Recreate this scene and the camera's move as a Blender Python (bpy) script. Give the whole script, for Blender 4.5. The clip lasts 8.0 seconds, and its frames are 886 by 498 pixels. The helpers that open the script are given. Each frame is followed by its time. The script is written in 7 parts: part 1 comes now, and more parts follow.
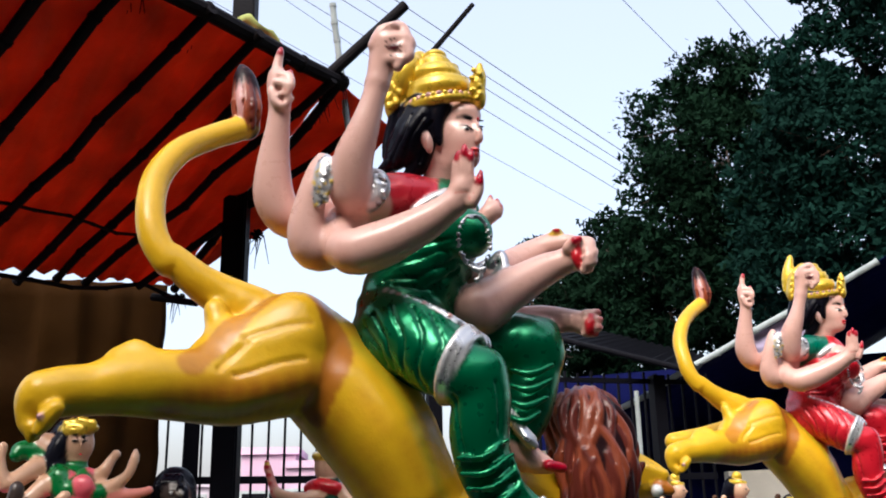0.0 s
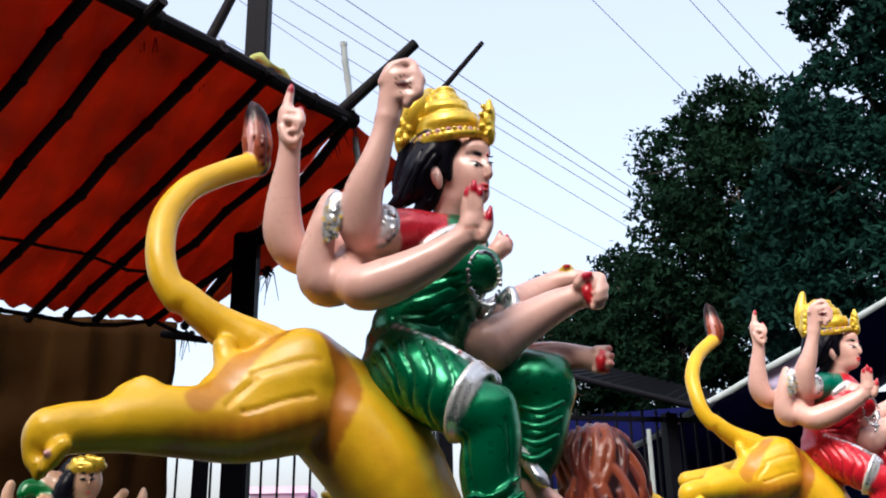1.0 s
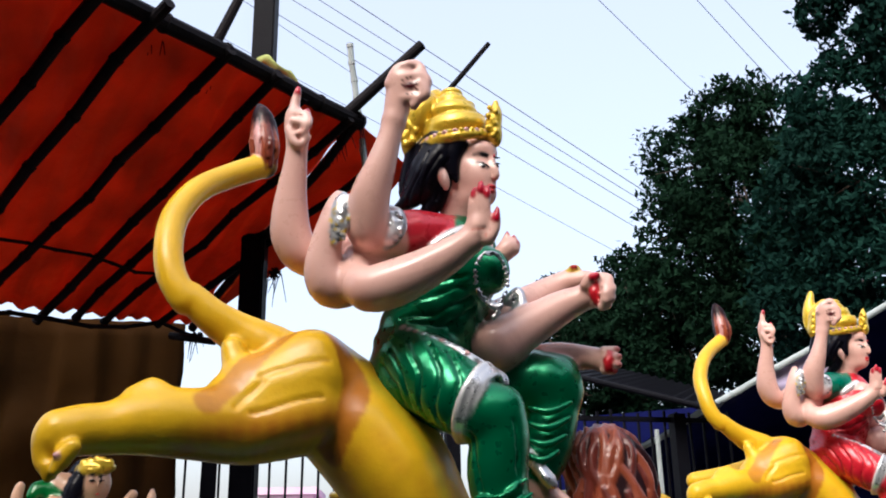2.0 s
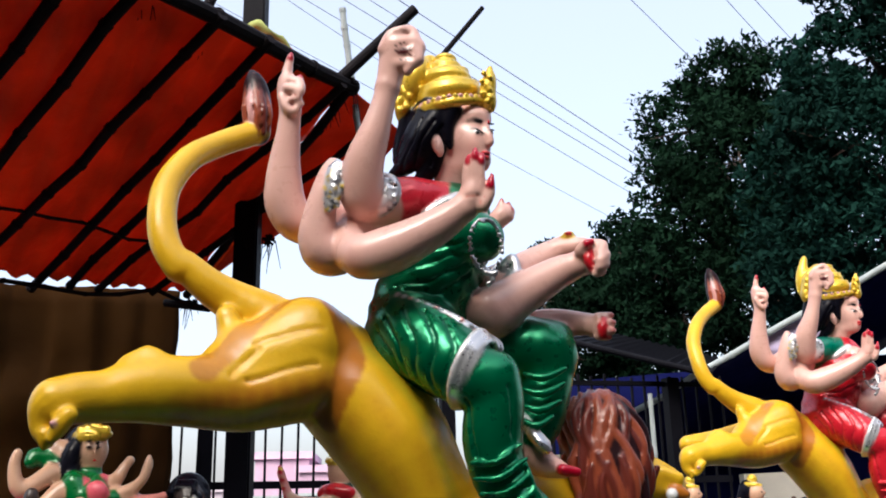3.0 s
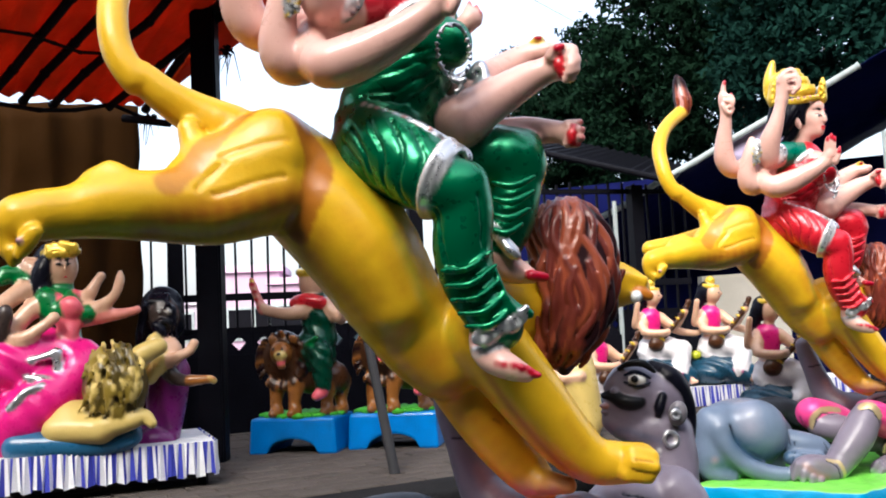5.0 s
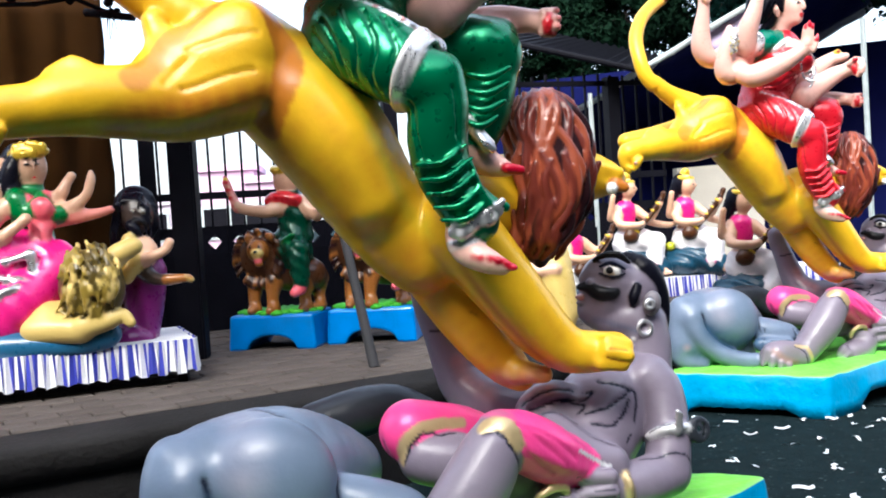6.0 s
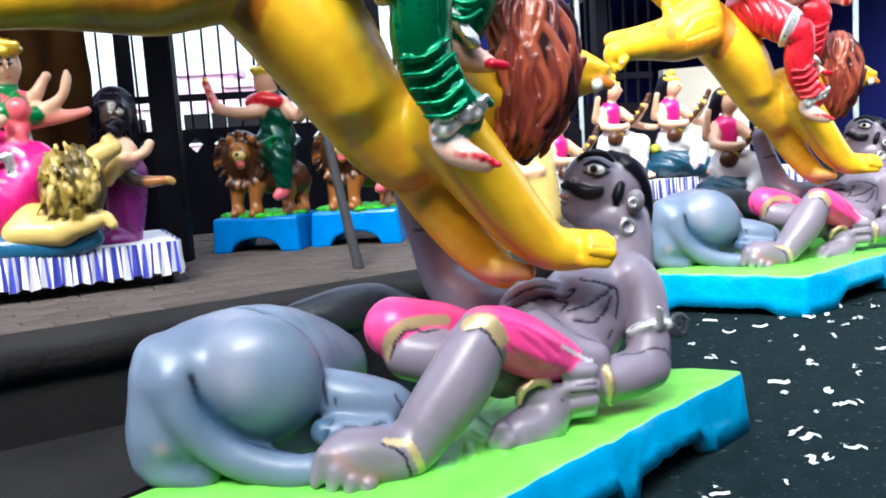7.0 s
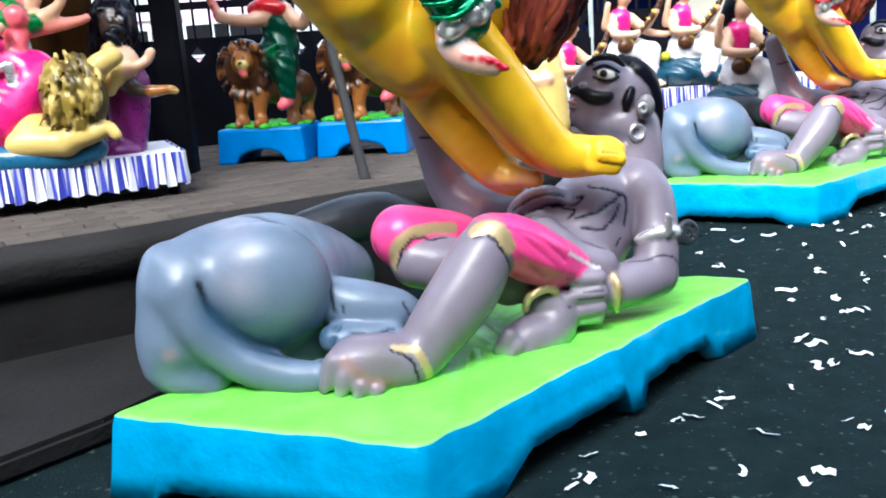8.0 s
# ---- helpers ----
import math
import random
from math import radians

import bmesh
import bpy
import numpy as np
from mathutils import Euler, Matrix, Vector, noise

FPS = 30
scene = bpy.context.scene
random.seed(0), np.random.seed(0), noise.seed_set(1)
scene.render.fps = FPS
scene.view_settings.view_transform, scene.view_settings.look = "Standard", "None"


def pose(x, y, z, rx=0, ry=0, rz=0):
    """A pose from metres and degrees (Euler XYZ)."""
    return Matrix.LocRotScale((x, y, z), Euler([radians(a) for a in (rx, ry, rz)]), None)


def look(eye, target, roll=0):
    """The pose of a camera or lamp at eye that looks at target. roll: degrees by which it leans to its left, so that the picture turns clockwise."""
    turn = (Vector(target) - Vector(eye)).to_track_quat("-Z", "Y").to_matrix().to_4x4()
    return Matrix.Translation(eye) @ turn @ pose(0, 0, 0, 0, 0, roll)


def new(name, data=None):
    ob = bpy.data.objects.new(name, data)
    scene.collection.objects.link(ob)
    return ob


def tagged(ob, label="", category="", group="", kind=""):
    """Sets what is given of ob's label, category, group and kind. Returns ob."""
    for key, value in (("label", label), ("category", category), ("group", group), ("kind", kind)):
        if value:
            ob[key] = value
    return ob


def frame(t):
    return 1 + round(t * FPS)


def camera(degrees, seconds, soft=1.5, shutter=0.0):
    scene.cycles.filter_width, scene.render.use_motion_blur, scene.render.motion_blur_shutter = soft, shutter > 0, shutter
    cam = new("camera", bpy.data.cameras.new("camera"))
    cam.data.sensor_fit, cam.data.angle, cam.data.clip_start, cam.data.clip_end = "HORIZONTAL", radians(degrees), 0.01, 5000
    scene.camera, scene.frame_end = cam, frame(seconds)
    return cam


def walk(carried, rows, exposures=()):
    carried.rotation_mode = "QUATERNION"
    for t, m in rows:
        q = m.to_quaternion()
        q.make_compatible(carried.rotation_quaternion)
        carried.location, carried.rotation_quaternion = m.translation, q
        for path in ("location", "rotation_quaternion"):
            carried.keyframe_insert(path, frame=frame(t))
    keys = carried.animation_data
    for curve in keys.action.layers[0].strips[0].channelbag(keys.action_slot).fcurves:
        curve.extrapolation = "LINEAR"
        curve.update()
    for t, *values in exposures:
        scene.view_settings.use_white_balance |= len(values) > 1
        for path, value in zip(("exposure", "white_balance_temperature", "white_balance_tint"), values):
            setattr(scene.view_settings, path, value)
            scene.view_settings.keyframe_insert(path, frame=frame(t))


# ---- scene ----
cam = camera(51.2, 8.0, soft=1.9)
walk(cam, [
    (0.0, pose(-0.000, 0.000, 1.300, 106.145, 1.136, -0.000)),
    (0.5, pose(0.001, 0.002, 1.299, 107.718, 1.002, 0.292)),
    (1.0, pose(0.002, 0.010, 1.298, 108.466, 1.003, 0.629)),
    (2.5, pose(0.002, 0.005, 1.300, 108.521, 1.075, 1.185)),
    (3.0, pose(0.001, 0.008, 1.304, 106.382, 1.374, 0.830)),
    (3.5, pose(-0.003, 0.006, 1.307, 104.113, 1.489, 0.426)),
    (4.0, pose(-0.007, 0.015, 1.309, 101.678, 1.673, 0.079)),
    (4.5, pose(-0.011, 0.029, 1.306, 98.227, 2.206, -0.490)),
    (6.0, pose(-0.009, 0.054, 1.297, 88.210, 3.613, -2.578)),
    (6.5, pose(-0.010, 0.058, 1.291, 85.133, 3.865, -3.321)),
    (7.0, pose(-0.010, 0.059, 1.271, 82.333, 3.694, -3.589)),
    (7.5, pose(-0.011, 0.066, 1.261, 79.641, 3.745, -3.400)),
    (8.0, pose(-0.010, 0.079, 1.248, 77.001, 3.999, -3.201)),
], exposures=[(0.0, 0.78, 6000, 8), (2.5, 0.8, 6000, 8), (4.5, 1.02, 5950, 7), (6.5, 1.8, 5600, 4), (8.0, 1.95, 5450, 1)])

# ---------------------------------------------------------------- sky and sun
world = bpy.data.worlds.new("sky")
scene.world = world
world.use_nodes = True
wn, wl = world.node_tree.nodes, world.node_tree.links
sky = wn.new("ShaderNodeTexSky")
sky.sky_type = "NISHITA"
sky.sun_disc = False
sky.sun_elevation = radians(46)
sky.sun_rotation = radians(200)
sky.dust_density = 7.0
veil = wn.new("ShaderNodeMix")
veil.data_type, veil.blend_type = "RGBA", "ADD"
veil.inputs["Factor"].default_value = 1.0
veil.inputs["B"].default_value = (2.15, 2.0, 1.92, 1.0)
wl.new(sky.outputs[0], veil.inputs["A"])
wl.new(veil.outputs["Result"], wn["Background"].inputs[0])
wn["Background"].inputs[1].default_value = 0.15
sun_data = bpy.data.lights.new("sun", "SUN")
sun_data.energy = 0.75
sun_data.angle = radians(25)
sun_data.color = (1.0, 0.95, 0.88)
sun = new("sun", sun_data)
sun.matrix_world = look((-4, -8, 12), (0, 3, 0))


# ---------------------------------------------------------------- materials
def rgb(c):
    return (*c, 1.0)


def material(name, color, rough=0.6, metal=0.0, vary=0.25, scale=6.0, bump=0.2, fine=60.0, coat=0.0, spec=0.2, glow_through=0.0, spot=None, spot_at=0.6, alpha_gloss=False):
    """A surface with grain at two scales; color None: taken from the mesh's paint layer."""
    m = bpy.data.materials.new(name)
    m.use_nodes = True
    n, l = m.node_tree.nodes, m.node_tree.links
    b = n["Principled BSDF"]
    b.inputs["Roughness"].default_value = rough
    b.inputs["Metallic"].default_value = metal
    b.inputs["Specular IOR Level"].default_value = spec
    b.inputs["Coat Weight"].default_value = coat
    b.inputs["Coat Roughness"].default_value = 0.12
    tc = n.new("ShaderNodeTexCoord")
    big, small = n.new("ShaderNodeTexNoise"), n.new("ShaderNodeTexNoise")
    big.inputs["Scale"].default_value, big.inputs["Detail"].default_value = scale, 6
    small.inputs["Scale"].default_value, small.inputs["Detail"].default_value = fine, 4
    for q in (big, small):
        l.new(tc.outputs["Object"], q.inputs["Vector"])
    mix = n.new("ShaderNodeMix")
    mix.data_type = "RGBA"
    mix.blend_type = "MULTIPLY"
    mix.inputs["Factor"].default_value = vary
    if color is None:
        at = n.new("ShaderNodeAttribute")
        at.attribute_name = "paint"
        l.new(at.outputs["Color"], mix.inputs["A"])
        l.new(at.outputs["Alpha"], b.inputs["Metallic"])
        bw, sheen, lac = n.new("ShaderNodeRGBToBW"), n.new("ShaderNodeMapRange"), n.new("ShaderNodeMapRange")
        for q, top in ((sheen, spec), (lac, coat)):
            q.inputs["From Max"].default_value = 0.06
            q.inputs["To Min"].default_value, q.inputs["To Max"].default_value = top * 0.15, top
            l.new(bw.outputs[0], q.inputs["Value"])
        l.new(at.outputs["Color"], bw.inputs[0])
        l.new(sheen.outputs[0], b.inputs["Specular IOR Level"])
        l.new(lac.outputs[0], b.inputs["Coat Weight"])
    else:
        info = n.new("ShaderNodeObjectInfo")
        hsv = n.new("ShaderNodeHueSaturation")
        mr = n.new("ShaderNodeMapRange")
        mr.inputs["To Min"].default_value, mr.inputs["To Max"].default_value = 0.85, 1.15
        l.new(info.outputs["Random"], mr.inputs["Value"])
        l.new(mr.outputs[0], hsv.inputs["Value"])
        hsv.inputs["Color"].default_value = rgb(color)
        l.new(hsv.outputs[0], mix.inputs["A"])
    ramp = n.new("ShaderNodeMapRange")
    ramp.inputs["From Min"].default_value, ramp.inputs["From Max"].default_value = 0.3, 0.7
    ramp.inputs["To Min"].default_value = 0.35
    l.new(big.outputs["Fac"], ramp.inputs["Value"])
    l.new(ramp.outputs[0], mix.inputs["B"])
    last = mix.outputs["Result"]
    if spot:
        sm = n.new("ShaderNodeMix")
        sm.data_type = "RGBA"
        cut = n.new("ShaderNodeMapRange")
        cut.inputs["From Min"].default_value, cut.inputs["From Max"].default_value = spot_at, spot_at + 0.06
        sn = n.new("ShaderNodeTexNoise")
        sn.inputs["Scale"].default_value, sn.inputs["Detail"].default_value = scale * 3.1, 8
        l.new(tc.outputs["Object"], sn.inputs["Vector"])
        l.new(sn.outputs["Fac"], cut.inputs["Value"])
        l.new(cut.outputs[0], sm.inputs["Factor"])
        l.new(last, sm.inputs["A"])
        sm.inputs["B"].default_value = rgb(spot)
        last = sm.outputs["Result"]
    l.new(last, b.inputs["Base Color"])
    rr = n.new("ShaderNodeMapRange")
    rr.inputs["To Min"].default_value, rr.inputs["To Max"].default_value = max(0.02, rough - 0.12), min(1, rough + 0.12)
    l.new(small.outputs["Fac"], rr.inputs["Value"])
    l.new(rr.outputs[0], b.inputs["Roughness"])
    bp = n.new("ShaderNodeBump")
    bp.inputs["Strength"].default_value, bp.inputs["Distance"].default_value = bump, 0.01
    add = n.new("ShaderNodeMath")
    add.operation = "ADD"
    l.new(big.outputs["Fac"], add.inputs[0])
    l.new(small.outputs["Fac"], add.inputs[1])
    l.new(add.outputs[0], bp.inputs["Height"])
    l.new(bp.outputs[0], b.inputs["Normal"])
    if glow_through:
        # thin sheet: daylight from above shines through the weave
        tr, ms = n.new("ShaderNodeBsdfTranslucent"), n.new("ShaderNodeMixShader")
        ms.inputs[0].default_value = glow_through
        l.new(last, tr.inputs["Color"])
        l.new(b.outputs[0], ms.inputs[1])
        l.new(tr.outputs[0], ms.inputs[2])
        l.new(ms.outputs[0], n["Material Output"].inputs["Surface"])
    return m


M_PAINT = material("enamel_paint", None, rough=0.30, vary=0.18, scale=5, bump=0.04, fine=30, coat=0.25, spec=0.4)
M_MATTE = material("distemper_paint", None, rough=0.36, vary=0.3, scale=6, bump=0.16, fine=34, spec=0.35, coat=0.12)
M_ASPHALT = material("asphalt", (0.008, 0.016, 0.018), rough=0.9, vary=0.6, scale=9, bump=0.9, fine=120, spot=(0.05, 0.07, 0.07), spot_at=0.63, spec=0.05)
M_PAVER = material("paver", (0.10, 0.085, 0.075), rough=0.85, vary=0.5, scale=3, bump=0.6, fine=70, spec=0.05)
M_LEDGE = material("old_concrete", (0.022, 0.021, 0.021), rough=0.85, vary=0.6, scale=2.5, bump=0.7, fine=40, spec=0.05)
M_TARP = material("orange_tarpaulin", (0.60, 0.075, 0.012), glow_through=0.45, rough=0.5, vary=0.6, scale=3.0, bump=1.0, fine=14)
M_CURTAIN = material("brown_tarpaulin", (0.030, 0.012, 0.002), rough=0.8, vary=0.5, scale=2.2, bump=0.5, fine=12, spec=0.05)
M_BLUETARP = material("blue_tarpaulin", (0.004, 0.006, 0.06), rough=0.5, vary=0.5, scale=2, bump=0.5, fine=12, spec=0.05)
M_BAMBOO = material("dark_bamboo", (0.014, 0.012, 0.014), rough=0.6, vary=0.5, scale=8, bump=0.4, fine=60, spec=0.05)
M_STEEL = material("dark_painted_steel", (0.006, 0.006, 0.009), rough=0.5, vary=0.4, scale=8, bump=0.2, spec=0.05)
M_PALEPOLE = material("pale_grey_pole", (0.4, 0.45, 0.45), rough=0.5, vary=0.4, scale=8, bump=0.2)
M_WALL = material("dark_block_wall", (0.006, 0.006, 0.010), rough=0.85, vary=0.5, scale=3, bump=0.5, spec=0.05)
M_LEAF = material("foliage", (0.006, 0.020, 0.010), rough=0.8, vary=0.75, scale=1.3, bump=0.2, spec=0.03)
M_BARK = material("bark", (0.07, 0.05, 0.04), rough=0.9, vary=0.6, scale=8, bump=0.8)
M_PAPER = material("paper_scrap", (0.62, 0.66, 0.68), rough=0.8, vary=0.3, scale=20, bump=0.2)
M_WIRE = material("cable", (0.12, 0.12, 0.15), rough=0.6, spec=0.05)
M_BUILD = material("pale_plaster", (0.62, 0.55, 0.62), rough=0.9, vary=0.3, scale=1, bump=0.2)
M_SKIRT = material("white_cloth", (0.75, 0.75, 0.78), rough=0.85, vary=0.2, scale=9, bump=0.4)
M_INK = material("blue_stripe_cloth", (0.05, 0.06, 0.4), rough=0.85)


# ---------------------------------------------------------------- sculpting
class Clay:
    """Rounded limbs, balls and rings, melted together into one skin with a colour for each."""

    def __init__(self, k=0.03):
        self.items = []
        self.strokes = []
        self.k = k

    def limb(self, a, b, col, k=None, fold=None, flat=None):
        a, b = np.array(a, float), np.array(b, float)
        ra, rb = a[3], b[3]
        lo, hi = np.minimum(a[:3] - ra, b[:3] - rb), np.maximum(a[:3] + ra, b[:3] + rb)

        def f(p):
            d = b[:3] - a[:3]
            h = np.clip(((p - a[:3]) @ d) / max(d @ d, 1e-9), 0, 1)
            return np.linalg.norm(p - a[:3] - h[..., None] * d, axis=-1) - (ra + (rb - ra) * h)
        self.items.append((f, lo, hi, col, self.k if k is None else k, fold))

    def chain(self, pts, col, k=None, fold=None, flat=None):
        """A limb along a smooth curve through the points (x, y, z, radius)."""
        p = np.array(pts, float)
        q = np.vstack([2 * p[0] - p[1], p, 2 * p[-1] - p[-2]])
        out = []
        for i in range(1, len(q) - 2):
            for t in (0, 1 / 3, 2 / 3):
                out.append(0.5 * (2 * q[i] + (q[i + 1] - q[i - 1]) * t + (2 * q[i - 1] - 5 * q[i] + 4 * q[i + 1] - q[i + 2]) * t ** 2 + (3 * q[i] - q[i - 1] - 3 * q[i + 1] + q[i + 2]) * t ** 3))
        out.append(p[-1])
        c = np.array(out)
        c[:, 3] = np.maximum(c[:, 3], 0.002)
        lo, hi = (c[:, :3] - c[:, 3:]).min(0), (c[:, :3] + c[:, 3:]).max(0)

        def f(x):
            best = None
            for a, b in zip(c, c[1:]):
                d = b[:3] - a[:3]
                h = np.clip(((x - a[:3]) @ d) / max(d @ d, 1e-9), 0, 1)
                v = np.linalg.norm(x - a[:3] - h[..., None] * d, axis=-1) - (a[3] + (b[3] - a[3]) * h)
                best = v if best is None else np.minimum(best, v)
            return best
        self.items.append((f, lo, hi, col, self.k if k is None else k, fold))

    def stroke(self, pts, width, col, share=1.0, soft=0.35, groove=0.0):
        """A brush mark laid on the finished skin near the points, with a shallow groove if wanted."""
        self.strokes.append([np.array(pts, float)[:, :3], width, col, share, soft, groove])

    def ball(self, c, r, col, turn=(0, 0, 0), k=None, fold=None):
        """An ellipsoid with the radii r, turned by degrees about x, y and z."""
        c, r = np.array(c[:3], float), np.array(r, float)
        m = np.array(Euler([radians(q) for q in turn]).to_matrix())
        e = np.sqrt((m ** 2) @ (r ** 2))

        def f(p):
            q = (p - c) @ m
            k0 = np.linalg.norm(q / r, axis=-1)
            k1 = np.linalg.norm(q / (r * r), axis=-1) + 1e-6
            return k0 * (k0 - 1) / k1
        self.items.append((f, c - e, c + e, col, self.k if k is None else k, fold))

    def ring(self, c, axis, big, small, col, k=0.004):
        c, axis = np.array(c[:3], float), np.array(axis, float)
        axis = axis / np.linalg.norm(axis)
        e = big * np.sqrt(np.maximum(0, 1 - axis ** 2)) + small

        def f(p):
            q = p - c
            h = q @ axis
            r = np.sqrt(np.maximum(1e-12, (q * q).sum(-1) - h * h))
            return np.hypot(r - big, h) - small
        self.items.append((f, c - e, c + e, col, k, None))

    def field(self, it, p):
        d = it[0](p)
        if it[5] is not None:
            amp, w, warp = it[5]
            s = p @ np.array(w)
            s = s + warp * np.sin(p @ np.array((11.0, 7.0, 9.0)))
            d = d + amp * np.sin(s)
        return d

    def skin(self, voxel, smooth=2):
        """Vertices, quads, and for each vertex its item's number and a soft share of a second one."""
        lo = np.min([i[1] for i in self.items], axis=0) - 4 * voxel - 0.02
        hi = np.max([i[2] for i in self.items], axis=0) + 4 * voxel + 0.02
        n = np.ceil((hi - lo) / voxel).astype(int) + 1
        D = np.full(n, 0.5, np.float32)
        ax = [lo[i] + voxel * np.arange(n[i]) for i in range(3)]
        for it in self.items:
            m = it[4] + 3 * voxel + 0.01
            a = np.maximum(0, np.floor((it[1] - m - lo) / voxel).astype(int))
            b = np.minimum(n, np.ceil((it[2] + m - lo) / voxel).astype(int) + 1)
            g = np.stack(np.meshgrid(*[ax[i][a[i]:b[i]] for i in range(3)], indexing="ij"), -1)
            d = self.field(it, g)
            s = D[a[0]:b[0], a[1]:b[1], a[2]:b[2]]
            k = max(it[4], 1e-4)
            h = np.maximum(k - np.abs(s - d), 0) / k
            s[...] = np.minimum(s, d) - h * h * k * 0.25
        ins = D < 0
        cnt = np.zeros(n - 1, np.int8)
        for o in np.ndindex(2, 2, 2):
            cnt += ins[o[0]:n[0] - 1 + o[0], o[1]:n[1] - 1 + o[1], o[2]:n[2] - 1 + o[2]]
        cell = np.argwhere((cnt > 0) & (cnt < 8))
        index = np.full(n - 1, -1, np.int64)
        index[tuple(cell.T)] = np.arange(len(cell))
        acc, num = np.zeros((len(cell), 3)), np.zeros(len(cell))
        for axis in range(3):
            for u, v in np.ndindex(2, 2):
                o = [u, v]
                o.insert(axis, 0)
                c0 = cell + o
                c1 = c0.copy()
                c1[:, axis] += 1
                d0, d1 = D[tuple(c0.T)], D[tuple(c1.T)]
                on = (d0 < 0) != (d1 < 0)
                t = np.where(on, d0 / np.where(on, d0 - d1, 1), 0)
                q = c0.astype(float)
                q[:, axis] += t
                acc[on] += q[on]
                num += on
        verts = lo + voxel * acc / num[:, None]
        quads = []
        for axis in range(3):
            s0, s1 = [slice(1, n[i] - 1) for i in range(3)], [slice(1, n[i] - 1) for i in range(3)]
            s0[axis], s1[axis] = slice(0, n[axis] - 1), slice(1, n[axis])
            A, B = ins[tuple(s0)], ins[tuple(s1)]
            e = np.argwhere(A != B)
            flip = A[tuple(e.T)]
            e = e + [0 if i == axis else 1 for i in range(3)]
            u, v = (axis + 1) % 3, (axis + 2) % 3
            q = []
            for du, dv in ((0, 0), (1, 0), (1, 1), (0, 1)):
                c = e.copy()
                c[:, u] -= du
                c[:, v] -= dv
                q.append(index[tuple(c.T)])
            q = np.stack(q, 1)
            q[~flip] = q[~flip][:, ::-1]
            quads.append(q)
        quads = np.concatenate(quads)
        for _ in range(smooth):
            acc, num = np.zeros_like(verts), np.zeros(len(verts))
            for s in (1, 3):
                for i in range(4):
                    num += np.bincount(quads[:, i], minlength=len(verts))
                    for x in range(3):
                        acc[:, x] += np.bincount(quads[:, i], verts[quads[:, (i + s) % 4], x], len(verts))
            verts = 0.5 * verts + 0.5 * acc / np.maximum(num, 1)[:, None]
        return verts, quads, self.owner(verts)

    def owner(self, verts):
        best = np.full((len(verts), 2), 1e3)
        who = np.zeros((len(verts), 2), int)
        for i, it in enumerate(self.items):
            near = np.where(np.all((verts > it[1] - 0.06) & (verts < it[2] + 0.06), 1))[0]
            if not len(near):
                continue
            d = self.field(it, verts[near])
            first = d < best[near, 0]
            j = near[first]
            best[j, 1], who[j, 1] = best[j, 0], who[j, 0]
            best[j, 0], who[j, 0] = d[first], i
            second = ~first & (d < best[near, 1])
            j = near[second]
            best[j, 1], who[j, 1] = d[second], i
        return best, who


def joined(pieces):
    """One clay and one skin from several, each made at its own fineness."""
    whole, verts, quads, best, who = Clay(), [], [], [], []
    n = m = 0
    for clay, (v, q, (b, w)) in pieces:
        verts.append(v)
        quads.append(q + n)
        best.append(b)
        who.append(w + m)
        whole.items += clay.items
        whole.strokes += clay.strokes
        n += len(v)
        m += len(clay.items)
    return whole, (np.concatenate(verts), np.concatenate(quads), (np.concatenate(best), np.concatenate(who)))


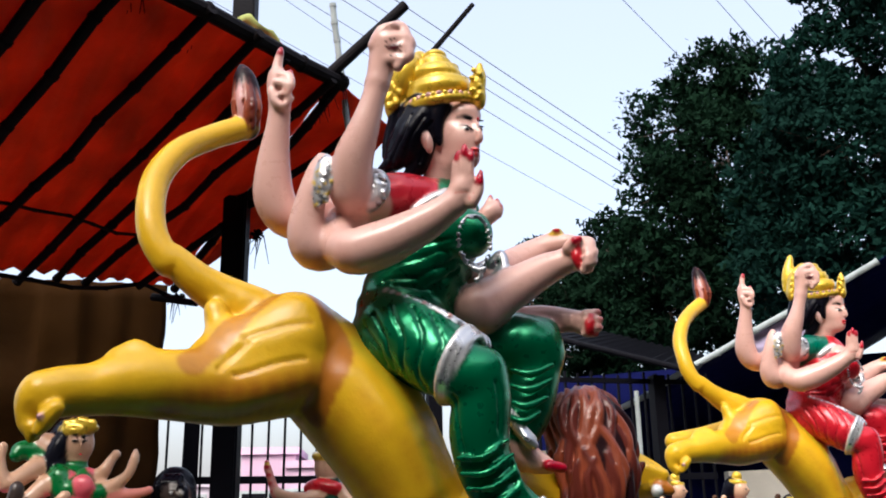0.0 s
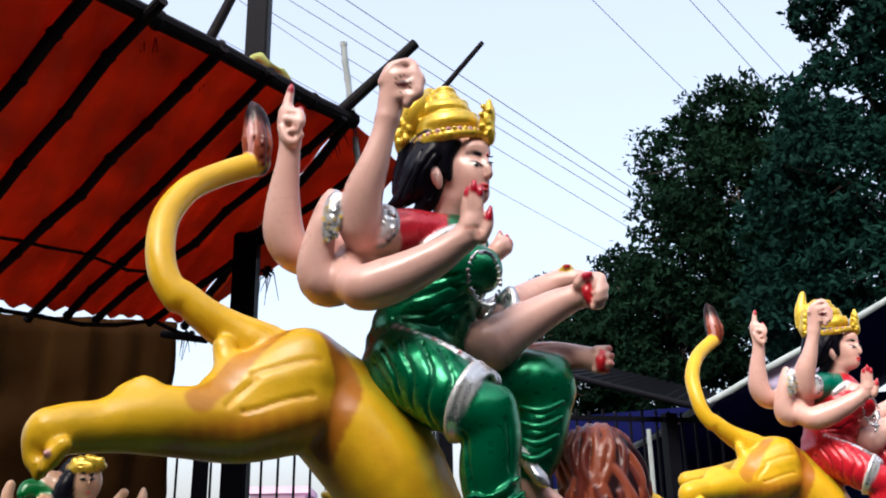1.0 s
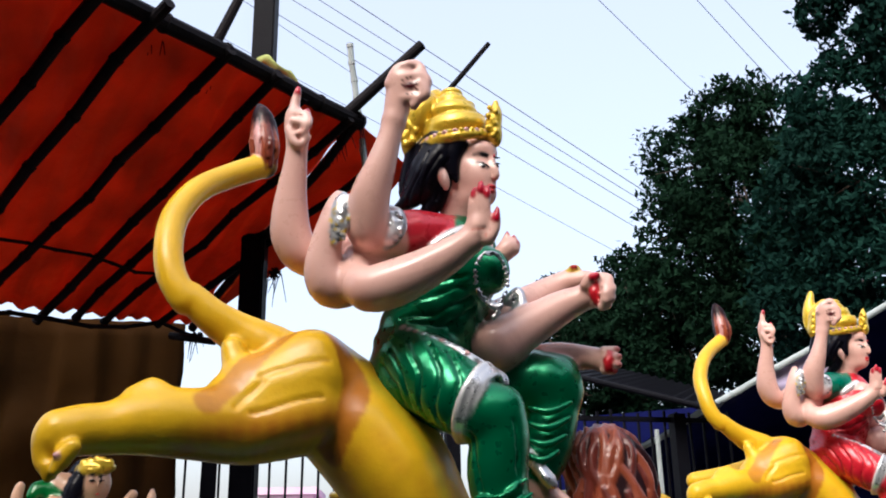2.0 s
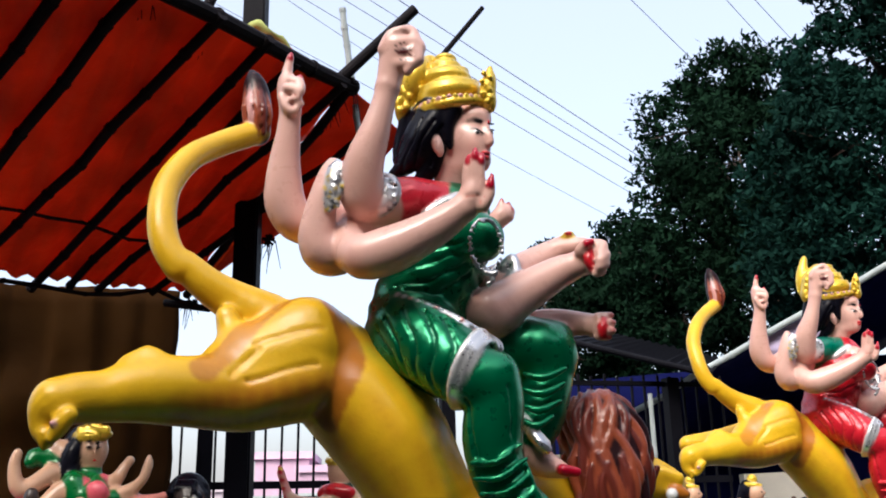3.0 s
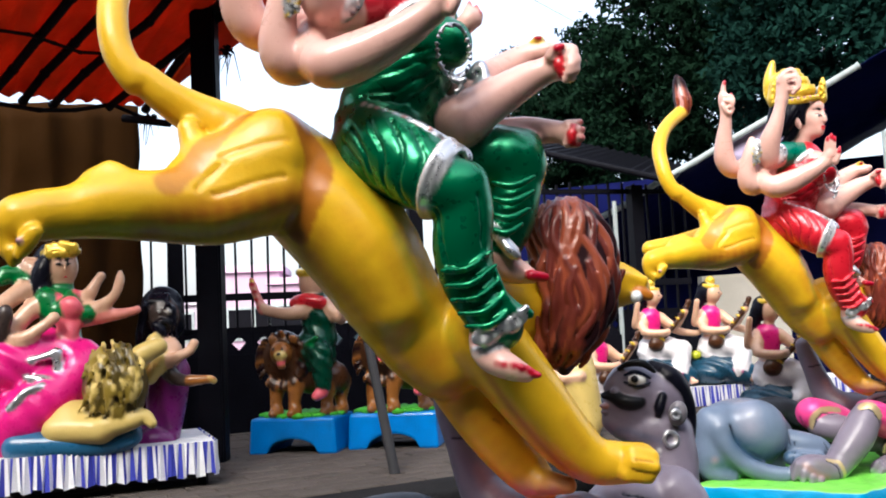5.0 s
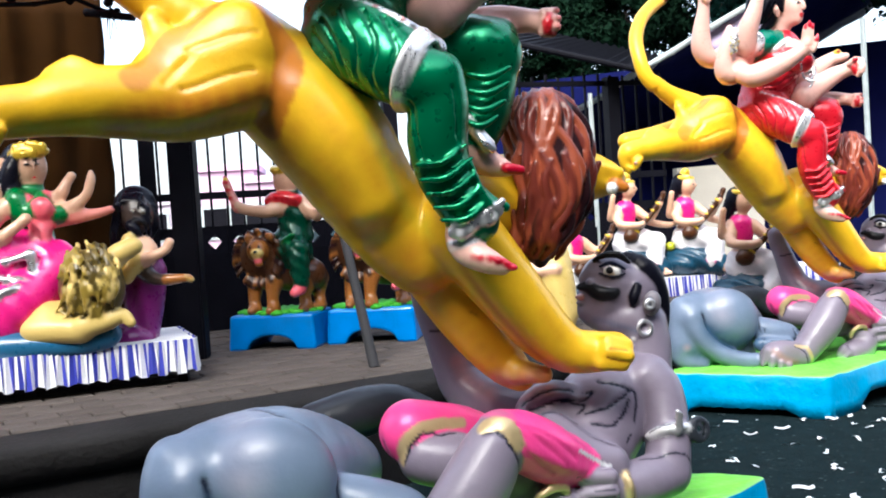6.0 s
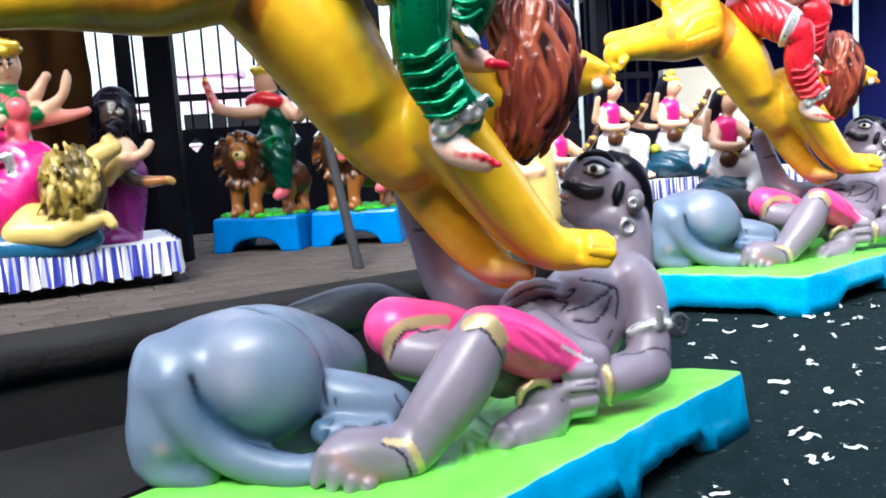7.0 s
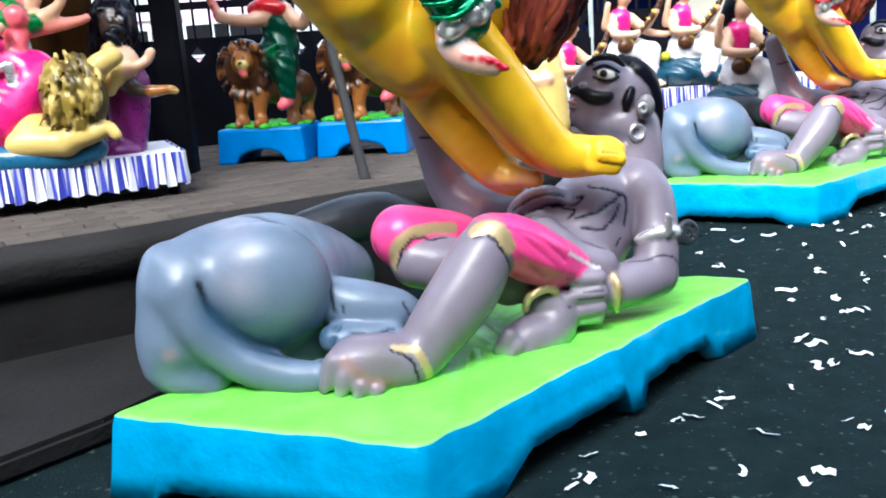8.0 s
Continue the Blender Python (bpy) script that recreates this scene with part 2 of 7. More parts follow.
def cast(name, skin, clay, palette, soft, mat, paint=None):
    """A statue's one mesh from a skin, painted by the palette; soft: width over which colours run together."""
    verts, quads, (best, who) = skin
    me = bpy.data.meshes.new(name)
    me.vertices.add(len(verts))
    me.vertices.foreach_set("co", verts.astype(np.float32).ravel())
    me.loops.add(quads.size)
    me.loops.foreach_set("vertex_index", quads.ravel().astype(np.int32))
    me.polygons.add(len(quads))
    me.polygons.foreach_set("loop_start", np.arange(0, quads.size, 4, dtype=np.int32))
    me.update(calc_edges=True)
    me.validate()
    me.polygons.foreach_set("use_smooth", np.ones(len(quads), bool))
    cols = np.array([palette[i[3]] for i in clay.items], np.float32)
    width = np.array([soft.get(i[3], 0.004) for i in clay.items])
    w = width[who].min(1)
    share = np.clip(0.5 + 0.5 * (best[:, 1] - best[:, 0]) / w, 0.5, 1.0)[:, None]
    c = cols[who[:, 0]] * share + cols[who[:, 1]] * (1 - share)
    nor = np.zeros(len(verts) * 3, np.float32)
    me.vertex_normals.foreach_get("vector", nor)
    nor = nor.reshape(-1, 3)
    co = verts.copy()
    for mark in clay.strokes:
        pts, width, col, share_s, soft_s, groove = mark[:6]
        if len(mark) > 6:
            near, w, d = mark[6:]
            if col:
                al = (w * share_s)[:, None]
                c[near] = c[near] * (1 - al) + np.array(palette[col]) * al
            if groove:
                co[near] -= nor[near] * (groove * np.clip(1 - d / (width * 1.6), 0, 1) ** 1.3)[:, None]
            continue
        line = []
        for a, b in zip(pts, pts[1:]):
            n = max(2, int(np.linalg.norm(b - a) / (0.5 * width + 0.002)))
            line += [a + (b - a) * t / n for t in range(n)]
        line.append(pts[-1])
        line = np.array(line)
        near = np.where(np.all((verts > line.min(0) - 0.12 - width) & (verts < line.max(0) + 0.12 + width), 1))[0]
        if not len(near):
            continue
        nv = verts[near]
        snap = np.array([nv[np.argmin(((nv - q) ** 2).sum(1))] for q in line])
        for _ in range(4):
            if len(snap) > 4:
                snap[1:-1] = (snap[:-2] + 2 * snap[1:-1] + snap[2:]) / 4
        d = np.full(len(nv), 9.0)
        for q in snap:
            d = np.minimum(d, np.linalg.norm(nv - q, axis=1))
        w = np.clip((width - d) / (width * soft_s), 0, 1)
        mark += [near, w, d]
        if col:
            al = (w * share_s)[:, None]
            c[near] = c[near] * (1 - al) + np.array(palette[col]) * al
        if groove:
            co[near] -= nor[near] * (groove * np.clip(1 - d / (width * 1.6), 0, 1) ** 1.3)[:, None]
    me.vertices.foreach_set("co", co.astype(np.float32).ravel())
    if paint:
        c = paint(verts, c, np.array([i[3] for i in clay.items])[who[:, 0]])
    at = me.attributes.new("paint", "FLOAT_COLOR", "POINT")
    at.data.foreach_set("color", c.astype(np.float32).ravel())
    me.materials.append(mat)
    return me


def step(x, a, b):
    t = np.clip((x - a) / (b - a), 0, 1)
    return (t * t * (3 - 2 * t))[..., None]


# colours of the enamel: red, green, blue, share of metal flake
SKIN = (0.76, 0.45, 0.375, 0)
PALETTE = {
    "yellow": (0.80, 0.47, 0.010, 0), "mane": (0.13, 0.022, 0.014, 0), "skin": SKIN, "nail": (0.45, 0.0, 0.02, 0),
    "cloth": (0.0, 0.17, 0.065, 0.6), "blouse": (0.62, 0.02, 0.04, 0.1), "silver": (0.6, 0.6, 0.62, 0.8), "gold": (0.74, 0.50, 0.035, 0.35),
    "hair": (0.005, 0.005, 0.010, 0), "lemon": (0.8, 0.68, 0.12, 0.2), "henna": (0.06, 0.0, 0.004, 0), "white": (0.8, 0.8, 0.8, 0), "black": (0.01, 0.01, 0.012, 0), "lip": (0.6, 0.01, 0.02, 0),
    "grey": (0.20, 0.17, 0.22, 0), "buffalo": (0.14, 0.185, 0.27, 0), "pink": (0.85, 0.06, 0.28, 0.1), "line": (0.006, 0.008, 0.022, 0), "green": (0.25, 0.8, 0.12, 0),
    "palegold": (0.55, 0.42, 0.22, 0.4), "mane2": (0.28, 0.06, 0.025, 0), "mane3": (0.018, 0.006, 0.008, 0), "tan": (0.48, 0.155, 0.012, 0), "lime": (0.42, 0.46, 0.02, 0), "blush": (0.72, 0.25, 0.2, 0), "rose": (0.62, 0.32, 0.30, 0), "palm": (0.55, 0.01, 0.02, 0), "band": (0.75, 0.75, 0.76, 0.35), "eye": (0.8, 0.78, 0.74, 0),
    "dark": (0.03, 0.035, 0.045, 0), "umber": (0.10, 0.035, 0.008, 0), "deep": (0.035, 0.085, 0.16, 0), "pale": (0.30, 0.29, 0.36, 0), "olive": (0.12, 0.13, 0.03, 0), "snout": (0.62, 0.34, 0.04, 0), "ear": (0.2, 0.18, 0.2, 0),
}


# ---------------------------------------------------------------- mesh helpers
def mesh_of(name, bm, mat, smooth=False):
    me = bpy.data.meshes.new(name)
    bm.normal_update()
    bm.to_mesh(me)
    bm.free()
    me.materials.append(mat)
    if smooth:
        me.polygons.foreach_set("use_smooth", [True] * len(me.polygons))
    return me


def part(name, bm, mat, parent=None, label="", smooth=False):
    ob = new(name, mesh_of(name, bm, mat, smooth))
    if parent:
        ob.parent = parent
    if label:
        tagged(ob, label)
    return ob


def slab(bm, corners, z0, z1):
    """A prism on a level outline."""
    lo = [bm.verts.new((x, y, z0)) for x, y in corners]
    hi = [bm.verts.new((x, y, z1)) for x, y in corners]
    bm.faces.new(hi)
    bm.faces.new(lo[::-1])
    for i in range(len(lo)):
        j = (i + 1) % len(lo)
        bm.faces.new((lo[i], lo[j], hi[j], hi[i]))
    return bm


def box(bm, m, sx, sy, sz):
    r = bmesh.ops.create_cube(bm, size=1, matrix=m @ Matrix.Diagonal((sx, sy, sz, 1)))
    return r["verts"]


def rod(bm, a, b, r0, r1=None, sides=10):
    a, b = Vector(a), Vector(b)
    r1 = r0 if r1 is None else r1
    m = Matrix.Translation((a + b) / 2) @ (b - a).to_track_quat("Z", "Y").to_matrix().to_4x4()
    bmesh.ops.create_cone(bm, cap_ends=True, segments=sides, radius1=r0, radius2=r1, depth=(b - a).length, matrix=m)
    return bm


# ---------------------------------------------------------------- ground and ledge
GROUND = 0.0
LEDGE = 0.5
rng = random.Random(7)
bm = bmesh.new()
slab(bm, [(-400, -400), (400, -400), (400, 400), (-400, 400)], -0.3, GROUND)
tagged(part("ground", bm, M_ASPHALT), "dark worn asphalt ground littered with paper scraps", "ground", kind="structure")


def ledge_y(x):
    """The front of the pavement, which steps back beyond the first idol."""
    u = min(1.0, max(0.0, (x - 0.8) / 0.9))
    return 4.65 + 0.55 * x + 0.68 * u * u * (3 - 2 * u)


bm = bmesh.new()
front = [(-9 + 0.25 * i, ledge_y(-9 + 0.25 * i) + rng.uniform(-0.012, 0.012)) for i in range(85)]
slab(bm, front + [(12, 14), (-9, 14)], 0.001, LEDGE - 0.02)
ledge = tagged(part("ledge", bm, M_LEDGE), "raised concrete pavement with a dark weathered front face", "pavement", kind="structure")
# rounded worn lip along the ledge
bm = bmesh.new()
rows = []
for x, y in front:
    rows.append([bm.verts.new((x + dx * 0.48, y - dx * 0.87 + 0.0, z)) for dx, z in ((-0.30, LEDGE), (0.0, LEDGE), (0.028, LEDGE - 0.012), (0.035, LEDGE - 0.04), (0.03, LEDGE - 0.14), (0.0, LEDGE - 0.15))])
for r0, r1 in zip(rows, rows[1:]):
    for i in range(5):
        bm.faces.new((r0[i], r0[i + 1], r1[i + 1], r1[i]))
bm.normal_update()
bmesh.ops.recalc_face_normals(bm, faces=bm.faces[:])
part("coping", bm, M_LEDGE, ledge, "worn rounded concrete coping", smooth=True)
# a low step at the foot of the ledge
bm = bmesh.new()
slab(bm, [(-5.0, 1.3), (-1.32, 2.72), (-1.05, 3.0), (-0.75, 3.45), (-1.0, 4.1), (-5.0, 1.9)], 0.001, 0.09)
bmesh.ops.bevel(bm, geom=[e for e in bm.edges], offset=0.02, segments=2, affect="EDGES")
tagged(part("foot_step", bm, M_LEDGE), "low grey concrete step below the pavement", "step", kind="structure")

# ---------------------------------------------------------------- sloping tarpaulin roof
FR, FL = (-0.58, 5.07, 3.84), (-1.58, 3.41, 3.72)
RR, RL = (-2.07, 7, 3.06), (-2.94, 5.57, 2.86)


def roof(u, v):
    """u along the front from left to right, v from front to rear."""
    a, b = Vector(FL).lerp(Vector(FR), u), Vector(RL).lerp(Vector(RR), u)
    p = a.lerp(b, v)
    return p


canopy = tagged(new("canopy"), "orange tarpaulin roof lashed on dark bamboo poles", "canopy")
N, K = 60, 40
bm = bmesh.new()
grid = []
for i in range(N + 1):
    row = []
    for j in range(K + 1):
        u, v = -0.35 + 1.35 * i / N, j / K
        p = roof(u, v)
        sag = 0.035 * math.sin(u * 34) ** 2 + 0.03 * noise.noise(Vector((u * 9, v * 6, 1)))
        edge = 0.05 * noise.noise(Vector((v * 12, 3, u))) if i == N else 0
        row.append(bm.verts.new(p + Vector((edge, 0, 0.03 - sag))))
    grid.append(row)
for i in range(N):
    for j in range(K):
        bm.faces.new((grid[i][j], grid[i][j + 1], grid[i + 1][j + 1], grid[i + 1][j]))
sheet = part("sheet", bm, M_TARP, canopy, smooth=True)
so = sheet.modifiers.new("thick", "SOLIDIFY")
so.thickness = 0.006
# torn flap over the front corner
bm = bmesh.new()
flap = [(-0.60, 5.09, 3.85), (-0.514, 5.233, 3.835), (-0.286, 5.807, 3.83), (-0.63, 6.252, 3.64), (-1.021, 6.428, 3.47), (-1.327, 6.529, 3.345), (-1.75, 6.757, 3.16), (-2.07, 7.0, 3.03)]
vs = [bm.verts.new(p) for p in flap]
bm.faces.new(vs)
bmesh.ops.triangulate(bm, faces=bm.faces[:])
bmesh.ops.subdivide_edges(bm, edges=bm.edges[:], cuts=3, use_grid_fill=True)
for v in bm.verts:
    v.co += Vector((0, 0, 0.03 * noise.noise(v.co * 7)))
fl = part("flap", bm, M_TARP, canopy, smooth=True)
fl.modifiers.new("thick", "SOLIDIFY").thickness = 0.006


def bent_pole(bm, a, b, r, bend=0.02, seed=0, parts=7):
    a, b = Vector(a), Vector(b)
    last = a
    for i in range(1, parts + 1):
        q = a.lerp(b, i / parts) + bend * Vector((noise.noise((seed, i * 0.6, 0)), noise.noise((seed, i * 0.6, 5)), noise.noise((seed, i * 0.6, 9))))
        rod(bm, last, q, r, r * 0.985)
        rod(bm, q - (q - last).normalized() * 0.012, q + (q - last).normalized() * 0.012, r * 1.16)
        last = q


def pole(name, a, b, r, mat, parent=None, bend=0.02, seed=0, label=""):
    bm = bmesh.new()
    if bend:
        bent_pole(bm, a, b, r, bend, seed)
    else:
        rod(bm, a, b, r * 1.05, r * 0.92, 12)
    return part(name, bm, mat, parent, label, smooth=False)


RAFTERS = (((-1.605, 3.53, 3.693), (-2.187, 3.989, 3.414)), ((-1.394, 3.747, 3.738), (-2.475, 4.646, 3.212)), ((-1.217, 4.176, 3.74), (-2.793, 5.374, 2.989)), ((-1.026, 4.473, 3.766), (-2.763, 5.926, 2.919)), ((-0.934, 4.734, 3.761), (-2.606, 6.094, 2.951)), ((-0.72, 5.063, 3.79), (-2.46, 6.273, 2.978)), ((-0.606, 5.62, 3.75), (-2.209, 6.609, 3.02)))
for i, (head, foot) in enumerate(RAFTERS):
    head, foot = Vector(head), Vector(foot)
    head = head + (head - foot).normalized() * (0.16 if i < 6 else 0.05)
    if i < 2:
        foot = head + (foot - head) * (2.6 - 0.8 * i)
    down = Vector((0, 0, -0.05))
    pole("rafter", head + down, foot + down, 0.032 - 0.001 * i, M_BAMBOO, canopy, 0.05, i)
pole("eave_pole", roof(-0.35, 0) + Vector((0, 0, -0.01)), roof(1.02, 0) + Vector((0, 0, -0.01)), 0.045, M_BAMBOO, canopy, 0.03, 20)
pole("side_pole", roof(1.0, 0) + Vector((0, 0, -0.03)), roof(1.0, 1.0) + Vector((0, 0, -0.03)), 0.03, M_BAMBOO, canopy, 0.06, 21)
pole("purlin", roof(-0.3, 0.97) + Vector((0, 0, -0.1)), roof(0.98, 0.97) + Vector((0, 0, -0.1)), 0.016, M_BAMBOO, canopy, 0.10, 23)
pole("slack_rope", (-2.7, 4.75, 3.05), (-1.96, 5.88, 3.14), 0.011, M_BAMBOO, canopy, 0.08, 22)
pole("jutting_pole", (-0.65, 5.02, 3.83), (-0.17, 5, 4.3), 0.035, M_BAMBOO, canopy, 0.0, 24)
pole("jutting_pole", (-0.03, 5.6, 4.28), (0.27, 5.59, 4.65), 0.018, M_BAMBOO, canopy, 0.0, 25)
pole("jutting_pole", (-2.18, 6.86, 2.95), (-1.81, 6.76, 2.87), 0.028, M_BAMBOO, canopy, 0.0, 26)
pole("jutting_pole", (-1.27, 4.42, 4.01), (-1.13, 4.46, 4.41), 0.028, M_BAMBOO, canopy, 0.0, 27)
# lashings where poles cross
for (p, q) in (((-0.57, 5.05, 3.84), 41), ((-0.67, 5.16, 3.8), 42), ((-1.26, 4.38, 3.93), 43), ((-1.43, 3.95, 3.86), 44), ((-1.28, 6.27, 3.25), 45), ((-1.96, 6.82, 2.94), 46)):
    bm = bmesh.new()
    r2 = random.Random(q)
    for _ in range(16):
        d = Vector((r2.uniform(-1, 1), r2.uniform(-1, 1), r2.uniform(-1, 0.4))).normalized()
        e = Vector(p) + d * 0.05
        rod(bm, Vector(p) - d * 0.04, e, 0.006, 0.005, 5)
        if r2.random() < 0.5:
            rod(bm, e, e + Vector((r2.uniform(-0.05, 0.05), 0, -r2.uniform(0.03, 0.22))), 0.004, 0.002, 4)
    part("lashing", bm, M_BAMBOO, canopy)
# yellow-green rag on the eave
bm = bmesh.new()
bmesh.ops.create_icosphere(bm, subdivisions=3, radius=1, matrix=Matrix.Translation((-0.97, 4.65, 3.94)) @ Euler((0, radians(28), radians(28))).to_matrix().to_4x4() @ Matrix.Diagonal((0.14, 0.05, 0.035, 1)))
for v in bm.verts:
    v.co += 0.03 * noise.noise_vector(v.co * 14)
tagged(part("rag", bm, material("faded_cloth", (0.45, 0.5, 0.16), rough=0.9), smooth=True), "faded yellow green rag draped over the eave pole", "rag")

# hanging sheet behind
bm = bmesh.new()
A, B = Vector((-3.81, 5.87, 2.93)), Vector((-2.18, 7.17, 3.12))
cols = []
for i in range(41):
    u = i / 40
    p = A.lerp(B, u)
    cols.append([bm.verts.new((p.x + 0.02 * math.sin(u * 40), p.y + 0.015 * math.sin(u * 52) + 0.10 * noise.noise((u * 5, k * 0.35, 2)) + 0.04 * noise.noise((u * 14 + k * 0.5, k * 0.2, 7)), LEDGE + (p.z - LEDGE) * k / 20)) for k in range(21)])
for c0, c1 in zip(cols, cols[1:]):
    for k in range(20):
        bm.faces.new((c0[k], c1[k], c1[k + 1], c0[k + 1]))
hang = part("hanging_sheet", bm, M_CURTAIN, smooth=True)
hang.modifiers.new("thick", "SOLIDIFY").thickness = 0.005
tagged(hang, "brownish orange tarpaulin hung as a back wall", "tarpaulin")

# ---------------------------------------------------------------- posts
bm = bmesh.new()
box(bm, pose(-1.38, 6.05, (7.2 + LEDGE) / 2), 0.16, 0.16, 7.2 - LEDGE)
bmesh.ops.bevel(bm, geom=bm.edges[:], offset=0.012, segments=2, affect="EDGES")
tagged(part("post", bm, M_STEEL), "thick dark square post standing on the pavement", "post")
pole("pale_pole", (-0.54, 5.32, 3.62), (-0.64, 5.21, 4.43), 0.02, M_PALEPOLE, canopy, 0.01, 4, "thin pale grey pole tied upright")
bm = bmesh.new()
rod(bm, (-0.21, 5.2, LEDGE), (-0.42, 5.61, 1.62), 0.03, 0.024, 12)
tagged(part("prop_stick", bm, material("grey_bamboo", (0.03, 0.03, 0.033), rough=0.7)), "grey bamboo stick leaning on the pavement", "stick")

# ---------------------------------------------------------------- boundary fence
FA, FB = Vector((-7.0, 6.3, 0)), Vector((2.6, 9.0, 0))
fence = tagged(new("boundary_fence"), "dark iron bar fence on a pierced wall", "fence")
run = FB - FA
L = run.length
ang = math.degrees(math.atan2(run.y, run.x))
TOP, MID = 2.55, 1.62


def on_fence(s, z, off=0.0):
    p = FA + run * (s / L)
    n = Vector((run.y, -run.x, 0)).normalized()
    return Matrix.Translation((p.x + n.x * off, p.y + n.y * off, z)) @ pose(0, 0, 0, 0, 0, ang)


bar = bmesh.new()
box(bar, pose(0, 0, 0), 0.02, 0.02, TOP - MID + 0.34)
bar_me = mesh_of("bar", bar, M_STEEL)
s = 0.1
while s < L:
    ob = new("bar", bar_me)
    ob.parent = fence
    ob.matrix_world = on_fence(s, (TOP + MID - 0.3) / 2 + rng.uniform(-0.02, 0.02)) @ pose(0, 0, 0, 0, rng.uniform(-0.6, 0.6), 0)
    s += 0.135
for z, h in ((TOP - 0.05, 0.045), (MID, 0.06), (MID - 0.28, 0.05)):
    bm = bmesh.new()
    box(bm, on_fence(L / 2, z), L, 0.035, h)
    part("rail", bm, M_STEEL, fence)
for s in (0.3, 2.6, 4.55, 5.15, 7.2, 9.4):
    bm = bmesh.new()
    box(bm, on_fence(s, (TOP + LEDGE) / 2, 0.03), 0.12, 0.12, TOP - LEDGE)
    part("fence_post", bm, M_STEEL, fence)
# pierced wall: blocks with diamond holes in the top course
bm = bmesh.new()
box(bm, on_fence(L / 2, (LEDGE + 1.14) / 2), L, 0.14, 1.14 - LEDGE)
wall = tagged(part("boundary_wall", bm, M_WALL), "dark stained low wall with a pierced top course", "wall", kind="structure")
blk = bmesh.new()
W, H2 = 0.2, 0.19
inner = [(0, -H2 * 0.34), (W * 0.3, 0), (0, H2 * 0.34), (-W * 0.3, 0)]
ring8 = [(-W / 2, -H2 / 2), (0, -H2 / 2), (W / 2, -H2 / 2), (W / 2, 0), (W / 2, H2 / 2), (0, H2 / 2), (-W / 2, H2 / 2), (-W / 2, 0)]
half = 0.05
vo = {y: [blk.verts.new((a, y, b)) for a, b in ring8] for y in (-half, half)}
vi = {y: [blk.verts.new((a, y, b)) for a, b in inner] for y in (-half, half)}
for y in (-half, half):
    o, q = vo[y], vi[y]
    for i in range(4):
        m0, c0, m1 = o[(2 * i + 1) % 8], o[(2 * i + 2) % 8], o[(2 * i + 3) % 8]
        blk.faces.new((m0, c0, q[(i + 0) % 4]))
        blk.faces.new((c0, m1, q[(i + 1) % 4]))
        blk.faces.new((c0, q[(i + 1) % 4], q[i]))
for i in range(8):
    j = (i + 1) % 8
    blk.faces.new((vo[-half][i], vo[-half][j], vo[half][j], vo[half][i]))
for i in range(4):
    j = (i + 1) % 4
    blk.faces.new((vi[-half][i], vi[half][i], vi[half][j], vi[-half][j]))
bmesh.ops.recalc_face_normals(blk, faces=blk.faces[:])
blk_me = mesh_of("block", blk, M_WALL)
s = 0.11
while s < L:
    ob = new("block", blk_me)
    ob.parent = wall
    ob.matrix_world = on_fence(s, 1.14 + H2 / 2)
    s += 0.205

# ---------------------------------------------------------------- town behind the fence
def far_house(x, y, w, d, h, turn, mat, floors, label):
    house = tagged(new("house"), label, "building", "houses behind the fence")
    house.matrix_world = pose(x, y, 0, 0, 0, turn)
    bm = bmesh.new()
    box(bm, pose(0, 0, h / 2), w, d, h)
    part("wall", bm, mat, house)
    bm = bmesh.new()
    box(bm, pose(0, 0, h + 0.12), w + 0.3, d + 0.3, 0.24)
    part("roof", bm, mat, house)
    n = max(2, int(w / 2.4))
    for f in range(floors):
        for i in range(n):
            win = bmesh.new()
            box(win, pose(-w / 2 + (i + 0.5) * w / n, -d / 2 - 0.02, 1.7 + f * 3.0), 1.0, 0.12, 1.2)
            wo = part("window", win, M_PALEPOLE, house)
            pane = bmesh.new()
            box(pane, pose(-w / 2 + (i + 0.5) * w / n, -d / 2 - 0.09, 1.7 + f * 3.0), 0.8, 0.03, 1.0)
            part("pane", pane, M_STEEL, wo)


M_PINK = material("pink_plaster", (0.62, 0.42, 0.55), rough=0.9, vary=0.3, scale=0.6, bump=0.2)
far_house((-6.28, 35.51, 3.16)[0], (-6.28, 35.51, 3.16)[1], 1.9, 4, (-6.25, 35.51, 3.54)[2], 4, M_PINK, 1, "pale pink plastered house behind the fence")
far_house((-4.33, 33.78, 2.96)[0], (-4.33, 33.78, 2.96)[1], 1.6, 4, (-4.33, 33.78, 2.96)[2], -3, M_PINK, 1, "low pink flat roofed house behind the fence")
far_house((-11.16, 38.47, 2.46)[0], (-11.16, 38.47, 2.46)[1], 6, 4, (-11.15, 38.48, 2.57)[2], 4, M_BUILD, 1, "low whitish flat roofed house behind the fence")
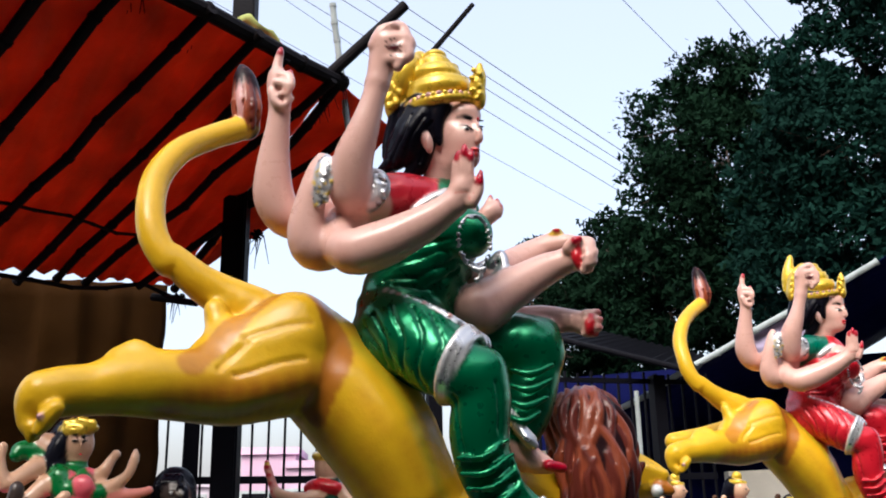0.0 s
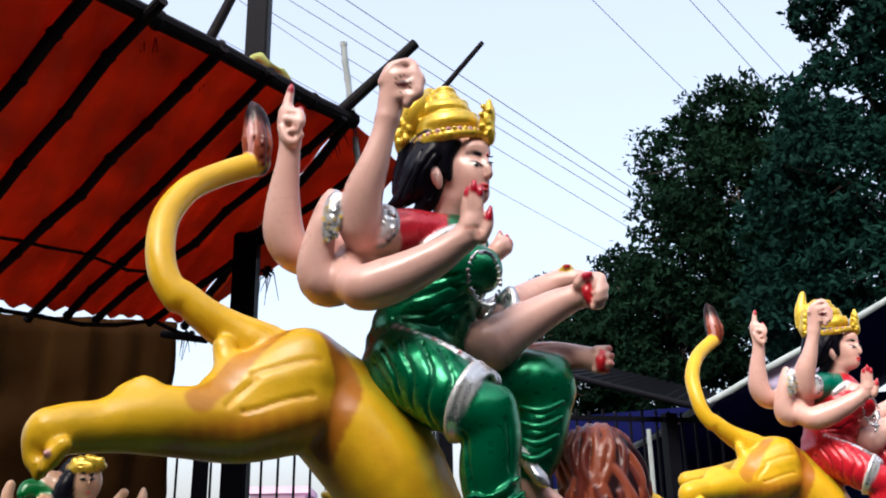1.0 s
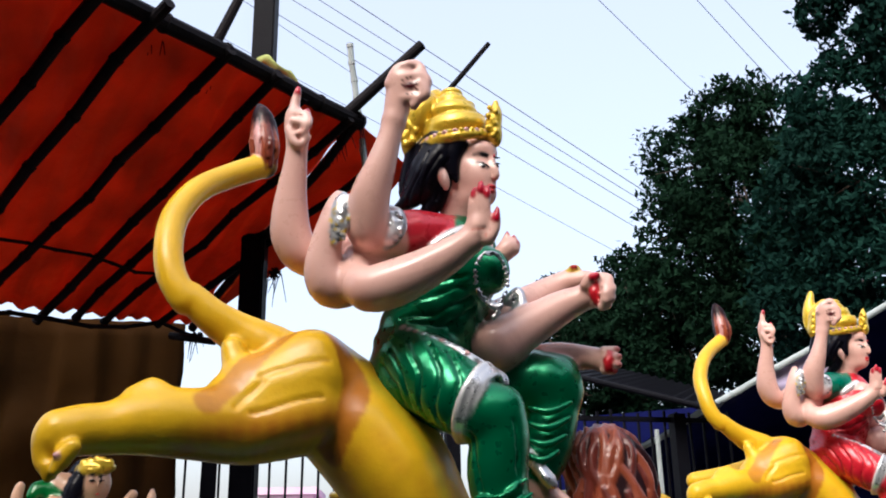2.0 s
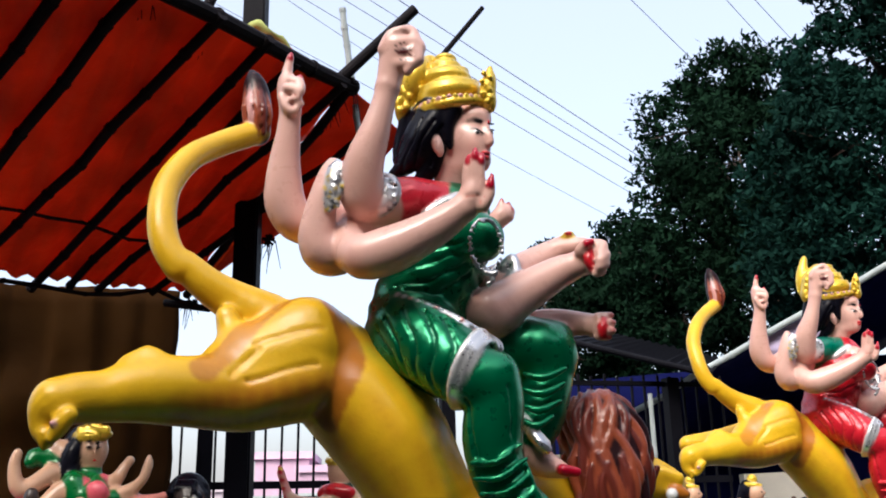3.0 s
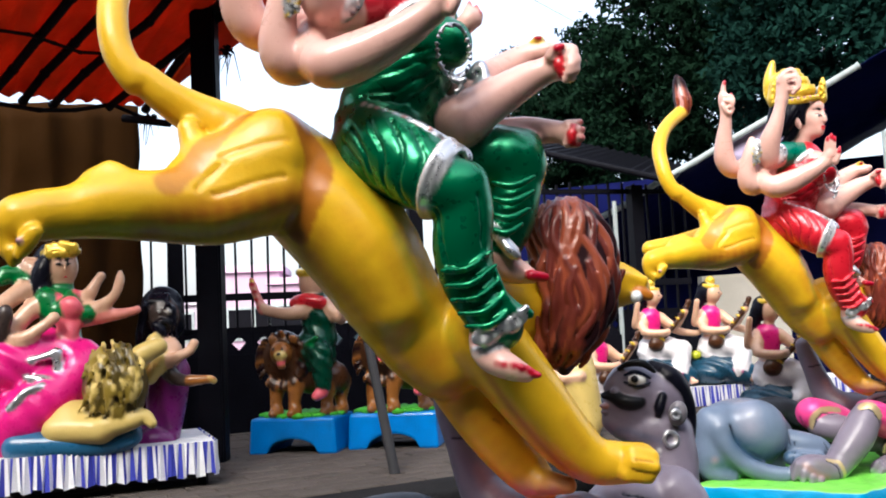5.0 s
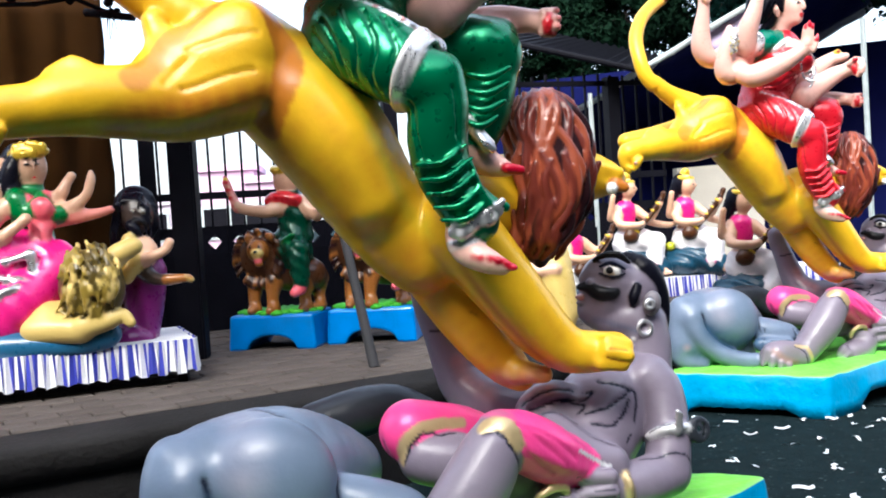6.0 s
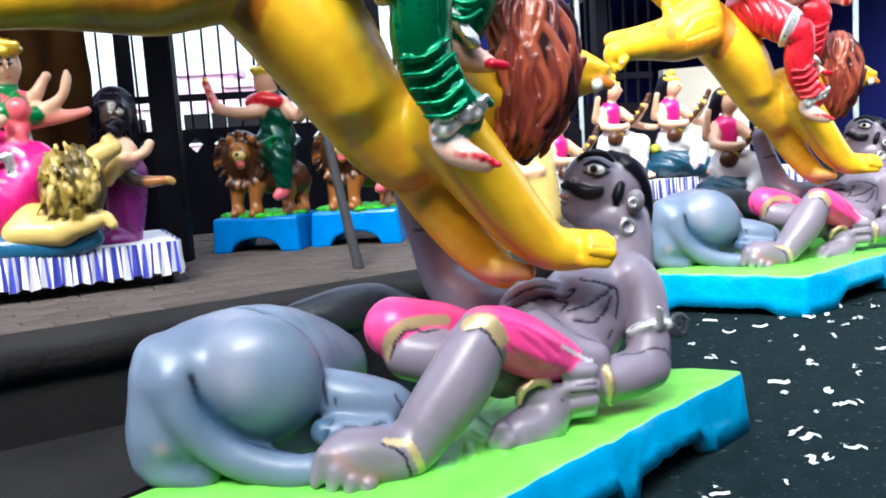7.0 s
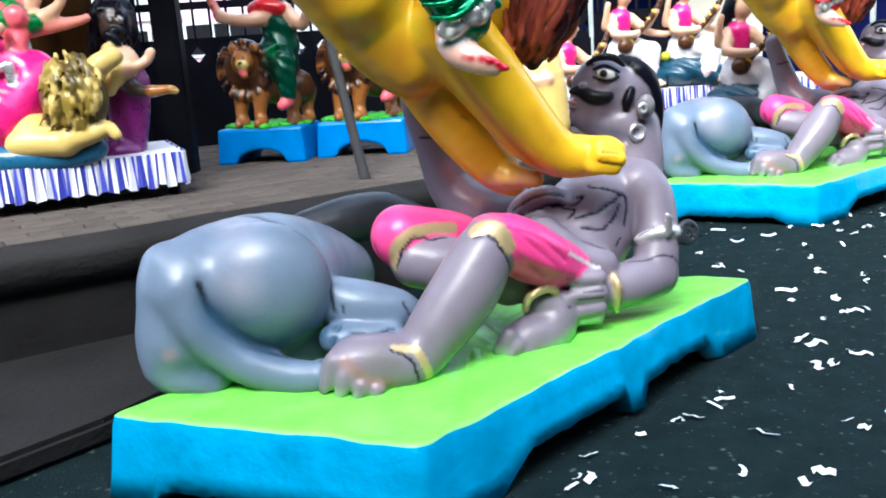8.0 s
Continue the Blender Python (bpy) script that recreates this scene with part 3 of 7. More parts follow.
# ---------------------------------------------------------------- trees
def leaf_cloud(name, blobs, count, size, seed, mat, parent):
    """Leaves scattered through the outer part of several rounded masses."""
    g = np.random.RandomState(seed)
    vol = np.array([b[3] ** 2 for b in blobs])
    pick = g.choice(len(blobs), count, p=vol / vol.sum())
    b = np.array(blobs)[pick]
    d = g.normal(size=(count, 3))
    d /= np.linalg.norm(d, axis=1)[:, None]
    lump = 1 + 0.22 * np.sin(d[:, 0] * 7 + pick) * np.sin(d[:, 1] * 6 + pick * 2) + 0.12 * np.sin(d[:, 2] * 13 + pick)
    rad = b[:, 3] * lump * g.uniform(0.35, 1, count) ** 0.4 * np.where(g.rand(count) < 0.06, 1.15, 1)
    c = b[:, :3] + d * rad[:, None] * np.array((1, 1, 0.9))
    # gather into clumps with gaps between them
    f = np.sin(c[:, 0] * 3.1 + seed) * np.sin(c[:, 1] * 2.7 + 1.3 * seed) + np.sin(c[:, 2] * 3.4 + c[:, 0] * 1.2) * np.sin(c[:, 1] * 4.1 - c[:, 2] * 2.0) + 0.6 * np.sin(c[:, 0] * 7.3 + c[:, 2] * 6.1) * np.sin(c[:, 2] * 8.2 - c[:, 1] * 5.5)
    keep = f > -0.75 + 0.35 * g.rand(count)
    c = c[keep]
    count = len(c)
    # small twigs of leaves
    u = g.normal(size=(count, 3))
    u[:, 2] -= 0.4
    u /= np.linalg.norm(u, axis=1)[:, None]
    w = np.cross(u, g.normal(size=(count, 3)))
    w /= np.linalg.norm(w, axis=1)[:, None]
    ln = size * g.uniform(0.6, 1.4, count)[:, None]
    quad = np.stack([c - u * ln, c + w * ln * 0.42 - u * ln * 0.1, c + u * ln, c - w * ln * 0.42 - u * ln * 0.1], 1).reshape(-1, 3)
    me = bpy.data.meshes.new(name)
    me.from_pydata(quad.tolist(), [], np.arange(count * 4).reshape(-1, 4).tolist())
    me.materials.append(mat)
    ob = new(name, me)
    ob.parent = parent
    return ob


def tree(base, height, blobs, count, size, seed, label, mat):
    t = tagged(new("tree"), label, "tree", "trees behind the stalls")
    t.matrix_world = pose(*base)
    bm = bmesh.new()
    top = Vector((0.2, 0.1, height))
    last, r = Vector((0, 0, 0)), 0.22
    for i in range(1, 7):
        q = top * (i / 6) + Vector((0.15 * noise.noise((seed, i, 0)), 0.15 * noise.noise((seed, i, 4)), 0))
        rod(bm, last, q, r, r * 0.84, 9)
        last, r = q, r * 0.84
    part("trunk", bm, M_BARK, t)
    for bx, by, bz, br in blobs:
        bm = bmesh.new()
        s0 = top * rng.uniform(0.5, 0.95)
        e = Vector((bx, by, bz))
        mid = (s0 + e) / 2 + Vector((0, 0, -0.2))
        rod(bm, s0, mid, 0.08, 0.055, 7)
        rod(bm, mid, e, 0.055, 0.02, 7)
        for _ in range(5):
            d = Vector((rng.uniform(-1, 1), rng.uniform(-1, 1), rng.uniform(-0.5, 1))) * br * 0.8
            rod(bm, e, e + d, 0.02, 0.006, 5)
        part("limb", bm, M_BARK, t)
    crown = leaf_cloud("crown", blobs, count, size, seed, mat, t)
    tagged(crown, kind="stuff")
    return t


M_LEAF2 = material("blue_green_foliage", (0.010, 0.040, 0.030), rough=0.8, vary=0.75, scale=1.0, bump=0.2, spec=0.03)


def blob(p, base, r):
    return (p[0] - base[0], p[1] - base[1], p[2], r)


TB = (5.2, 13.0, 0)
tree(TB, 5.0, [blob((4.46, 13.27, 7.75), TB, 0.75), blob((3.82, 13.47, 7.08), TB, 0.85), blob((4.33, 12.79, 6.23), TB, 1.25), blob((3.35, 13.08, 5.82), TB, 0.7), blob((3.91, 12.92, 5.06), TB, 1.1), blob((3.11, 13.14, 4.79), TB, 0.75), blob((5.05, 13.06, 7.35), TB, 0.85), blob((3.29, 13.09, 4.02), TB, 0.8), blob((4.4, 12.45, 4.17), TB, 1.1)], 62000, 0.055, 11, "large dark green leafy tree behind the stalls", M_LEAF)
TB = (7.2, 10.5, 0)
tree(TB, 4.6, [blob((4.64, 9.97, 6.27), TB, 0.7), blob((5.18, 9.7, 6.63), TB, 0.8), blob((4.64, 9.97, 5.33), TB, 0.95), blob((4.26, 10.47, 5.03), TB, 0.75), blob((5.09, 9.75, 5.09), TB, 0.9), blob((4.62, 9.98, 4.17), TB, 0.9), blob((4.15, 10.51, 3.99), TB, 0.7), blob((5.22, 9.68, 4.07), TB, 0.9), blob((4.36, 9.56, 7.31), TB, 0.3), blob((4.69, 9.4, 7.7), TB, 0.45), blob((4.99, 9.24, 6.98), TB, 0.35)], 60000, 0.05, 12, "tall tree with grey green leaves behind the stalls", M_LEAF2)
TB = (3.4, 17.0, 0)
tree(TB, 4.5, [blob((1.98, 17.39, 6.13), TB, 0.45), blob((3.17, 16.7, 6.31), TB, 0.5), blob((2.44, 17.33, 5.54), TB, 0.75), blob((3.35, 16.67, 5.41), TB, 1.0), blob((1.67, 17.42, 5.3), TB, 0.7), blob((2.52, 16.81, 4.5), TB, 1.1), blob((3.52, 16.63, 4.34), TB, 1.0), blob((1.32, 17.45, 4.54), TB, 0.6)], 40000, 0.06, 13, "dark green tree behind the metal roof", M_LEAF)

# ---------------------------------------------------------------- overhead cables
def cable(name, a, b, r, sag, label):
    cu = bpy.data.curves.new(name, "CURVE")
    cu.dimensions = "3D"
    cu.bevel_depth = r
    sp = cu.splines.new("POLY")
    sp.points.add(24)
    a, b = Vector(a), Vector(b)
    for i, q in enumerate(sp.points):
        u = i / 24
        p = a.lerp(b, u) - Vector((0, 0, sag * 4 * u * (1 - u)))
        q.co = (*p, 1)
    cu.materials.append(M_WIRE)
    return tagged(new(name, cu), label, "cable", "overhead cables")


WORDS = "thin overhead cable against the sky"
cable("cable", (-2.352, 14, 11.136), (5.688, 18, 7.187), 0.0085, 0.02, WORDS)
cable("cable", (-3.777, 14, 11.42), (5.645, 18, 6.826), 0.007, 0.02, WORDS)
cable("cable", (-3.27, 14, 11.403), (5.666, 18, 7.006), 0.007, 0.02, WORDS)
cable("cable", (-5.025, 14, 11.821), (5.07, 18, 6.78), 0.0065, 0.02, WORDS)
cable("cable", (-4.1, 14, 10.043), (4.999, 18, 6.13), 0.005, 0.02, WORDS)
cable("cable", (2.063, 14, 11.224), (6.003, 18, 9.846), 0.0065, 0.02, WORDS)
cable("cable", (3.856, 14, 11.164), (7.791, 18, 9.794), 0.0065, 0.02, WORDS)
cable("cable", (4.265, 14, 11.268), (7.899, 18, 10.528), 0.0065, 0.02, WORDS)
cable("cable", (-3.954, 14, 10.955), (-0.017, 18, 9.819), 0.0055, 0.02, WORDS)

# ---------------------------------------------------------------- second stall: metal roof, blue sheet, dark back
stall = tagged(new("stall_roof"), "dark corrugated metal lean-to roof on thin posts", "roof")
A, B = Vector((0.57, 9.21, 3.17)), Vector((2.32, 8.31, 2.5))
bm = bmesh.new()
back = Vector((0.9, 2.6, 0.55))
for i in range(81):
    u = i / 80
    p = A.lerp(B, u)
    dz = 0.02 * math.sin(i * 1.6)
    q = p + back
    bm.verts.new(p + Vector((0, 0, dz)))
    bm.verts.new(q + Vector((0, 0, dz)))
bm.verts.ensure_lookup_table()
for i in range(80):
    bm.faces.new([bm.verts[k] for k in (2 * i, 2 * i + 1, 2 * i + 3, 2 * i + 2)])
r = part("sheet", bm, M_STEEL, stall)
r.modifiers.new("thick", "SOLIDIFY").thickness = 0.01
bm = bmesh.new()
rod(bm, A, B, 0.03)
part("purlin", bm, M_STEEL, stall)
for p in ((1.84, 8.73, 2.56), (1.87, 8.76, 2.47)):
    bm = bmesh.new()
    rod(bm, (p[0], p[1], LEDGE), (p[0], p[1], 2.4), 0.022)
    part("leg", bm, M_PALEPOLE, stall)
    break
blue = tagged(new("blue_canopy"), "dark blue tarpaulin roof on a pale pole", "canopy")
A, B = Vector((1.75, 9.67, 2.29)), Vector((4.11, 8.37, 3.51))
pole("edge_pole", A, B, 0.032, M_PALEPOLE, blue, 0.05, 61)
bm = bmesh.new()
gv = []
for i in range(31):
    u = i / 30 * 1.25
    p = A + (B - A) * u
    row = []
    for k in range(16):
        v = k / 15
        q = p + Vector((1.1, 3.2, -0.35)) * v
        row.append(bm.verts.new(q + Vector((0, 0, -0.22 * math.sin(v * math.pi) + 0.05 * noise.noise((u * 7, v * 5, 0))))))
    gv.append(row)
for r0, r1 in zip(gv, gv[1:]):
    for k in range(15):
        bm.faces.new((r0[k], r0[k + 1], r1[k + 1], r1[k]))
r = part("sheet", bm, M_BLUETARP, blue, smooth=True)
r.modifiers.new("thick", "SOLIDIFY").thickness = 0.006
bm = bmesh.new()
gv = []
for i in range(21):
    p = (A + (B - A) * (0.52 + 0.26 * i / 20)) + Vector((0.0, 0.05, -0.02))
    drop = 0.30 * math.sin(math.pi * i / 20) ** 0.7 + 0.02
    gv.append([bm.verts.new(p + Vector((0.05 * k / 8, 0.02 * math.sin(k), -drop * k / 8))) for k in range(9)])
for r0, r1 in zip(gv, gv[1:]):
    for k in range(8):
        bm.faces.new((r0[k], r0[k + 1], r1[k + 1], r1[k]))
part("valance", bm, material("pale_lilac_cloth", (0.5, 0.42, 0.6), rough=0.8), blue, "pale lilac cloth hanging below the pole", smooth=True)
for p in ((4.32, 8.4, 2.38), (4.36, 10.7, 2.87)):
    bm = bmesh.new()
    rod(bm, (p[0], p[1], LEDGE), (p[0], p[1], 2.9), 0.025)
    part("leg", bm, M_PALEPOLE, blue)
# flat dark panel put where the stall interior lies in shade
bm = bmesh.new()
P0, P1 = (1.12, 12.98, 2.67), (7.17, 10.26, 2.15)
slab(bm, [(P0[0], P0[1]), (P1[0], P1[1]), (P1[0], P1[1] + 0.15), (P0[0], P0[1] + 0.15)], LEDGE, 3.1)
tagged(part("stall_back", bm, M_BLUETARP), "dark blue panel standing in for the shaded stall interior", "wall", kind="structure")
bm = bmesh.new()
P0, P1 = (2.87, 9.53, 1.32), (3.58, 9.07, 1.26)
slab(bm, [(P0[0], P0[1]), (P1[0], P1[1]), (P1[0], P1[1] + 0.15), (P0[0], P0[1] + 0.15)], LEDGE, 1.68)
tagged(part("low_wall", bm, material("grey_plaster", (0.32, 0.30, 0.26), rough=0.9, scale=3)), "short pale grey plastered wall", "wall", kind="structure")

# ---------------------------------------------------------------- plinths of the large idols
M_PLINTH = material("plinth_paint", None, rough=0.4, vary=0.45, scale=8, bump=0.5, fine=26, coat=0.2)
CORNERS = [Vector(p) for p in ((-0.91, -0.36, 0), (-0.014, -0.76, 0), (1.32, 0.5, 0), (0.45, 0.92, 0))]


def plinth_mesh():
    """Hollow cast base: wavy sides with low arches, blue sides and a green top."""
    outline = []
    for i in range(4):
        a, b = CORNERS[i], CORNERS[(i + 1) % 4]
        n = int((b - a).length / 0.02)
        for k in range(n):
            u = k / n
            arch = 0.0
            if 0.16 < u < 0.84:
                w = (u - 0.16) / 0.68
                arch = (0.10 if i in (1, 3) else 0.045) * min(1, math.sin(w * math.pi) * 3.2) + 0.012 * noise.noise((u * 30, i, 0))
                if i == 1 and 0.46 < w < 0.53:
                    arch *= 0.25
            p = a.lerp(b, u)
            c = Vector((0.2, 0.07, 0))
            out = (p - c).normalized()
            p = p + out * (0.014 * noise.noise((p.x * 5, p.y * 5, 0)))
            # rounded corners
            e = min(u, 1 - u) * (b - a).length
            if e < 0.05:
                p -= out * (0.05 - e) ** 2 * 6
            outline.append((p, out, max(0.0, arch)))
    bm = bmesh.new()
    lay = bm.verts.layers.float_color.new("paint")
    BLUE, GREEN, WHITE = (0.01, 0.32, 0.62, 0), (0.22, 0.68, 0.08, 0), (0.30, 0.72, 0.18, 0)
    prof = ((0.045, 0.0, BLUE), (0.03, 0.3, BLUE), (0.018, 0.6, BLUE), (0.008, 0.85, BLUE), (0.0, 0.945, BLUE), (-0.002, 0.962, WHITE), (-0.016, 0.99, GREEN), (-0.06, 1.0, GREEN))
    rings = []
    for off, f, col in prof:
        ring = []
        for p, out, arch in outline:
            z0 = arch
            wob = 0.008 * noise.noise((p.x * 9, p.y * 9, 3))
            v = bm.verts.new((p.x + out.x * off, p.y + out.y * off, z0 + (0.25 + wob - z0) * f))
            v[lay] = col
            ring.append(v)
        rings.append(ring)
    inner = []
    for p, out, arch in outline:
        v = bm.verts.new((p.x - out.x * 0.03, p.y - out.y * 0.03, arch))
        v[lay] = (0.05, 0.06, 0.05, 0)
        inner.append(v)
    rings.insert(0, inner)
    n = len(outline)
    for r0, r1 in zip(rings, rings[1:]):
        for i in range(n):
            j = (i + 1) % n
            bm.faces.new((r0[i], r0[j], r1[j], r1[i]))
    # top, shrinking to the middle
    last = rings[-1]
    for s in (0.75, 0.5, 0.25):
        ring = []
        for v in rings[-1]:
            q = Vector((0.2, 0.07, v.co.z)).lerp(v.co, s)
            w = bm.verts.new(q + Vector((0, 0, 0.012 * noise.noise(q * 6))))
            w[lay] = GREEN
            ring.append(w)
        for i in range(n):
            j = (i + 1) % n
            bm.faces.new((last[i], last[j], ring[j], ring[i]))
        last = ring
    bm.faces.new(last)
    bmesh.ops.recalc_face_normals(bm, faces=bm.faces[:])
    return mesh_of("plinth", bm, M_PLINTH, True)


PLINTH = plinth_mesh()
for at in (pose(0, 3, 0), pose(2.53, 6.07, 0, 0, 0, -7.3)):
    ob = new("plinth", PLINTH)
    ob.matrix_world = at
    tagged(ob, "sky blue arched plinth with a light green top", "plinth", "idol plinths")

# ---------------------------------------------------------------- pavers and paper scraps
pv = bmesh.new()
box(pv, pose(0, 0, 0), 0.232, 0.112, 0.05)
bmesh.ops.bevel(pv, geom=[e for e in pv.edges if all(v.co.z > 0 for v in e.verts)], offset=0.008, segments=1, affect="EDGES")
PAVER = mesh_of("paver", pv, M_PAVER)
turn = math.degrees(math.atan(0.55))
rest, made = [], 0
dirx, diry = Vector((math.cos(radians(turn)), math.sin(radians(turn)), 0)), Vector((-math.sin(radians(turn)), math.cos(radians(turn)), 0))
org = Vector((0, ledge_y(0), 0))
loose = bmesh.new()
for r in range(26):
    for k in range(-17, 30):
        p = org + dirx * ((k + 0.5 * (r % 2)) * 0.24) + diry * (0.36 + r * 0.12)
        if not -3.4 < p.x < 4.0 or p.y < ledge_y(p.x) + 0.3:
            continue
        m = pose(p.x, p.y, LEDGE - 0.018 + rng.uniform(-0.003, 0.003), rng.uniform(-0.8, 0.8), rng.uniform(-0.8, 0.8), turn + rng.uniform(-1, 1))
        if made < 300 and -2.2 < p.x < 0.6 and r < 16:
            ob = new("paver", PAVER)
            ob.parent = ledge
            ob.matrix_world = m
            made += 1
        else:
            rest.append(m)
for m in rest:
    box(loose, m, 0.232, 0.112, 0.05)
tagged(part("paving", loose, M_PAVER, ledge), kind="stuff")

bm = bmesh.new()
for _ in range(420):
    x, y = rng.uniform(0.2, 4.2), rng.uniform(0.9, 5.6)
    if rng.random() < 0.12:
        x, y = rng.uniform(-0.6, 0.6), rng.uniform(0.8, 2.1)
    # keep off the plinths
    if (y - 3) > (x - 1.32) * 0.95 + 0.45 - 0.06 and x < 1.5:
        continue
    if y > ledge_y(x) - 0.15:
        continue
    a = rng.uniform(0, 6.3)
    ln, wd = rng.uniform(0.015, 0.05), rng.uniform(0.004, 0.014)
    last = None
    for i in range(5):
        u = i / 4 - 0.5
        aa = a + u * rng.uniform(-1.5, 1.5)
        c = Vector((x + math.cos(aa) * ln * u * 2, y + math.sin(aa) * ln * u * 2, 0.004 + rng.uniform(0, 0.012)))
        n = Vector((-math.sin(aa), math.cos(aa), 0.3)) * wd
        pair = (bm.verts.new(c - n), bm.verts.new(c + n))
        if last:
            bm.faces.new((last[0], pair[0], pair[1], last[1]))
        last = pair
tagged(part("paper_scraps", bm, M_PAPER), "white torn paper scraps strewn on the asphalt", "litter", kind="stuff")

# ---------------------------------------------------------------- plain unseen walls added around the viewer to block low sky light
for nm, pts in (("wall_south", [(-14, -7.0), (14, -7.0), (14, -6.7), (-14, -6.7)]), ("wall_west", [(-9.3, -6.7), (-9, -6.7), (-9, 2.0), (-9.3, 2.0)]), ("wall_east", [(11, -6.7), (11.3, -6.7), (11.3, 5.0), (11, 5.0)])):
    bm = bmesh.new()
    slab(bm, pts, 0.002, 10.5)
    tagged(part(nm, bm, M_LEDGE), "plain unseen wall added to block low sky light", "wall", kind="structure")
# ---------------------------------------------------------------- the leaping lion
def lion_clay():
    c = Clay(0.03)
    # tail and tuft
    c.chain([(-0.595, -0.1, 1.936, 0.089), (-0.688, -0.13, 1.987, 0.069), (-0.769, -0.17, 2.038, 0.056), (-0.838, -0.19, 2.098, 0.049), (-0.847, -0.2, 2.084, 0.048), (-0.898, -0.2, 2.166, 0.048), (-0.922, -0.18, 2.268, 0.047), (-0.928, -0.12, 2.395, 0.047), (-0.886, -0.04, 2.52, 0.045), (-0.817, 0.06, 2.611, 0.045), (-0.738, 0.15, 2.683, 0.046), (-0.701, 0.19, 2.713, 0.043)], "yellow", 0.03)
    c.chain([(-0.705, 0.19, 2.709, 0.047), (-0.709, 0.19, 2.804, 0.056), (-0.719, 0.19, 2.9, 0.045), (-0.735, 0.19, 2.96, 0.015)], "mane3", 0.01)
    for a, b, d, col in (((-0.737, 0.16, 2.706), (-0.748, 0.145, 2.796), (-0.739, 0.18, 2.95), "mane2"), ((-0.715, 0.15, 2.692), (-0.721, 0.13, 2.788), (-0.732, 0.17, 2.935), "rose"), ((-0.693, 0.145, 2.684), (-0.695, 0.125, 2.785), (-0.722, 0.17, 2.945), "mane2"), ((-0.673, 0.15, 2.691), (-0.672, 0.135, 2.789), (-0.713, 0.17, 2.935), "mane"), ((-0.661, 0.17, 2.713), (-0.655, 0.16, 2.789), (-0.706, 0.18, 2.93), "mane2")):
        c.chain([(*a, 0.009), (*b, 0.012), (*d, 0.006)], col, 0.002)
    # hind leg stretched back
    c.chain([(-0.513, -0.17, 1.736, 0.145), (-0.623, -0.22, 1.695, 0.125), (-0.695, -0.27, 1.685, 0.113), (-0.763, -0.32, 1.681, 0.103), (-0.829, -0.37, 1.68, 0.098), (-0.895, -0.41, 1.672, 0.087), (-0.958, -0.45, 1.655, 0.073), (-1.018, -0.49, 1.646, 0.07), (-1.059, -0.515, 1.636, 0.065)], "yellow")
    c.chain([(-1.066, -0.52, 1.629, 0.06), (-1.082, -0.525, 1.608, 0.048), (-1.086, -0.53, 1.563, 0.033), (-1.069, -0.535, 1.531, 0.022)], "yellow", 0.02)
    c.chain([(-0.839, -0.4, 1.769, 0.022), (-0.864, -0.4, 1.777, 0.027), (-0.905, -0.4, 1.746, 0.038)], "yellow", 0.03)
    c.limb((-1.025, -0.57, 1.575, 0.023), (-1.042, -0.57, 1.534, 0.016), "yellow", 0.015)
    c.limb((-1.002, -0.57, 1.592, 0.023), (-1.022, -0.57, 1.551, 0.015), "yellow", 0.015)
    c.limb((-1.072, -0.555, 1.548, 0.018), (-1.07, -0.55, 1.516, 0.013), "yellow", 0.01)
    c.ball((-1.036, -0.595, 1.57), (0.012, 0.008, 0.008), "rose", k=0.004)
    # other hind leg, behind
    c.chain([(-0.549, 0.133, 1.78, 0.13), (-0.80, 0.122, 1.76, 0.085), (-1.0, 0.084, 1.75, 0.06)], "yellow")
    # rump and muscles
    c.ball((-0.454, -0.15, 1.879), (0.115, 0.12, 0.11), "yellow", (0, 12, 0), 0.03)
    c.chain([(-0.464, -0.15, 1.804, 0.147), (-0.578, -0.19, 1.776, 0.134), (-0.659, -0.21, 1.749, 0.112)], "yellow", 0.03)
    c.chain([(-0.427, -0.21, 1.901, 0.055), (-0.527, -0.225, 1.867, 0.051), (-0.622, -0.22, 1.805, 0.044)], "yellow", 0.05)
    c.chain([(-0.42, -0.23, 1.824, 0.058), (-0.523, -0.25, 1.786, 0.052), (-0.612, -0.24, 1.74, 0.04)], "yellow", 0.045)
    c.chain([(-0.418, -0.23, 1.72, 0.068), (-0.529, -0.27, 1.682, 0.063), (-0.645, -0.27, 1.659, 0.05)], "yellow", 0.04)
    c.chain([(-0.691, -0.215, 1.924, 0.034), (-0.67, -0.22, 1.869, 0.044), (-0.635, -0.24, 1.809, 0.054)], "yellow", 0.03)
    # trunk
    c.chain([(-0.467, -0.07, 1.84, 0.162), (-0.352, -0.05, 1.735, 0.177), (-0.217, -0.02, 1.583, 0.184), (-0.123, 0.02, 1.422, 0.164), (-0.03, 0.04, 1.267, 0.138), (0.039, 0.05, 1.184, 0.12)], "yellow")
    c.chain([(-0.292, -0.15, 1.675, 0.101), (-0.192, -0.14, 1.55, 0.107), (-0.104, -0.1, 1.375, 0.091)], "yellow", 0.06)
    # forelegs
    c.chain([(0.164, -0.02, 1.27, 0.124), (0.249, 0.0, 1.158, 0.116), (0.33, 0.02, 1.046, 0.107), (0.423, 0.05, 0.924, 0.095), (0.51, 0.065, 0.847, 0.077), (0.603, 0.065, 0.833, 0.068), (0.662, 0.06, 0.833, 0.063)], "yellow", 0.025)
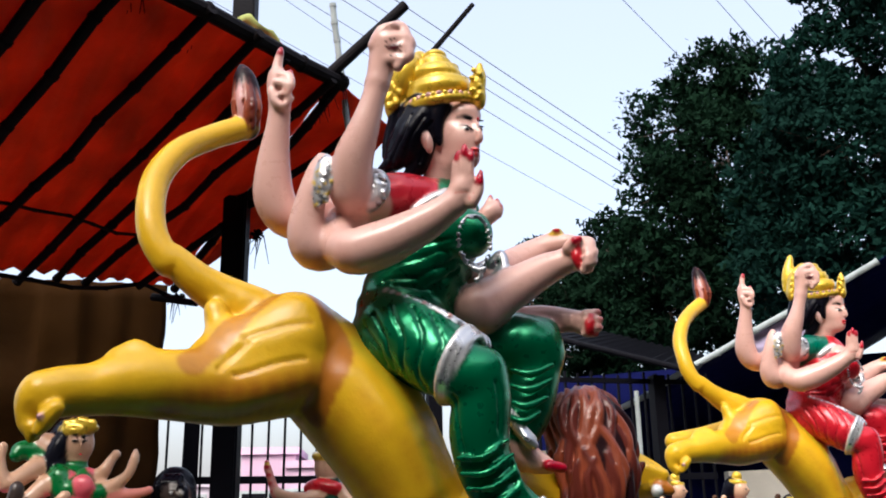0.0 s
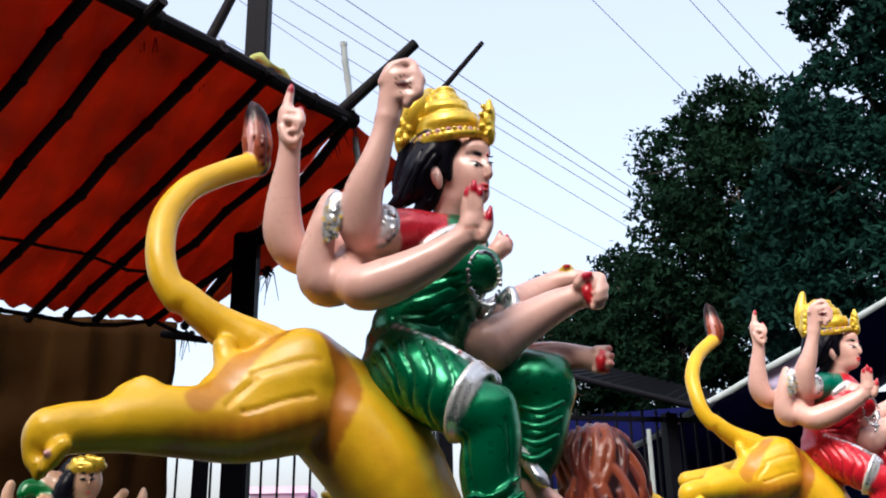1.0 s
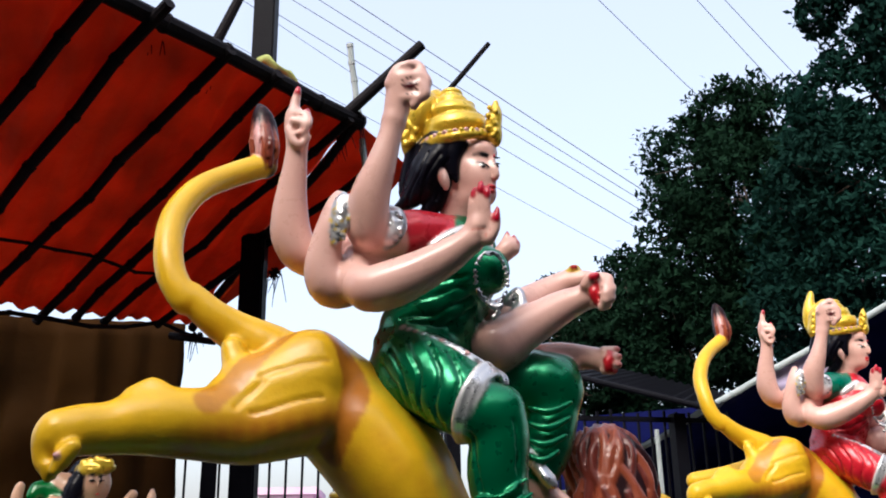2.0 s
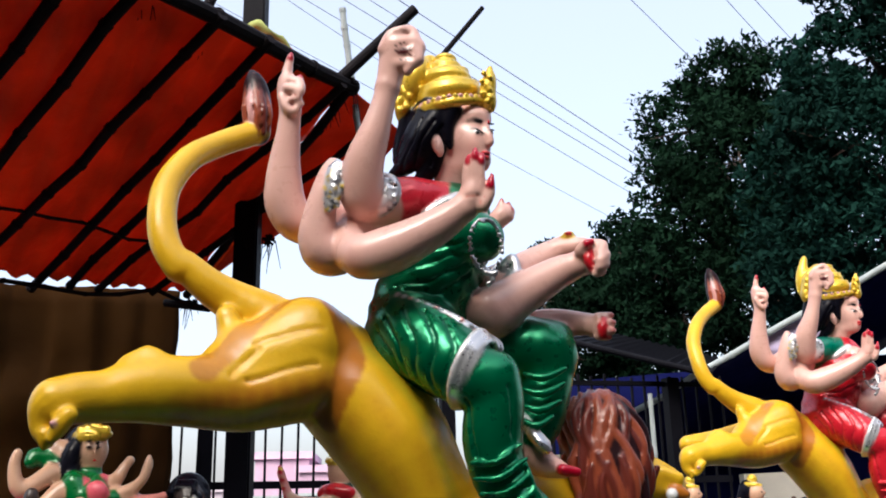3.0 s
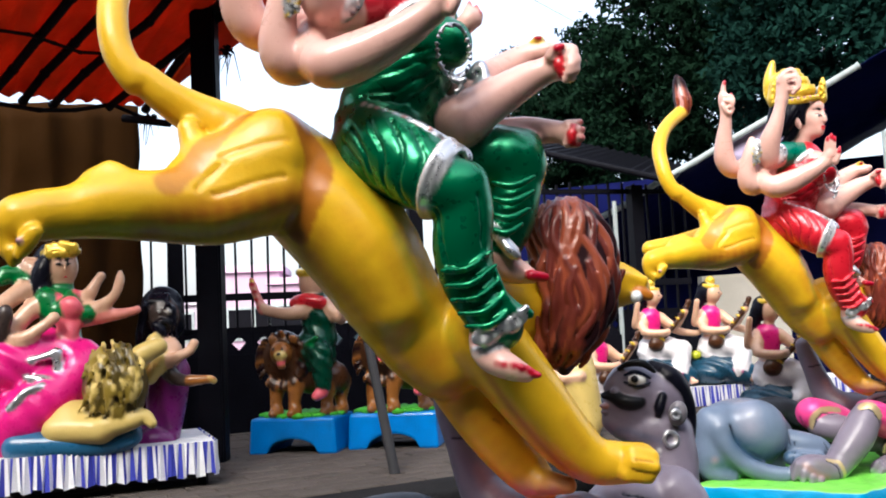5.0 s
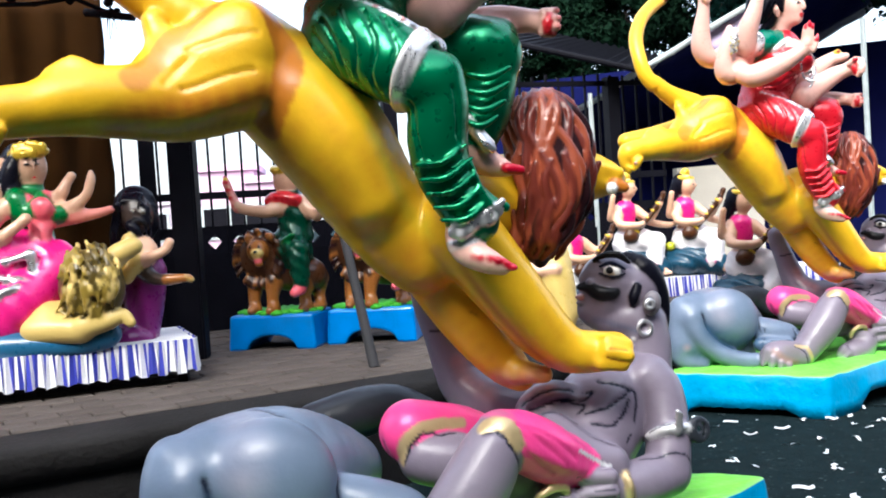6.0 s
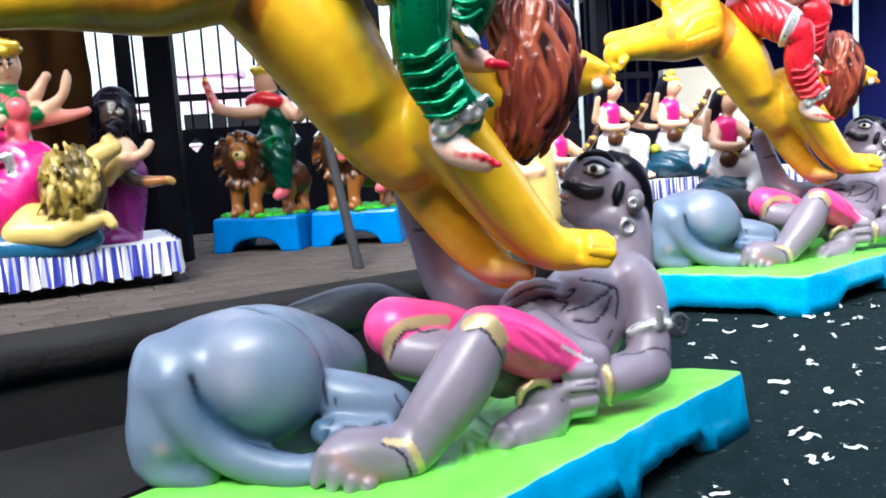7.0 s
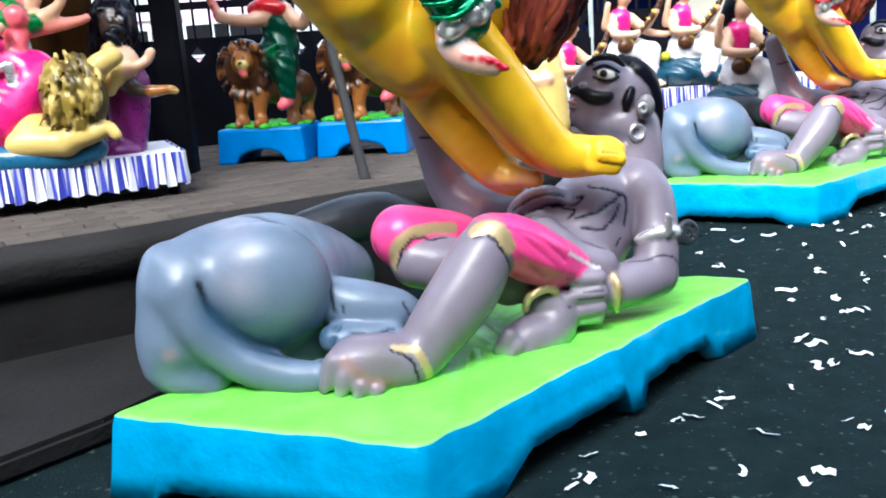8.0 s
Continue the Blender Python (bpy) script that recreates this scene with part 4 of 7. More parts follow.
    for a, b in (((0.632, 0.02, 0.869, 0.031), (0.694, 0.02, 0.853, 0.025)), ((0.632, -0.005, 0.839, 0.031), (0.69, -0.005, 0.822, 0.025)), ((0.607, 0.0, 0.804, 0.025), (0.676, 0.0, 0.791, 0.02))):
        c.limb(a, b, "yellow", 0.015)
    c.chain([(0.009, 0.1, 1.264, 0.119), (0.081, 0.13, 1.134, 0.103), (0.159, 0.15, 0.999, 0.093), (0.239, 0.16, 0.883, 0.083), (0.314, 0.16, 0.797, 0.072), (0.36, 0.16, 0.751, 0.05)], "yellow", 0.025)
    c.limb((0.344, 0.1, 0.781, 0.045), (0.434, 0.1, 0.762, 0.028), "yellow", 0.02)
    # neck, head and muzzle
    c.chain([(0.146, 0.154, 1.333, 0.17), (0.416, 0.33, 1.338, 0.18), (0.587, 0.303, 1.415, 0.115), (0.693, 0.282, 1.413, 0.071), (0.735, 0.272, 1.402, 0.051)], "yellow")
    c.ball((0.715, 0.195, 1.367), (0.02, 0.02, 0.022), "white", k=0.006)
    c.limb((0.699, 0.229, 1.443, 0.025), (0.749, 0.218, 1.422, 0.021), "yellow", 0.01)
    c.limb((0.737, 0.22, 1.382, 0.027), (0.765, 0.214, 1.37, 0.019), "tan", 0.01)
    # orange brushwork: bands over the haunch, belly and limbs, with underside shade painted in
    c.stroke([(-0.357, -0.2, 1.957), (-0.308, -0.22, 1.873), (-0.3, -0.22, 1.786), (-0.321, -0.2, 1.695), (-0.373, -0.18, 1.613)], 0.052, "tan", 0.95, 0.25)
    c.stroke([(-0.539, -0.22, 1.969), (-0.593, -0.26, 1.884), (-0.646, -0.3, 1.799), (-0.698, -0.32, 1.738), (-0.731, -0.33, 1.698)], 0.05, "tan", 0.75, 0.25)
    c.stroke([(-0.364, -0.3, 1.873), (-0.468, -0.32, 1.859), (-0.578, -0.33, 1.821)], 0.012, "tan", 0.35, 1.0, 0.005)
    c.stroke([(-0.383, -0.33, 1.762), (-0.463, -0.34, 1.749), (-0.538, -0.34, 1.719), (-0.596, -0.34, 1.701)], 0.009, "umber", 0.4, 1.0, 0.008)
    c.stroke([(-0.647, -0.33, 1.714), (-0.601, -0.33, 1.762), (-0.565, -0.33, 1.802)], 0.012, "tan", 0.3, 1.0, 0.008)
    # tan and umber low on the hind leg: shade put into the paint
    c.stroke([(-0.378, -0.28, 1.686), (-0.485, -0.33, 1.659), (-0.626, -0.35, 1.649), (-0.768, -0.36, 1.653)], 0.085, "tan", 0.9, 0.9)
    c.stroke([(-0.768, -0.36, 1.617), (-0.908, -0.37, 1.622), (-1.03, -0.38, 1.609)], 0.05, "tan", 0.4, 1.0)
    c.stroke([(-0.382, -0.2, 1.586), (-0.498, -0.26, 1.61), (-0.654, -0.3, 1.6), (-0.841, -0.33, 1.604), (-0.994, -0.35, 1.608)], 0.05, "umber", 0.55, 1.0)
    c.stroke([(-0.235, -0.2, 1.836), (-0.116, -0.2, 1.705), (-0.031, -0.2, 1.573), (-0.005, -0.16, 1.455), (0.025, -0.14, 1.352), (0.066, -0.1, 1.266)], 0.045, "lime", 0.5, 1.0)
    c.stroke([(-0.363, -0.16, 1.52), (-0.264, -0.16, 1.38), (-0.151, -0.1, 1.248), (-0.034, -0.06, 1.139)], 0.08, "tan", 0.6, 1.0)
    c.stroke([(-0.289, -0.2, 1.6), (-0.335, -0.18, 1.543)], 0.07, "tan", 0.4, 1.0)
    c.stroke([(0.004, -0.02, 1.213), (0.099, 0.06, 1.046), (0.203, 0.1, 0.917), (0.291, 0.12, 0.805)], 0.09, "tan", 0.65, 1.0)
    c.stroke([(0.168, -0.1, 1.144), (0.25, -0.06, 1.026), (0.345, -0.02, 0.906), (0.435, 0.02, 0.785)], 0.022, "tan", 0.8, 1.0, 0.006)
    c.stroke([(0.204, 0.06, 0.994), (0.257, 0.06, 0.959), (0.31, 0.06, 0.926)], 0.008, "umber", 0.6, 1.0, 0.006)
    c.stroke([(0.445, 0.03, 0.768), (0.375, 0.06, 0.76), (0.285, 0.1, 0.742)], 0.06, "rose", 0.7, 1.0)
    c.stroke([(0.691, -0.02, 0.844), (0.634, -0.03, 0.856)], 0.004, "tan", 0.9, 0.6, 0.006)
    c.stroke([(0.69, -0.02, 0.806), (0.619, -0.03, 0.822)], 0.004, "tan", 0.9, 0.6, 0.006)
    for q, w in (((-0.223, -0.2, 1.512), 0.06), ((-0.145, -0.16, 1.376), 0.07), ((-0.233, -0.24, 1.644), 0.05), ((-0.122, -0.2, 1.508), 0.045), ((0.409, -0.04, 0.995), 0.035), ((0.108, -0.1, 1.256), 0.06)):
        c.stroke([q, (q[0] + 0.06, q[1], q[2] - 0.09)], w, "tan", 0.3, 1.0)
    return c


def mane_clay():
    c = Clay(0.01)
    # mane: a heavy core under wavy locks
    core = [(0.485, 0.178, 1.599, 0.118), (0.508, 0.155, 1.46, 0.129), (0.495, 0.136, 1.328, 0.109), (0.448, 0.124, 1.209, 0.068), (0.446, 0.124, 1.139, 0.023)]
    c.chain(core, "mane3", 0.02)
    g = random.Random(5)
    k = np.array(core)
    for row, (a0, a1, n) in enumerate(((-110, 120, 27), (-95, 110, 24), (-100, 112, 20))):
        for i in range(n):
            ang = radians(a0 + (a1 - a0) * (i + 0.5 * row) / (n - 1))
            wave, ph, length = g.uniform(0.010, 0.028), g.uniform(0, 6), g.uniform(0.75, 1.0)
            start = g.uniform(-0.30, -0.15) if row == 0 else g.uniform(0.15, 0.35) if row == 1 else g.uniform(0.45, 0.65)
            pts = []
            for q in range(9):
                u = start + (length - start) * q / 8
                s = min(max(u, 0), 0.999) * (len(k) - 1)
                base = k[int(s)] + (k[int(s) + 1] - k[int(s)]) * (s - int(s))
                phi = min(1.45, max(0.0, -u) * 5)
                full = base[3] - 0.002 + 0.007 * row
                r = full * math.cos(phi)
                a = ang + 0.35 * math.sin(u * 5 + ph) * 0.5
                pts.append((base[0] + math.sin(a) * r + wave * math.sin(u * 11 + ph), base[1] - math.cos(a) * r, base[2] + full * math.sin(phi), 0.0165 * (1 - 0.6 * (q / 8) ** 2) * (0.6 + 0.4 * min(1, q / 2))))
            c.chain(pts, g.choice(("mane", "mane2", "mane", "mane2", "mane3")), 0.0005)
    return c


# ---------------------------------------------------------------- the riding figure
def goddess_clay():
    c = Clay(0.015)
    fold = (0.006, (70, 0, 60), 0.9)
    # trunk and drapery
    c.chain([(-0.116, -0.022, 1.841, 0.175), (-0.11, -0.022, 1.944, 0.163), (-0.077, -0.031, 2.046, 0.157), (-0.018, -0.05, 2.176, 0.154), (0.008, -0.03, 2.271, 0.134)], "cloth", 0.04, (0.0025, (46, 0, 84), 1.8))
    c.ball((0.115, -0.162, 2.168), (0.062, 0.075, 0.075), "cloth", k=0.03)
    c.ball((0.047, -0.17, 2.186), (0.07, 0.07, 0.085), "cloth", k=0.03)
    # near thigh and shin with pressed folds
    c.chain([(-0.129, -0.1, 1.895, 0.129), (-0.071, -0.16, 1.832, 0.126), (0.006, -0.22, 1.756, 0.112), (0.083, -0.255, 1.699, 0.093), (0.112, -0.26, 1.686, 0.08)], "cloth", 0.02)
    c.chain([(0.125, -0.262, 1.712, 0.074), (0.122, -0.25, 1.63, 0.087), (0.111, -0.24, 1.53, 0.089), (0.128, -0.225, 1.43, 0.082), (0.172, -0.21, 1.346, 0.077), (0.21, -0.198, 1.291, 0.074)], "cloth", 0.012)
    for a, b, d in (((0.044, -0.3, 1.459, 0.008), (0.116, -0.335, 1.457, 0.011), (0.193, -0.3, 1.509, 0.007)), ((0.055, -0.3, 1.416, 0.008), (0.125, -0.325, 1.416, 0.011), (0.205, -0.29, 1.47, 0.007)), ((0.07, -0.29, 1.374, 0.008), (0.14, -0.315, 1.374, 0.011), (0.21, -0.28, 1.424, 0.007)), ((0.088, -0.28, 1.335, 0.008), (0.159, -0.3, 1.335, 0.011), (0.221, -0.275, 1.378, 0.007)), ((0.107, -0.27, 1.298, 0.008), (0.177, -0.295, 1.296, 0.011), (0.24, -0.27, 1.339, 0.007)), ((0.203, -0.27, 1.458, 0.008), (0.225, -0.27, 1.375, 0.013), (0.263, -0.25, 1.312, 0.02)), ((0.209, -0.25, 1.409, 0.01), (0.256, -0.24, 1.35, 0.015), (0.299, -0.22, 1.324, 0.017))):
        c.chain([a, b, d], "cloth", 0.010)
    for a, b, d in (((0.163, -0.33, 1.668), (0.183, -0.33, 1.552), (0.18, -0.33, 1.488)), ((0.035, -0.3, 1.643), (0.056, -0.3, 1.527), (0.064, -0.3, 1.478)), ((0.052, -0.33, 1.441), (0.122, -0.35, 1.434), (0.202, -0.3, 1.489)), ((0.078, -0.31, 1.354), (0.148, -0.33, 1.354), (0.219, -0.28, 1.401))):
        c.stroke([a, b, d], 0.006, "line", 0.4, 1.0, 0.010)
    # far leg under hanging cloth
    c.chain([(0.003, 0.12, 1.845, 0.135), (0.156, 0.096, 1.847, 0.122), (0.287, 0.067, 1.839, 0.106), (0.333, 0.062, 1.824, 0.079)], "cloth", 0.03)
    c.chain([(0.328, 0.083, 1.861, 0.069), (0.321, 0.063, 1.772, 0.079), (0.285, 0.037, 1.639, 0.081), (0.242, 0.01, 1.538, 0.065)], "cloth", 0.03)
    c.chain([(0.352, 0.08, 1.889, 0.046), (0.365, 0.058, 1.817, 0.041), (0.341, 0.041, 1.749, 0.03)], "cloth", 0.03)
    c.chain([(0.228, -0.049, 1.747, 0.009), (0.289, -0.064, 1.731, 0.014), (0.362, -0.042, 1.763, 0.009)], "cloth", 0.012)
    c.chain([(0.222, -0.058, 1.697, 0.009), (0.282, -0.074, 1.679, 0.014), (0.353, -0.051, 1.713, 0.009)], "cloth", 0.012)
    c.chain([(0.219, -0.068, 1.646, 0.009), (0.268, -0.082, 1.626, 0.014), (0.336, -0.059, 1.657, 0.009)], "cloth", 0.012)
    c.chain([(0.214, -0.078, 1.596, 0.009), (0.258, -0.091, 1.579, 0.012), (0.31, -0.066, 1.609, 0.009)], "cloth", 0.012)
    c.chain([(0.205, -0.047, 1.622, 0.02), (0.242, -0.07, 1.566, 0.021), (0.279, -0.063, 1.523, 0.021)], "band", 0.006)
    c.chain([(0.221, -0.058, 1.594, 0.016), (0.26, -0.092, 1.529, 0.016), (0.286, -0.084, 1.507, 0.016)], "silver", 0.006)
    # near foot
    c.chain([(0.157, -0.206, 1.251, 0.04), (0.176, -0.218, 1.206, 0.045), (0.23, -0.242, 1.172, 0.039), (0.278, -0.247, 1.15, 0.026)], "skin", 0.02)
    c.ring((0.17, -0.207, 1.243), (0.4, 0.1, -1), 0.045, 0.011, "silver")
    c.ring((0.176, -0.208, 1.227), (0.4, 0.1, -1), 0.047, 0.009, "band")
    for i, p in enumerate(((0.311, -0.27, 1.146, 0.013), (0.289, -0.268, 1.16, 0.013), (0.264, -0.275, 1.169, 0.013), (0.24, -0.273, 1.176, 0.013), (0.215, -0.271, 1.18, 0.013))):
        c.limb((p[0] - 0.02, p[1] + 0.01, p[2] + 0.005, p[3]), (p[0], p[1], p[2], p[3] * 0.9), "nail", 0.004)
    # hem at the ankle
    for i in range(9):
        u = i / 8
        q = (0.137, -0.275, 1.262)
        c.ball((q[0] + 0.140 * u, q[1] + 0.02 * u, q[2] + 0.06 * u * u - 0.010 * math.sin(u * 9)), (0.016, 0.016, 0.022), ("silver", "band")[i % 2], k=0.004)
        c.ball((q[0] + 0.140 * u + 0.01, q[1] - 0.006 + 0.02 * u, q[2] + 0.02 + 0.06 * u * u), (0.012, 0.014, 0.012), "silver", k=0.004)
    # far foot
    c.chain([(0.221, -0.008, 1.502, 0.047), (0.273, -0.012, 1.471, 0.045), (0.337, -0.019, 1.445, 0.025)], "skin", 0.02)
    c.limb((0.332, -0.059, 1.446, 0.019), (0.376, -0.044, 1.439, 0.016), "nail", 0.004)
    # thigh band, belt
    for off in (-0.020, -0.010, 0.0, 0.010, 0.020):
        p = (0.067, -0.236, 1.73)
        c.ring((p[0] + off * 0.86, p[1] - off * 0.3, p[2] - off * 0.4), (0.86, -0.3, -0.4), 0.112 - 0.5 * off, 0.0095, "silver" if abs(off) == 0.010 else "band", 0.003)
    belt = [(-0.164, -0.175, 1.975, 0.014), (-0.108, -0.202, 1.95, 0.016), (-0.029, -0.23, 1.915, 0.016), (0.039, -0.24, 1.875, 0.015), (0.104, -0.212, 1.837, 0.016)]
    c.chain(belt, "silver", 0.004)
    b = np.array(belt)
    for i in range(22):
        s = i / 22 * 4
        p = b[int(s)] + (b[int(s) + 1] - b[int(s)]) * (s - int(s))
        c.ball((p[0], p[1] - 0.012, p[2] + 0.006 * (-1) ** i), (0.009, 0.008, 0.009), ("silver", "rose", "band")[i % 3], k=0.002)
    c.chain([(0.106, -0.162, 1.843, 0.021), (0.134, -0.183, 1.814, 0.024), (0.145, -0.184, 1.792, 0.014)], "silver", 0.004)
    # blouse, sleeve and collar
    c.chain([(-0.324, -0.098, 2.269, 0.063), (-0.249, -0.111, 2.263, 0.082), (-0.154, -0.144, 2.301, 0.085), (-0.071, -0.121, 2.315, 0.071), (-0.006, -0.07, 2.324, 0.064)], "blouse", 0.02)
    c.ball((0.058, -0.141, 2.267), (0.07, 0.07, 0.045), "skin", k=0.02)
    c.chain([(-0.07, -0.181, 2.248, 0.016), (-0.006, -0.18, 2.289, 0.018), (0.031, -0.16, 2.315, 0.015)], "band", 0.006)
    c.chain([(-0.315, -0.178, 2.197, 0.029), (-0.277, -0.194, 2.18, 0.032), (-0.242, -0.19, 2.199, 0.027)], "band", 0.01)
    # necklace of beads
    cx, cz = (0.114, -0.257, 2.116), 0.0
    for i in range(26):
        a = 2 * math.pi * i / 26
        c.ball((cx[0] + 0.052 * math.cos(a), cx[1] + 0.02 * math.cos(a) - 0.01 * math.sin(a), cx[2] + 0.082 * math.sin(a)), (0.0085,) * 3, "silver", k=0.002)
        c.ball((cx[0] + 0.041 * math.cos(a), cx[1] - 0.004 + 0.02 * math.cos(a) - 0.01 * math.sin(a), cx[2] + 0.07 * math.sin(a)), (0.005,) * 3, "band", k=0.002)
    for i, (dx, dz) in enumerate(((0, -0.095), (-0.015, -0.088), (0.015, -0.09), (0.005, -0.112), (-0.008, -0.125))):
        c.ball((cx[0] + dx + 0.01, cx[1] - 0.006, cx[2] + dz), (0.011,) * 3, "silver", k=0.003)
    # raised fist
    c.chain([(-0.191, -0.18, 2.278, 0.062), (-0.265, -0.26, 2.271, 0.064), (-0.266, -0.29, 2.316, 0.065), (-0.256, -0.315, 2.382, 0.062), (-0.226, -0.335, 2.459, 0.05), (-0.2, -0.345, 2.541, 0.039), (-0.182, -0.35, 2.606, 0.036)], "skin", 0.015)
    c.chain([(-0.178, -0.35, 2.622, 0.038), (-0.164, -0.353, 2.684, 0.045), (-0.149, -0.355, 2.743, 0.054)], "skin", 0.02)
    c.chain([(-0.162, -0.37, 2.772, 0.025), (-0.113, -0.37, 2.799, 0.022), (-0.09, -0.378, 2.765, 0.02), (-0.097, -0.388, 2.724, 0.018)], "skin", 0.004)
    c.chain([(-0.136, -0.385, 2.747, 0.023), (-0.093, -0.38, 2.752, 0.022), (-0.075, -0.38, 2.731, 0.02), (-0.094, -0.388, 2.692, 0.018)], "skin", 0.004)
    c.chain([(-0.133, -0.385, 2.71, 0.021), (-0.09, -0.385, 2.713, 0.02), (-0.079, -0.388, 2.687, 0.018), (-0.104, -0.39, 2.667, 0.016)], "skin", 0.004)
    c.chain([(-0.144, -0.38, 2.677, 0.021), (-0.108, -0.385, 2.678, 0.018), (-0.115, -0.385, 2.65, 0.016)], "skin", 0.004)
    c.chain([(-0.187, -0.375, 2.733, 0.023), (-0.165, -0.385, 2.776, 0.02), (-0.128, -0.39, 2.792, 0.016)], "skin", 0.006)
    c.stroke([(-0.126, -0.42, 2.711), (-0.122, -0.42, 2.709)], 0.017, "henna", 1, 0.4)
    for i in range(10):
        a = i * math.pi / 5
        p = (-0.126, -0.42, 2.711)
        c.stroke([p, (p[0] + 0.024 * math.cos(a), p[1], p[2] + 0.024 * math.sin(a))], 0.003, "henna", 1, 0.5)
    c.chain([(-0.204, -0.25, 2.355, 0.016), (-0.171, -0.255, 2.336, 0.018), (-0.164, -0.26, 2.289, 0.02), (-0.189, -0.26, 2.248, 0.018), (-0.214, -0.26, 2.23, 0.014)], "silver", 0.004)
    c.chain([(-0.195, -0.27, 2.324, 0.014), (-0.188, -0.275, 2.277, 0.014), (-0.213, -0.275, 2.24, 0.012)], "band", 0.004)
    for i in range(14):
        q = (-0.181, -0.28, 2.286)
        c.ball((q[0] - 0.016 + 0.032 * (i % 3) / 2, q[1] + 0.006 * (i % 2), q[2] + 0.05 - 0.1 * i / 13), (0.008, 0.007, 0.008), ("silver", "dark")[i % 2], k=0.002)
    # pointing hand
    c.chain([(-0.309, -0.1, 2.279, 0.071), (-0.424, -0.14, 2.226, 0.059), (-0.49, -0.175, 2.235, 0.062), (-0.522, -0.19, 2.292, 0.066), (-0.527, -0.205, 2.355, 0.06), (-0.522, -0.22, 2.437, 0.049), (-0.511, -0.235, 2.51, 0.04), (-0.505, -0.245, 2.576, 0.035)], "skin", 0.012)
    c.chain([(-0.504, -0.246, 2.602, 0.037), (-0.51, -0.246, 2.663, 0.039), (-0.514, -0.25, 2.694, 0.032)], "skin", 0.012)
    c.chain([(-0.518, -0.258, 2.686, 0.019), (-0.514, -0.257, 2.734, 0.017), (-0.506, -0.256, 2.778, 0.013)], "skin", 0.004)
    c.limb((-0.505, -0.262, 2.771, 0.013), (-0.504, -0.261, 2.79, 0.009), "nail", 0.002)
    c.chain([(-0.498, -0.274, 2.684, 0.018), (-0.471, -0.28, 2.674, 0.017), (-0.463, -0.289, 2.641, 0.015), (-0.475, -0.292, 2.623, 0.013)], "skin", 0.003)
    c.chain([(-0.51, -0.285, 2.652, 0.018), (-0.48, -0.289, 2.645, 0.016), (-0.475, -0.29, 2.616, 0.015), (-0.493, -0.29, 2.609, 0.013)], "skin", 0.003)
    c.chain([(-0.525, -0.28, 2.627, 0.018), (-0.512, -0.285, 2.588, 0.016), (-0.489, -0.285, 2.571, 0.015), (-0.465, -0.28, 2.601, 0.013)], "skin", 0.004)
    c.limb((-0.47, -0.27, 2.699, 0.011), (-0.463, -0.272, 2.682, 0.009), "nail", 0.002)
    c.stroke([(-0.481, -0.3, 2.624), (-0.489, -0.3, 2.588)], 0.005, "blush", 0.9, 0.8, 0.004)
    # jewelled hand
    c.chain([(-0.256, -0.16, 2.2, 0.062), (-0.328, -0.21, 2.12, 0.064), (-0.383, -0.245, 2.106, 0.067), (-0.407, -0.262, 2.153, 0.06), (-0.4, -0.272, 2.223, 0.051), (-0.384, -0.28, 2.291, 0.044), (-0.368, -0.278, 2.352, 0.037), (-0.361, -0.27, 2.393, 0.022)], "skin", 0.012)
    c.ball((-0.35, -0.312, 2.309), (0.032, 0.022, 0.088), "silver", (0, 8, 0), 0.006)
    g = random.Random(3)
    p = (-0.345, -0.336, 2.299)
    for i in range(60):
        a, s = g.uniform(0, 6.28), math.sqrt(g.random())
        c.ball((p[0] + 0.03 * s * math.cos(a) + 0.012 * s * math.sin(a), p[1] + 0.014 * s, p[2] + 0.086 * s * math.sin(a)), (0.0065,) * 3, ("silver", "gold", "band", "dark")[i % 4], k=0.001)
    # open palm
    c.chain([(-0.299, -0.19, 2.206, 0.058), (-0.313, -0.25, 2.136, 0.056), (-0.26, -0.305, 2.077, 0.07), (-0.182, -0.316, 2.091, 0.073), (-0.104, -0.328, 2.121, 0.065), (-0.027, -0.342, 2.158, 0.055), (0.039, -0.36, 2.197, 0.043)], "skin", 0.012)
    c.chain([(0.057, -0.362, 2.21, 0.041), (0.078, -0.37, 2.246, 0.043), (0.082, -0.374, 2.278, 0.034)], "skin", 0.015)
    c.chain([(0.058, -0.381, 2.268, 0.017), (0.059, -0.391, 2.308, 0.015), (0.065, -0.391, 2.345, 0.012)], "skin", 0.003)
    c.chain([(0.078, -0.391, 2.271, 0.017), (0.08, -0.401, 2.315, 0.015), (0.084, -0.402, 2.355, 0.012)], "skin", 0.003)
    c.chain([(0.098, -0.392, 2.263, 0.017), (0.1, -0.402, 2.303, 0.014), (0.104, -0.402, 2.339, 0.012)], "skin", 0.003)
    c.chain([(0.103, -0.385, 2.201, 0.022), (0.124, -0.392, 2.234, 0.017), (0.129, -0.393, 2.269, 0.014)], "skin", 0.005)
    for a, b in (((0.065, -0.4, 2.334, 0.012), (0.067, -0.401, 2.355, 0.009)), ((0.084, -0.411, 2.347, 0.012), (0.086, -0.411, 2.371, 0.009)), ((0.104, -0.411, 2.332, 0.012), (0.108, -0.411, 2.354, 0.009)), ((0.128, -0.403, 2.258, 0.013), (0.133, -0.403, 2.291, 0.008))):
        c.limb(a, b, "nail", 0.002)
    c.stroke([(0.053, -0.42, 2.226), (0.076, -0.42, 2.218), (0.103, -0.42, 2.224)], 0.003, "blush", 0.8, 0.6, 0.004)
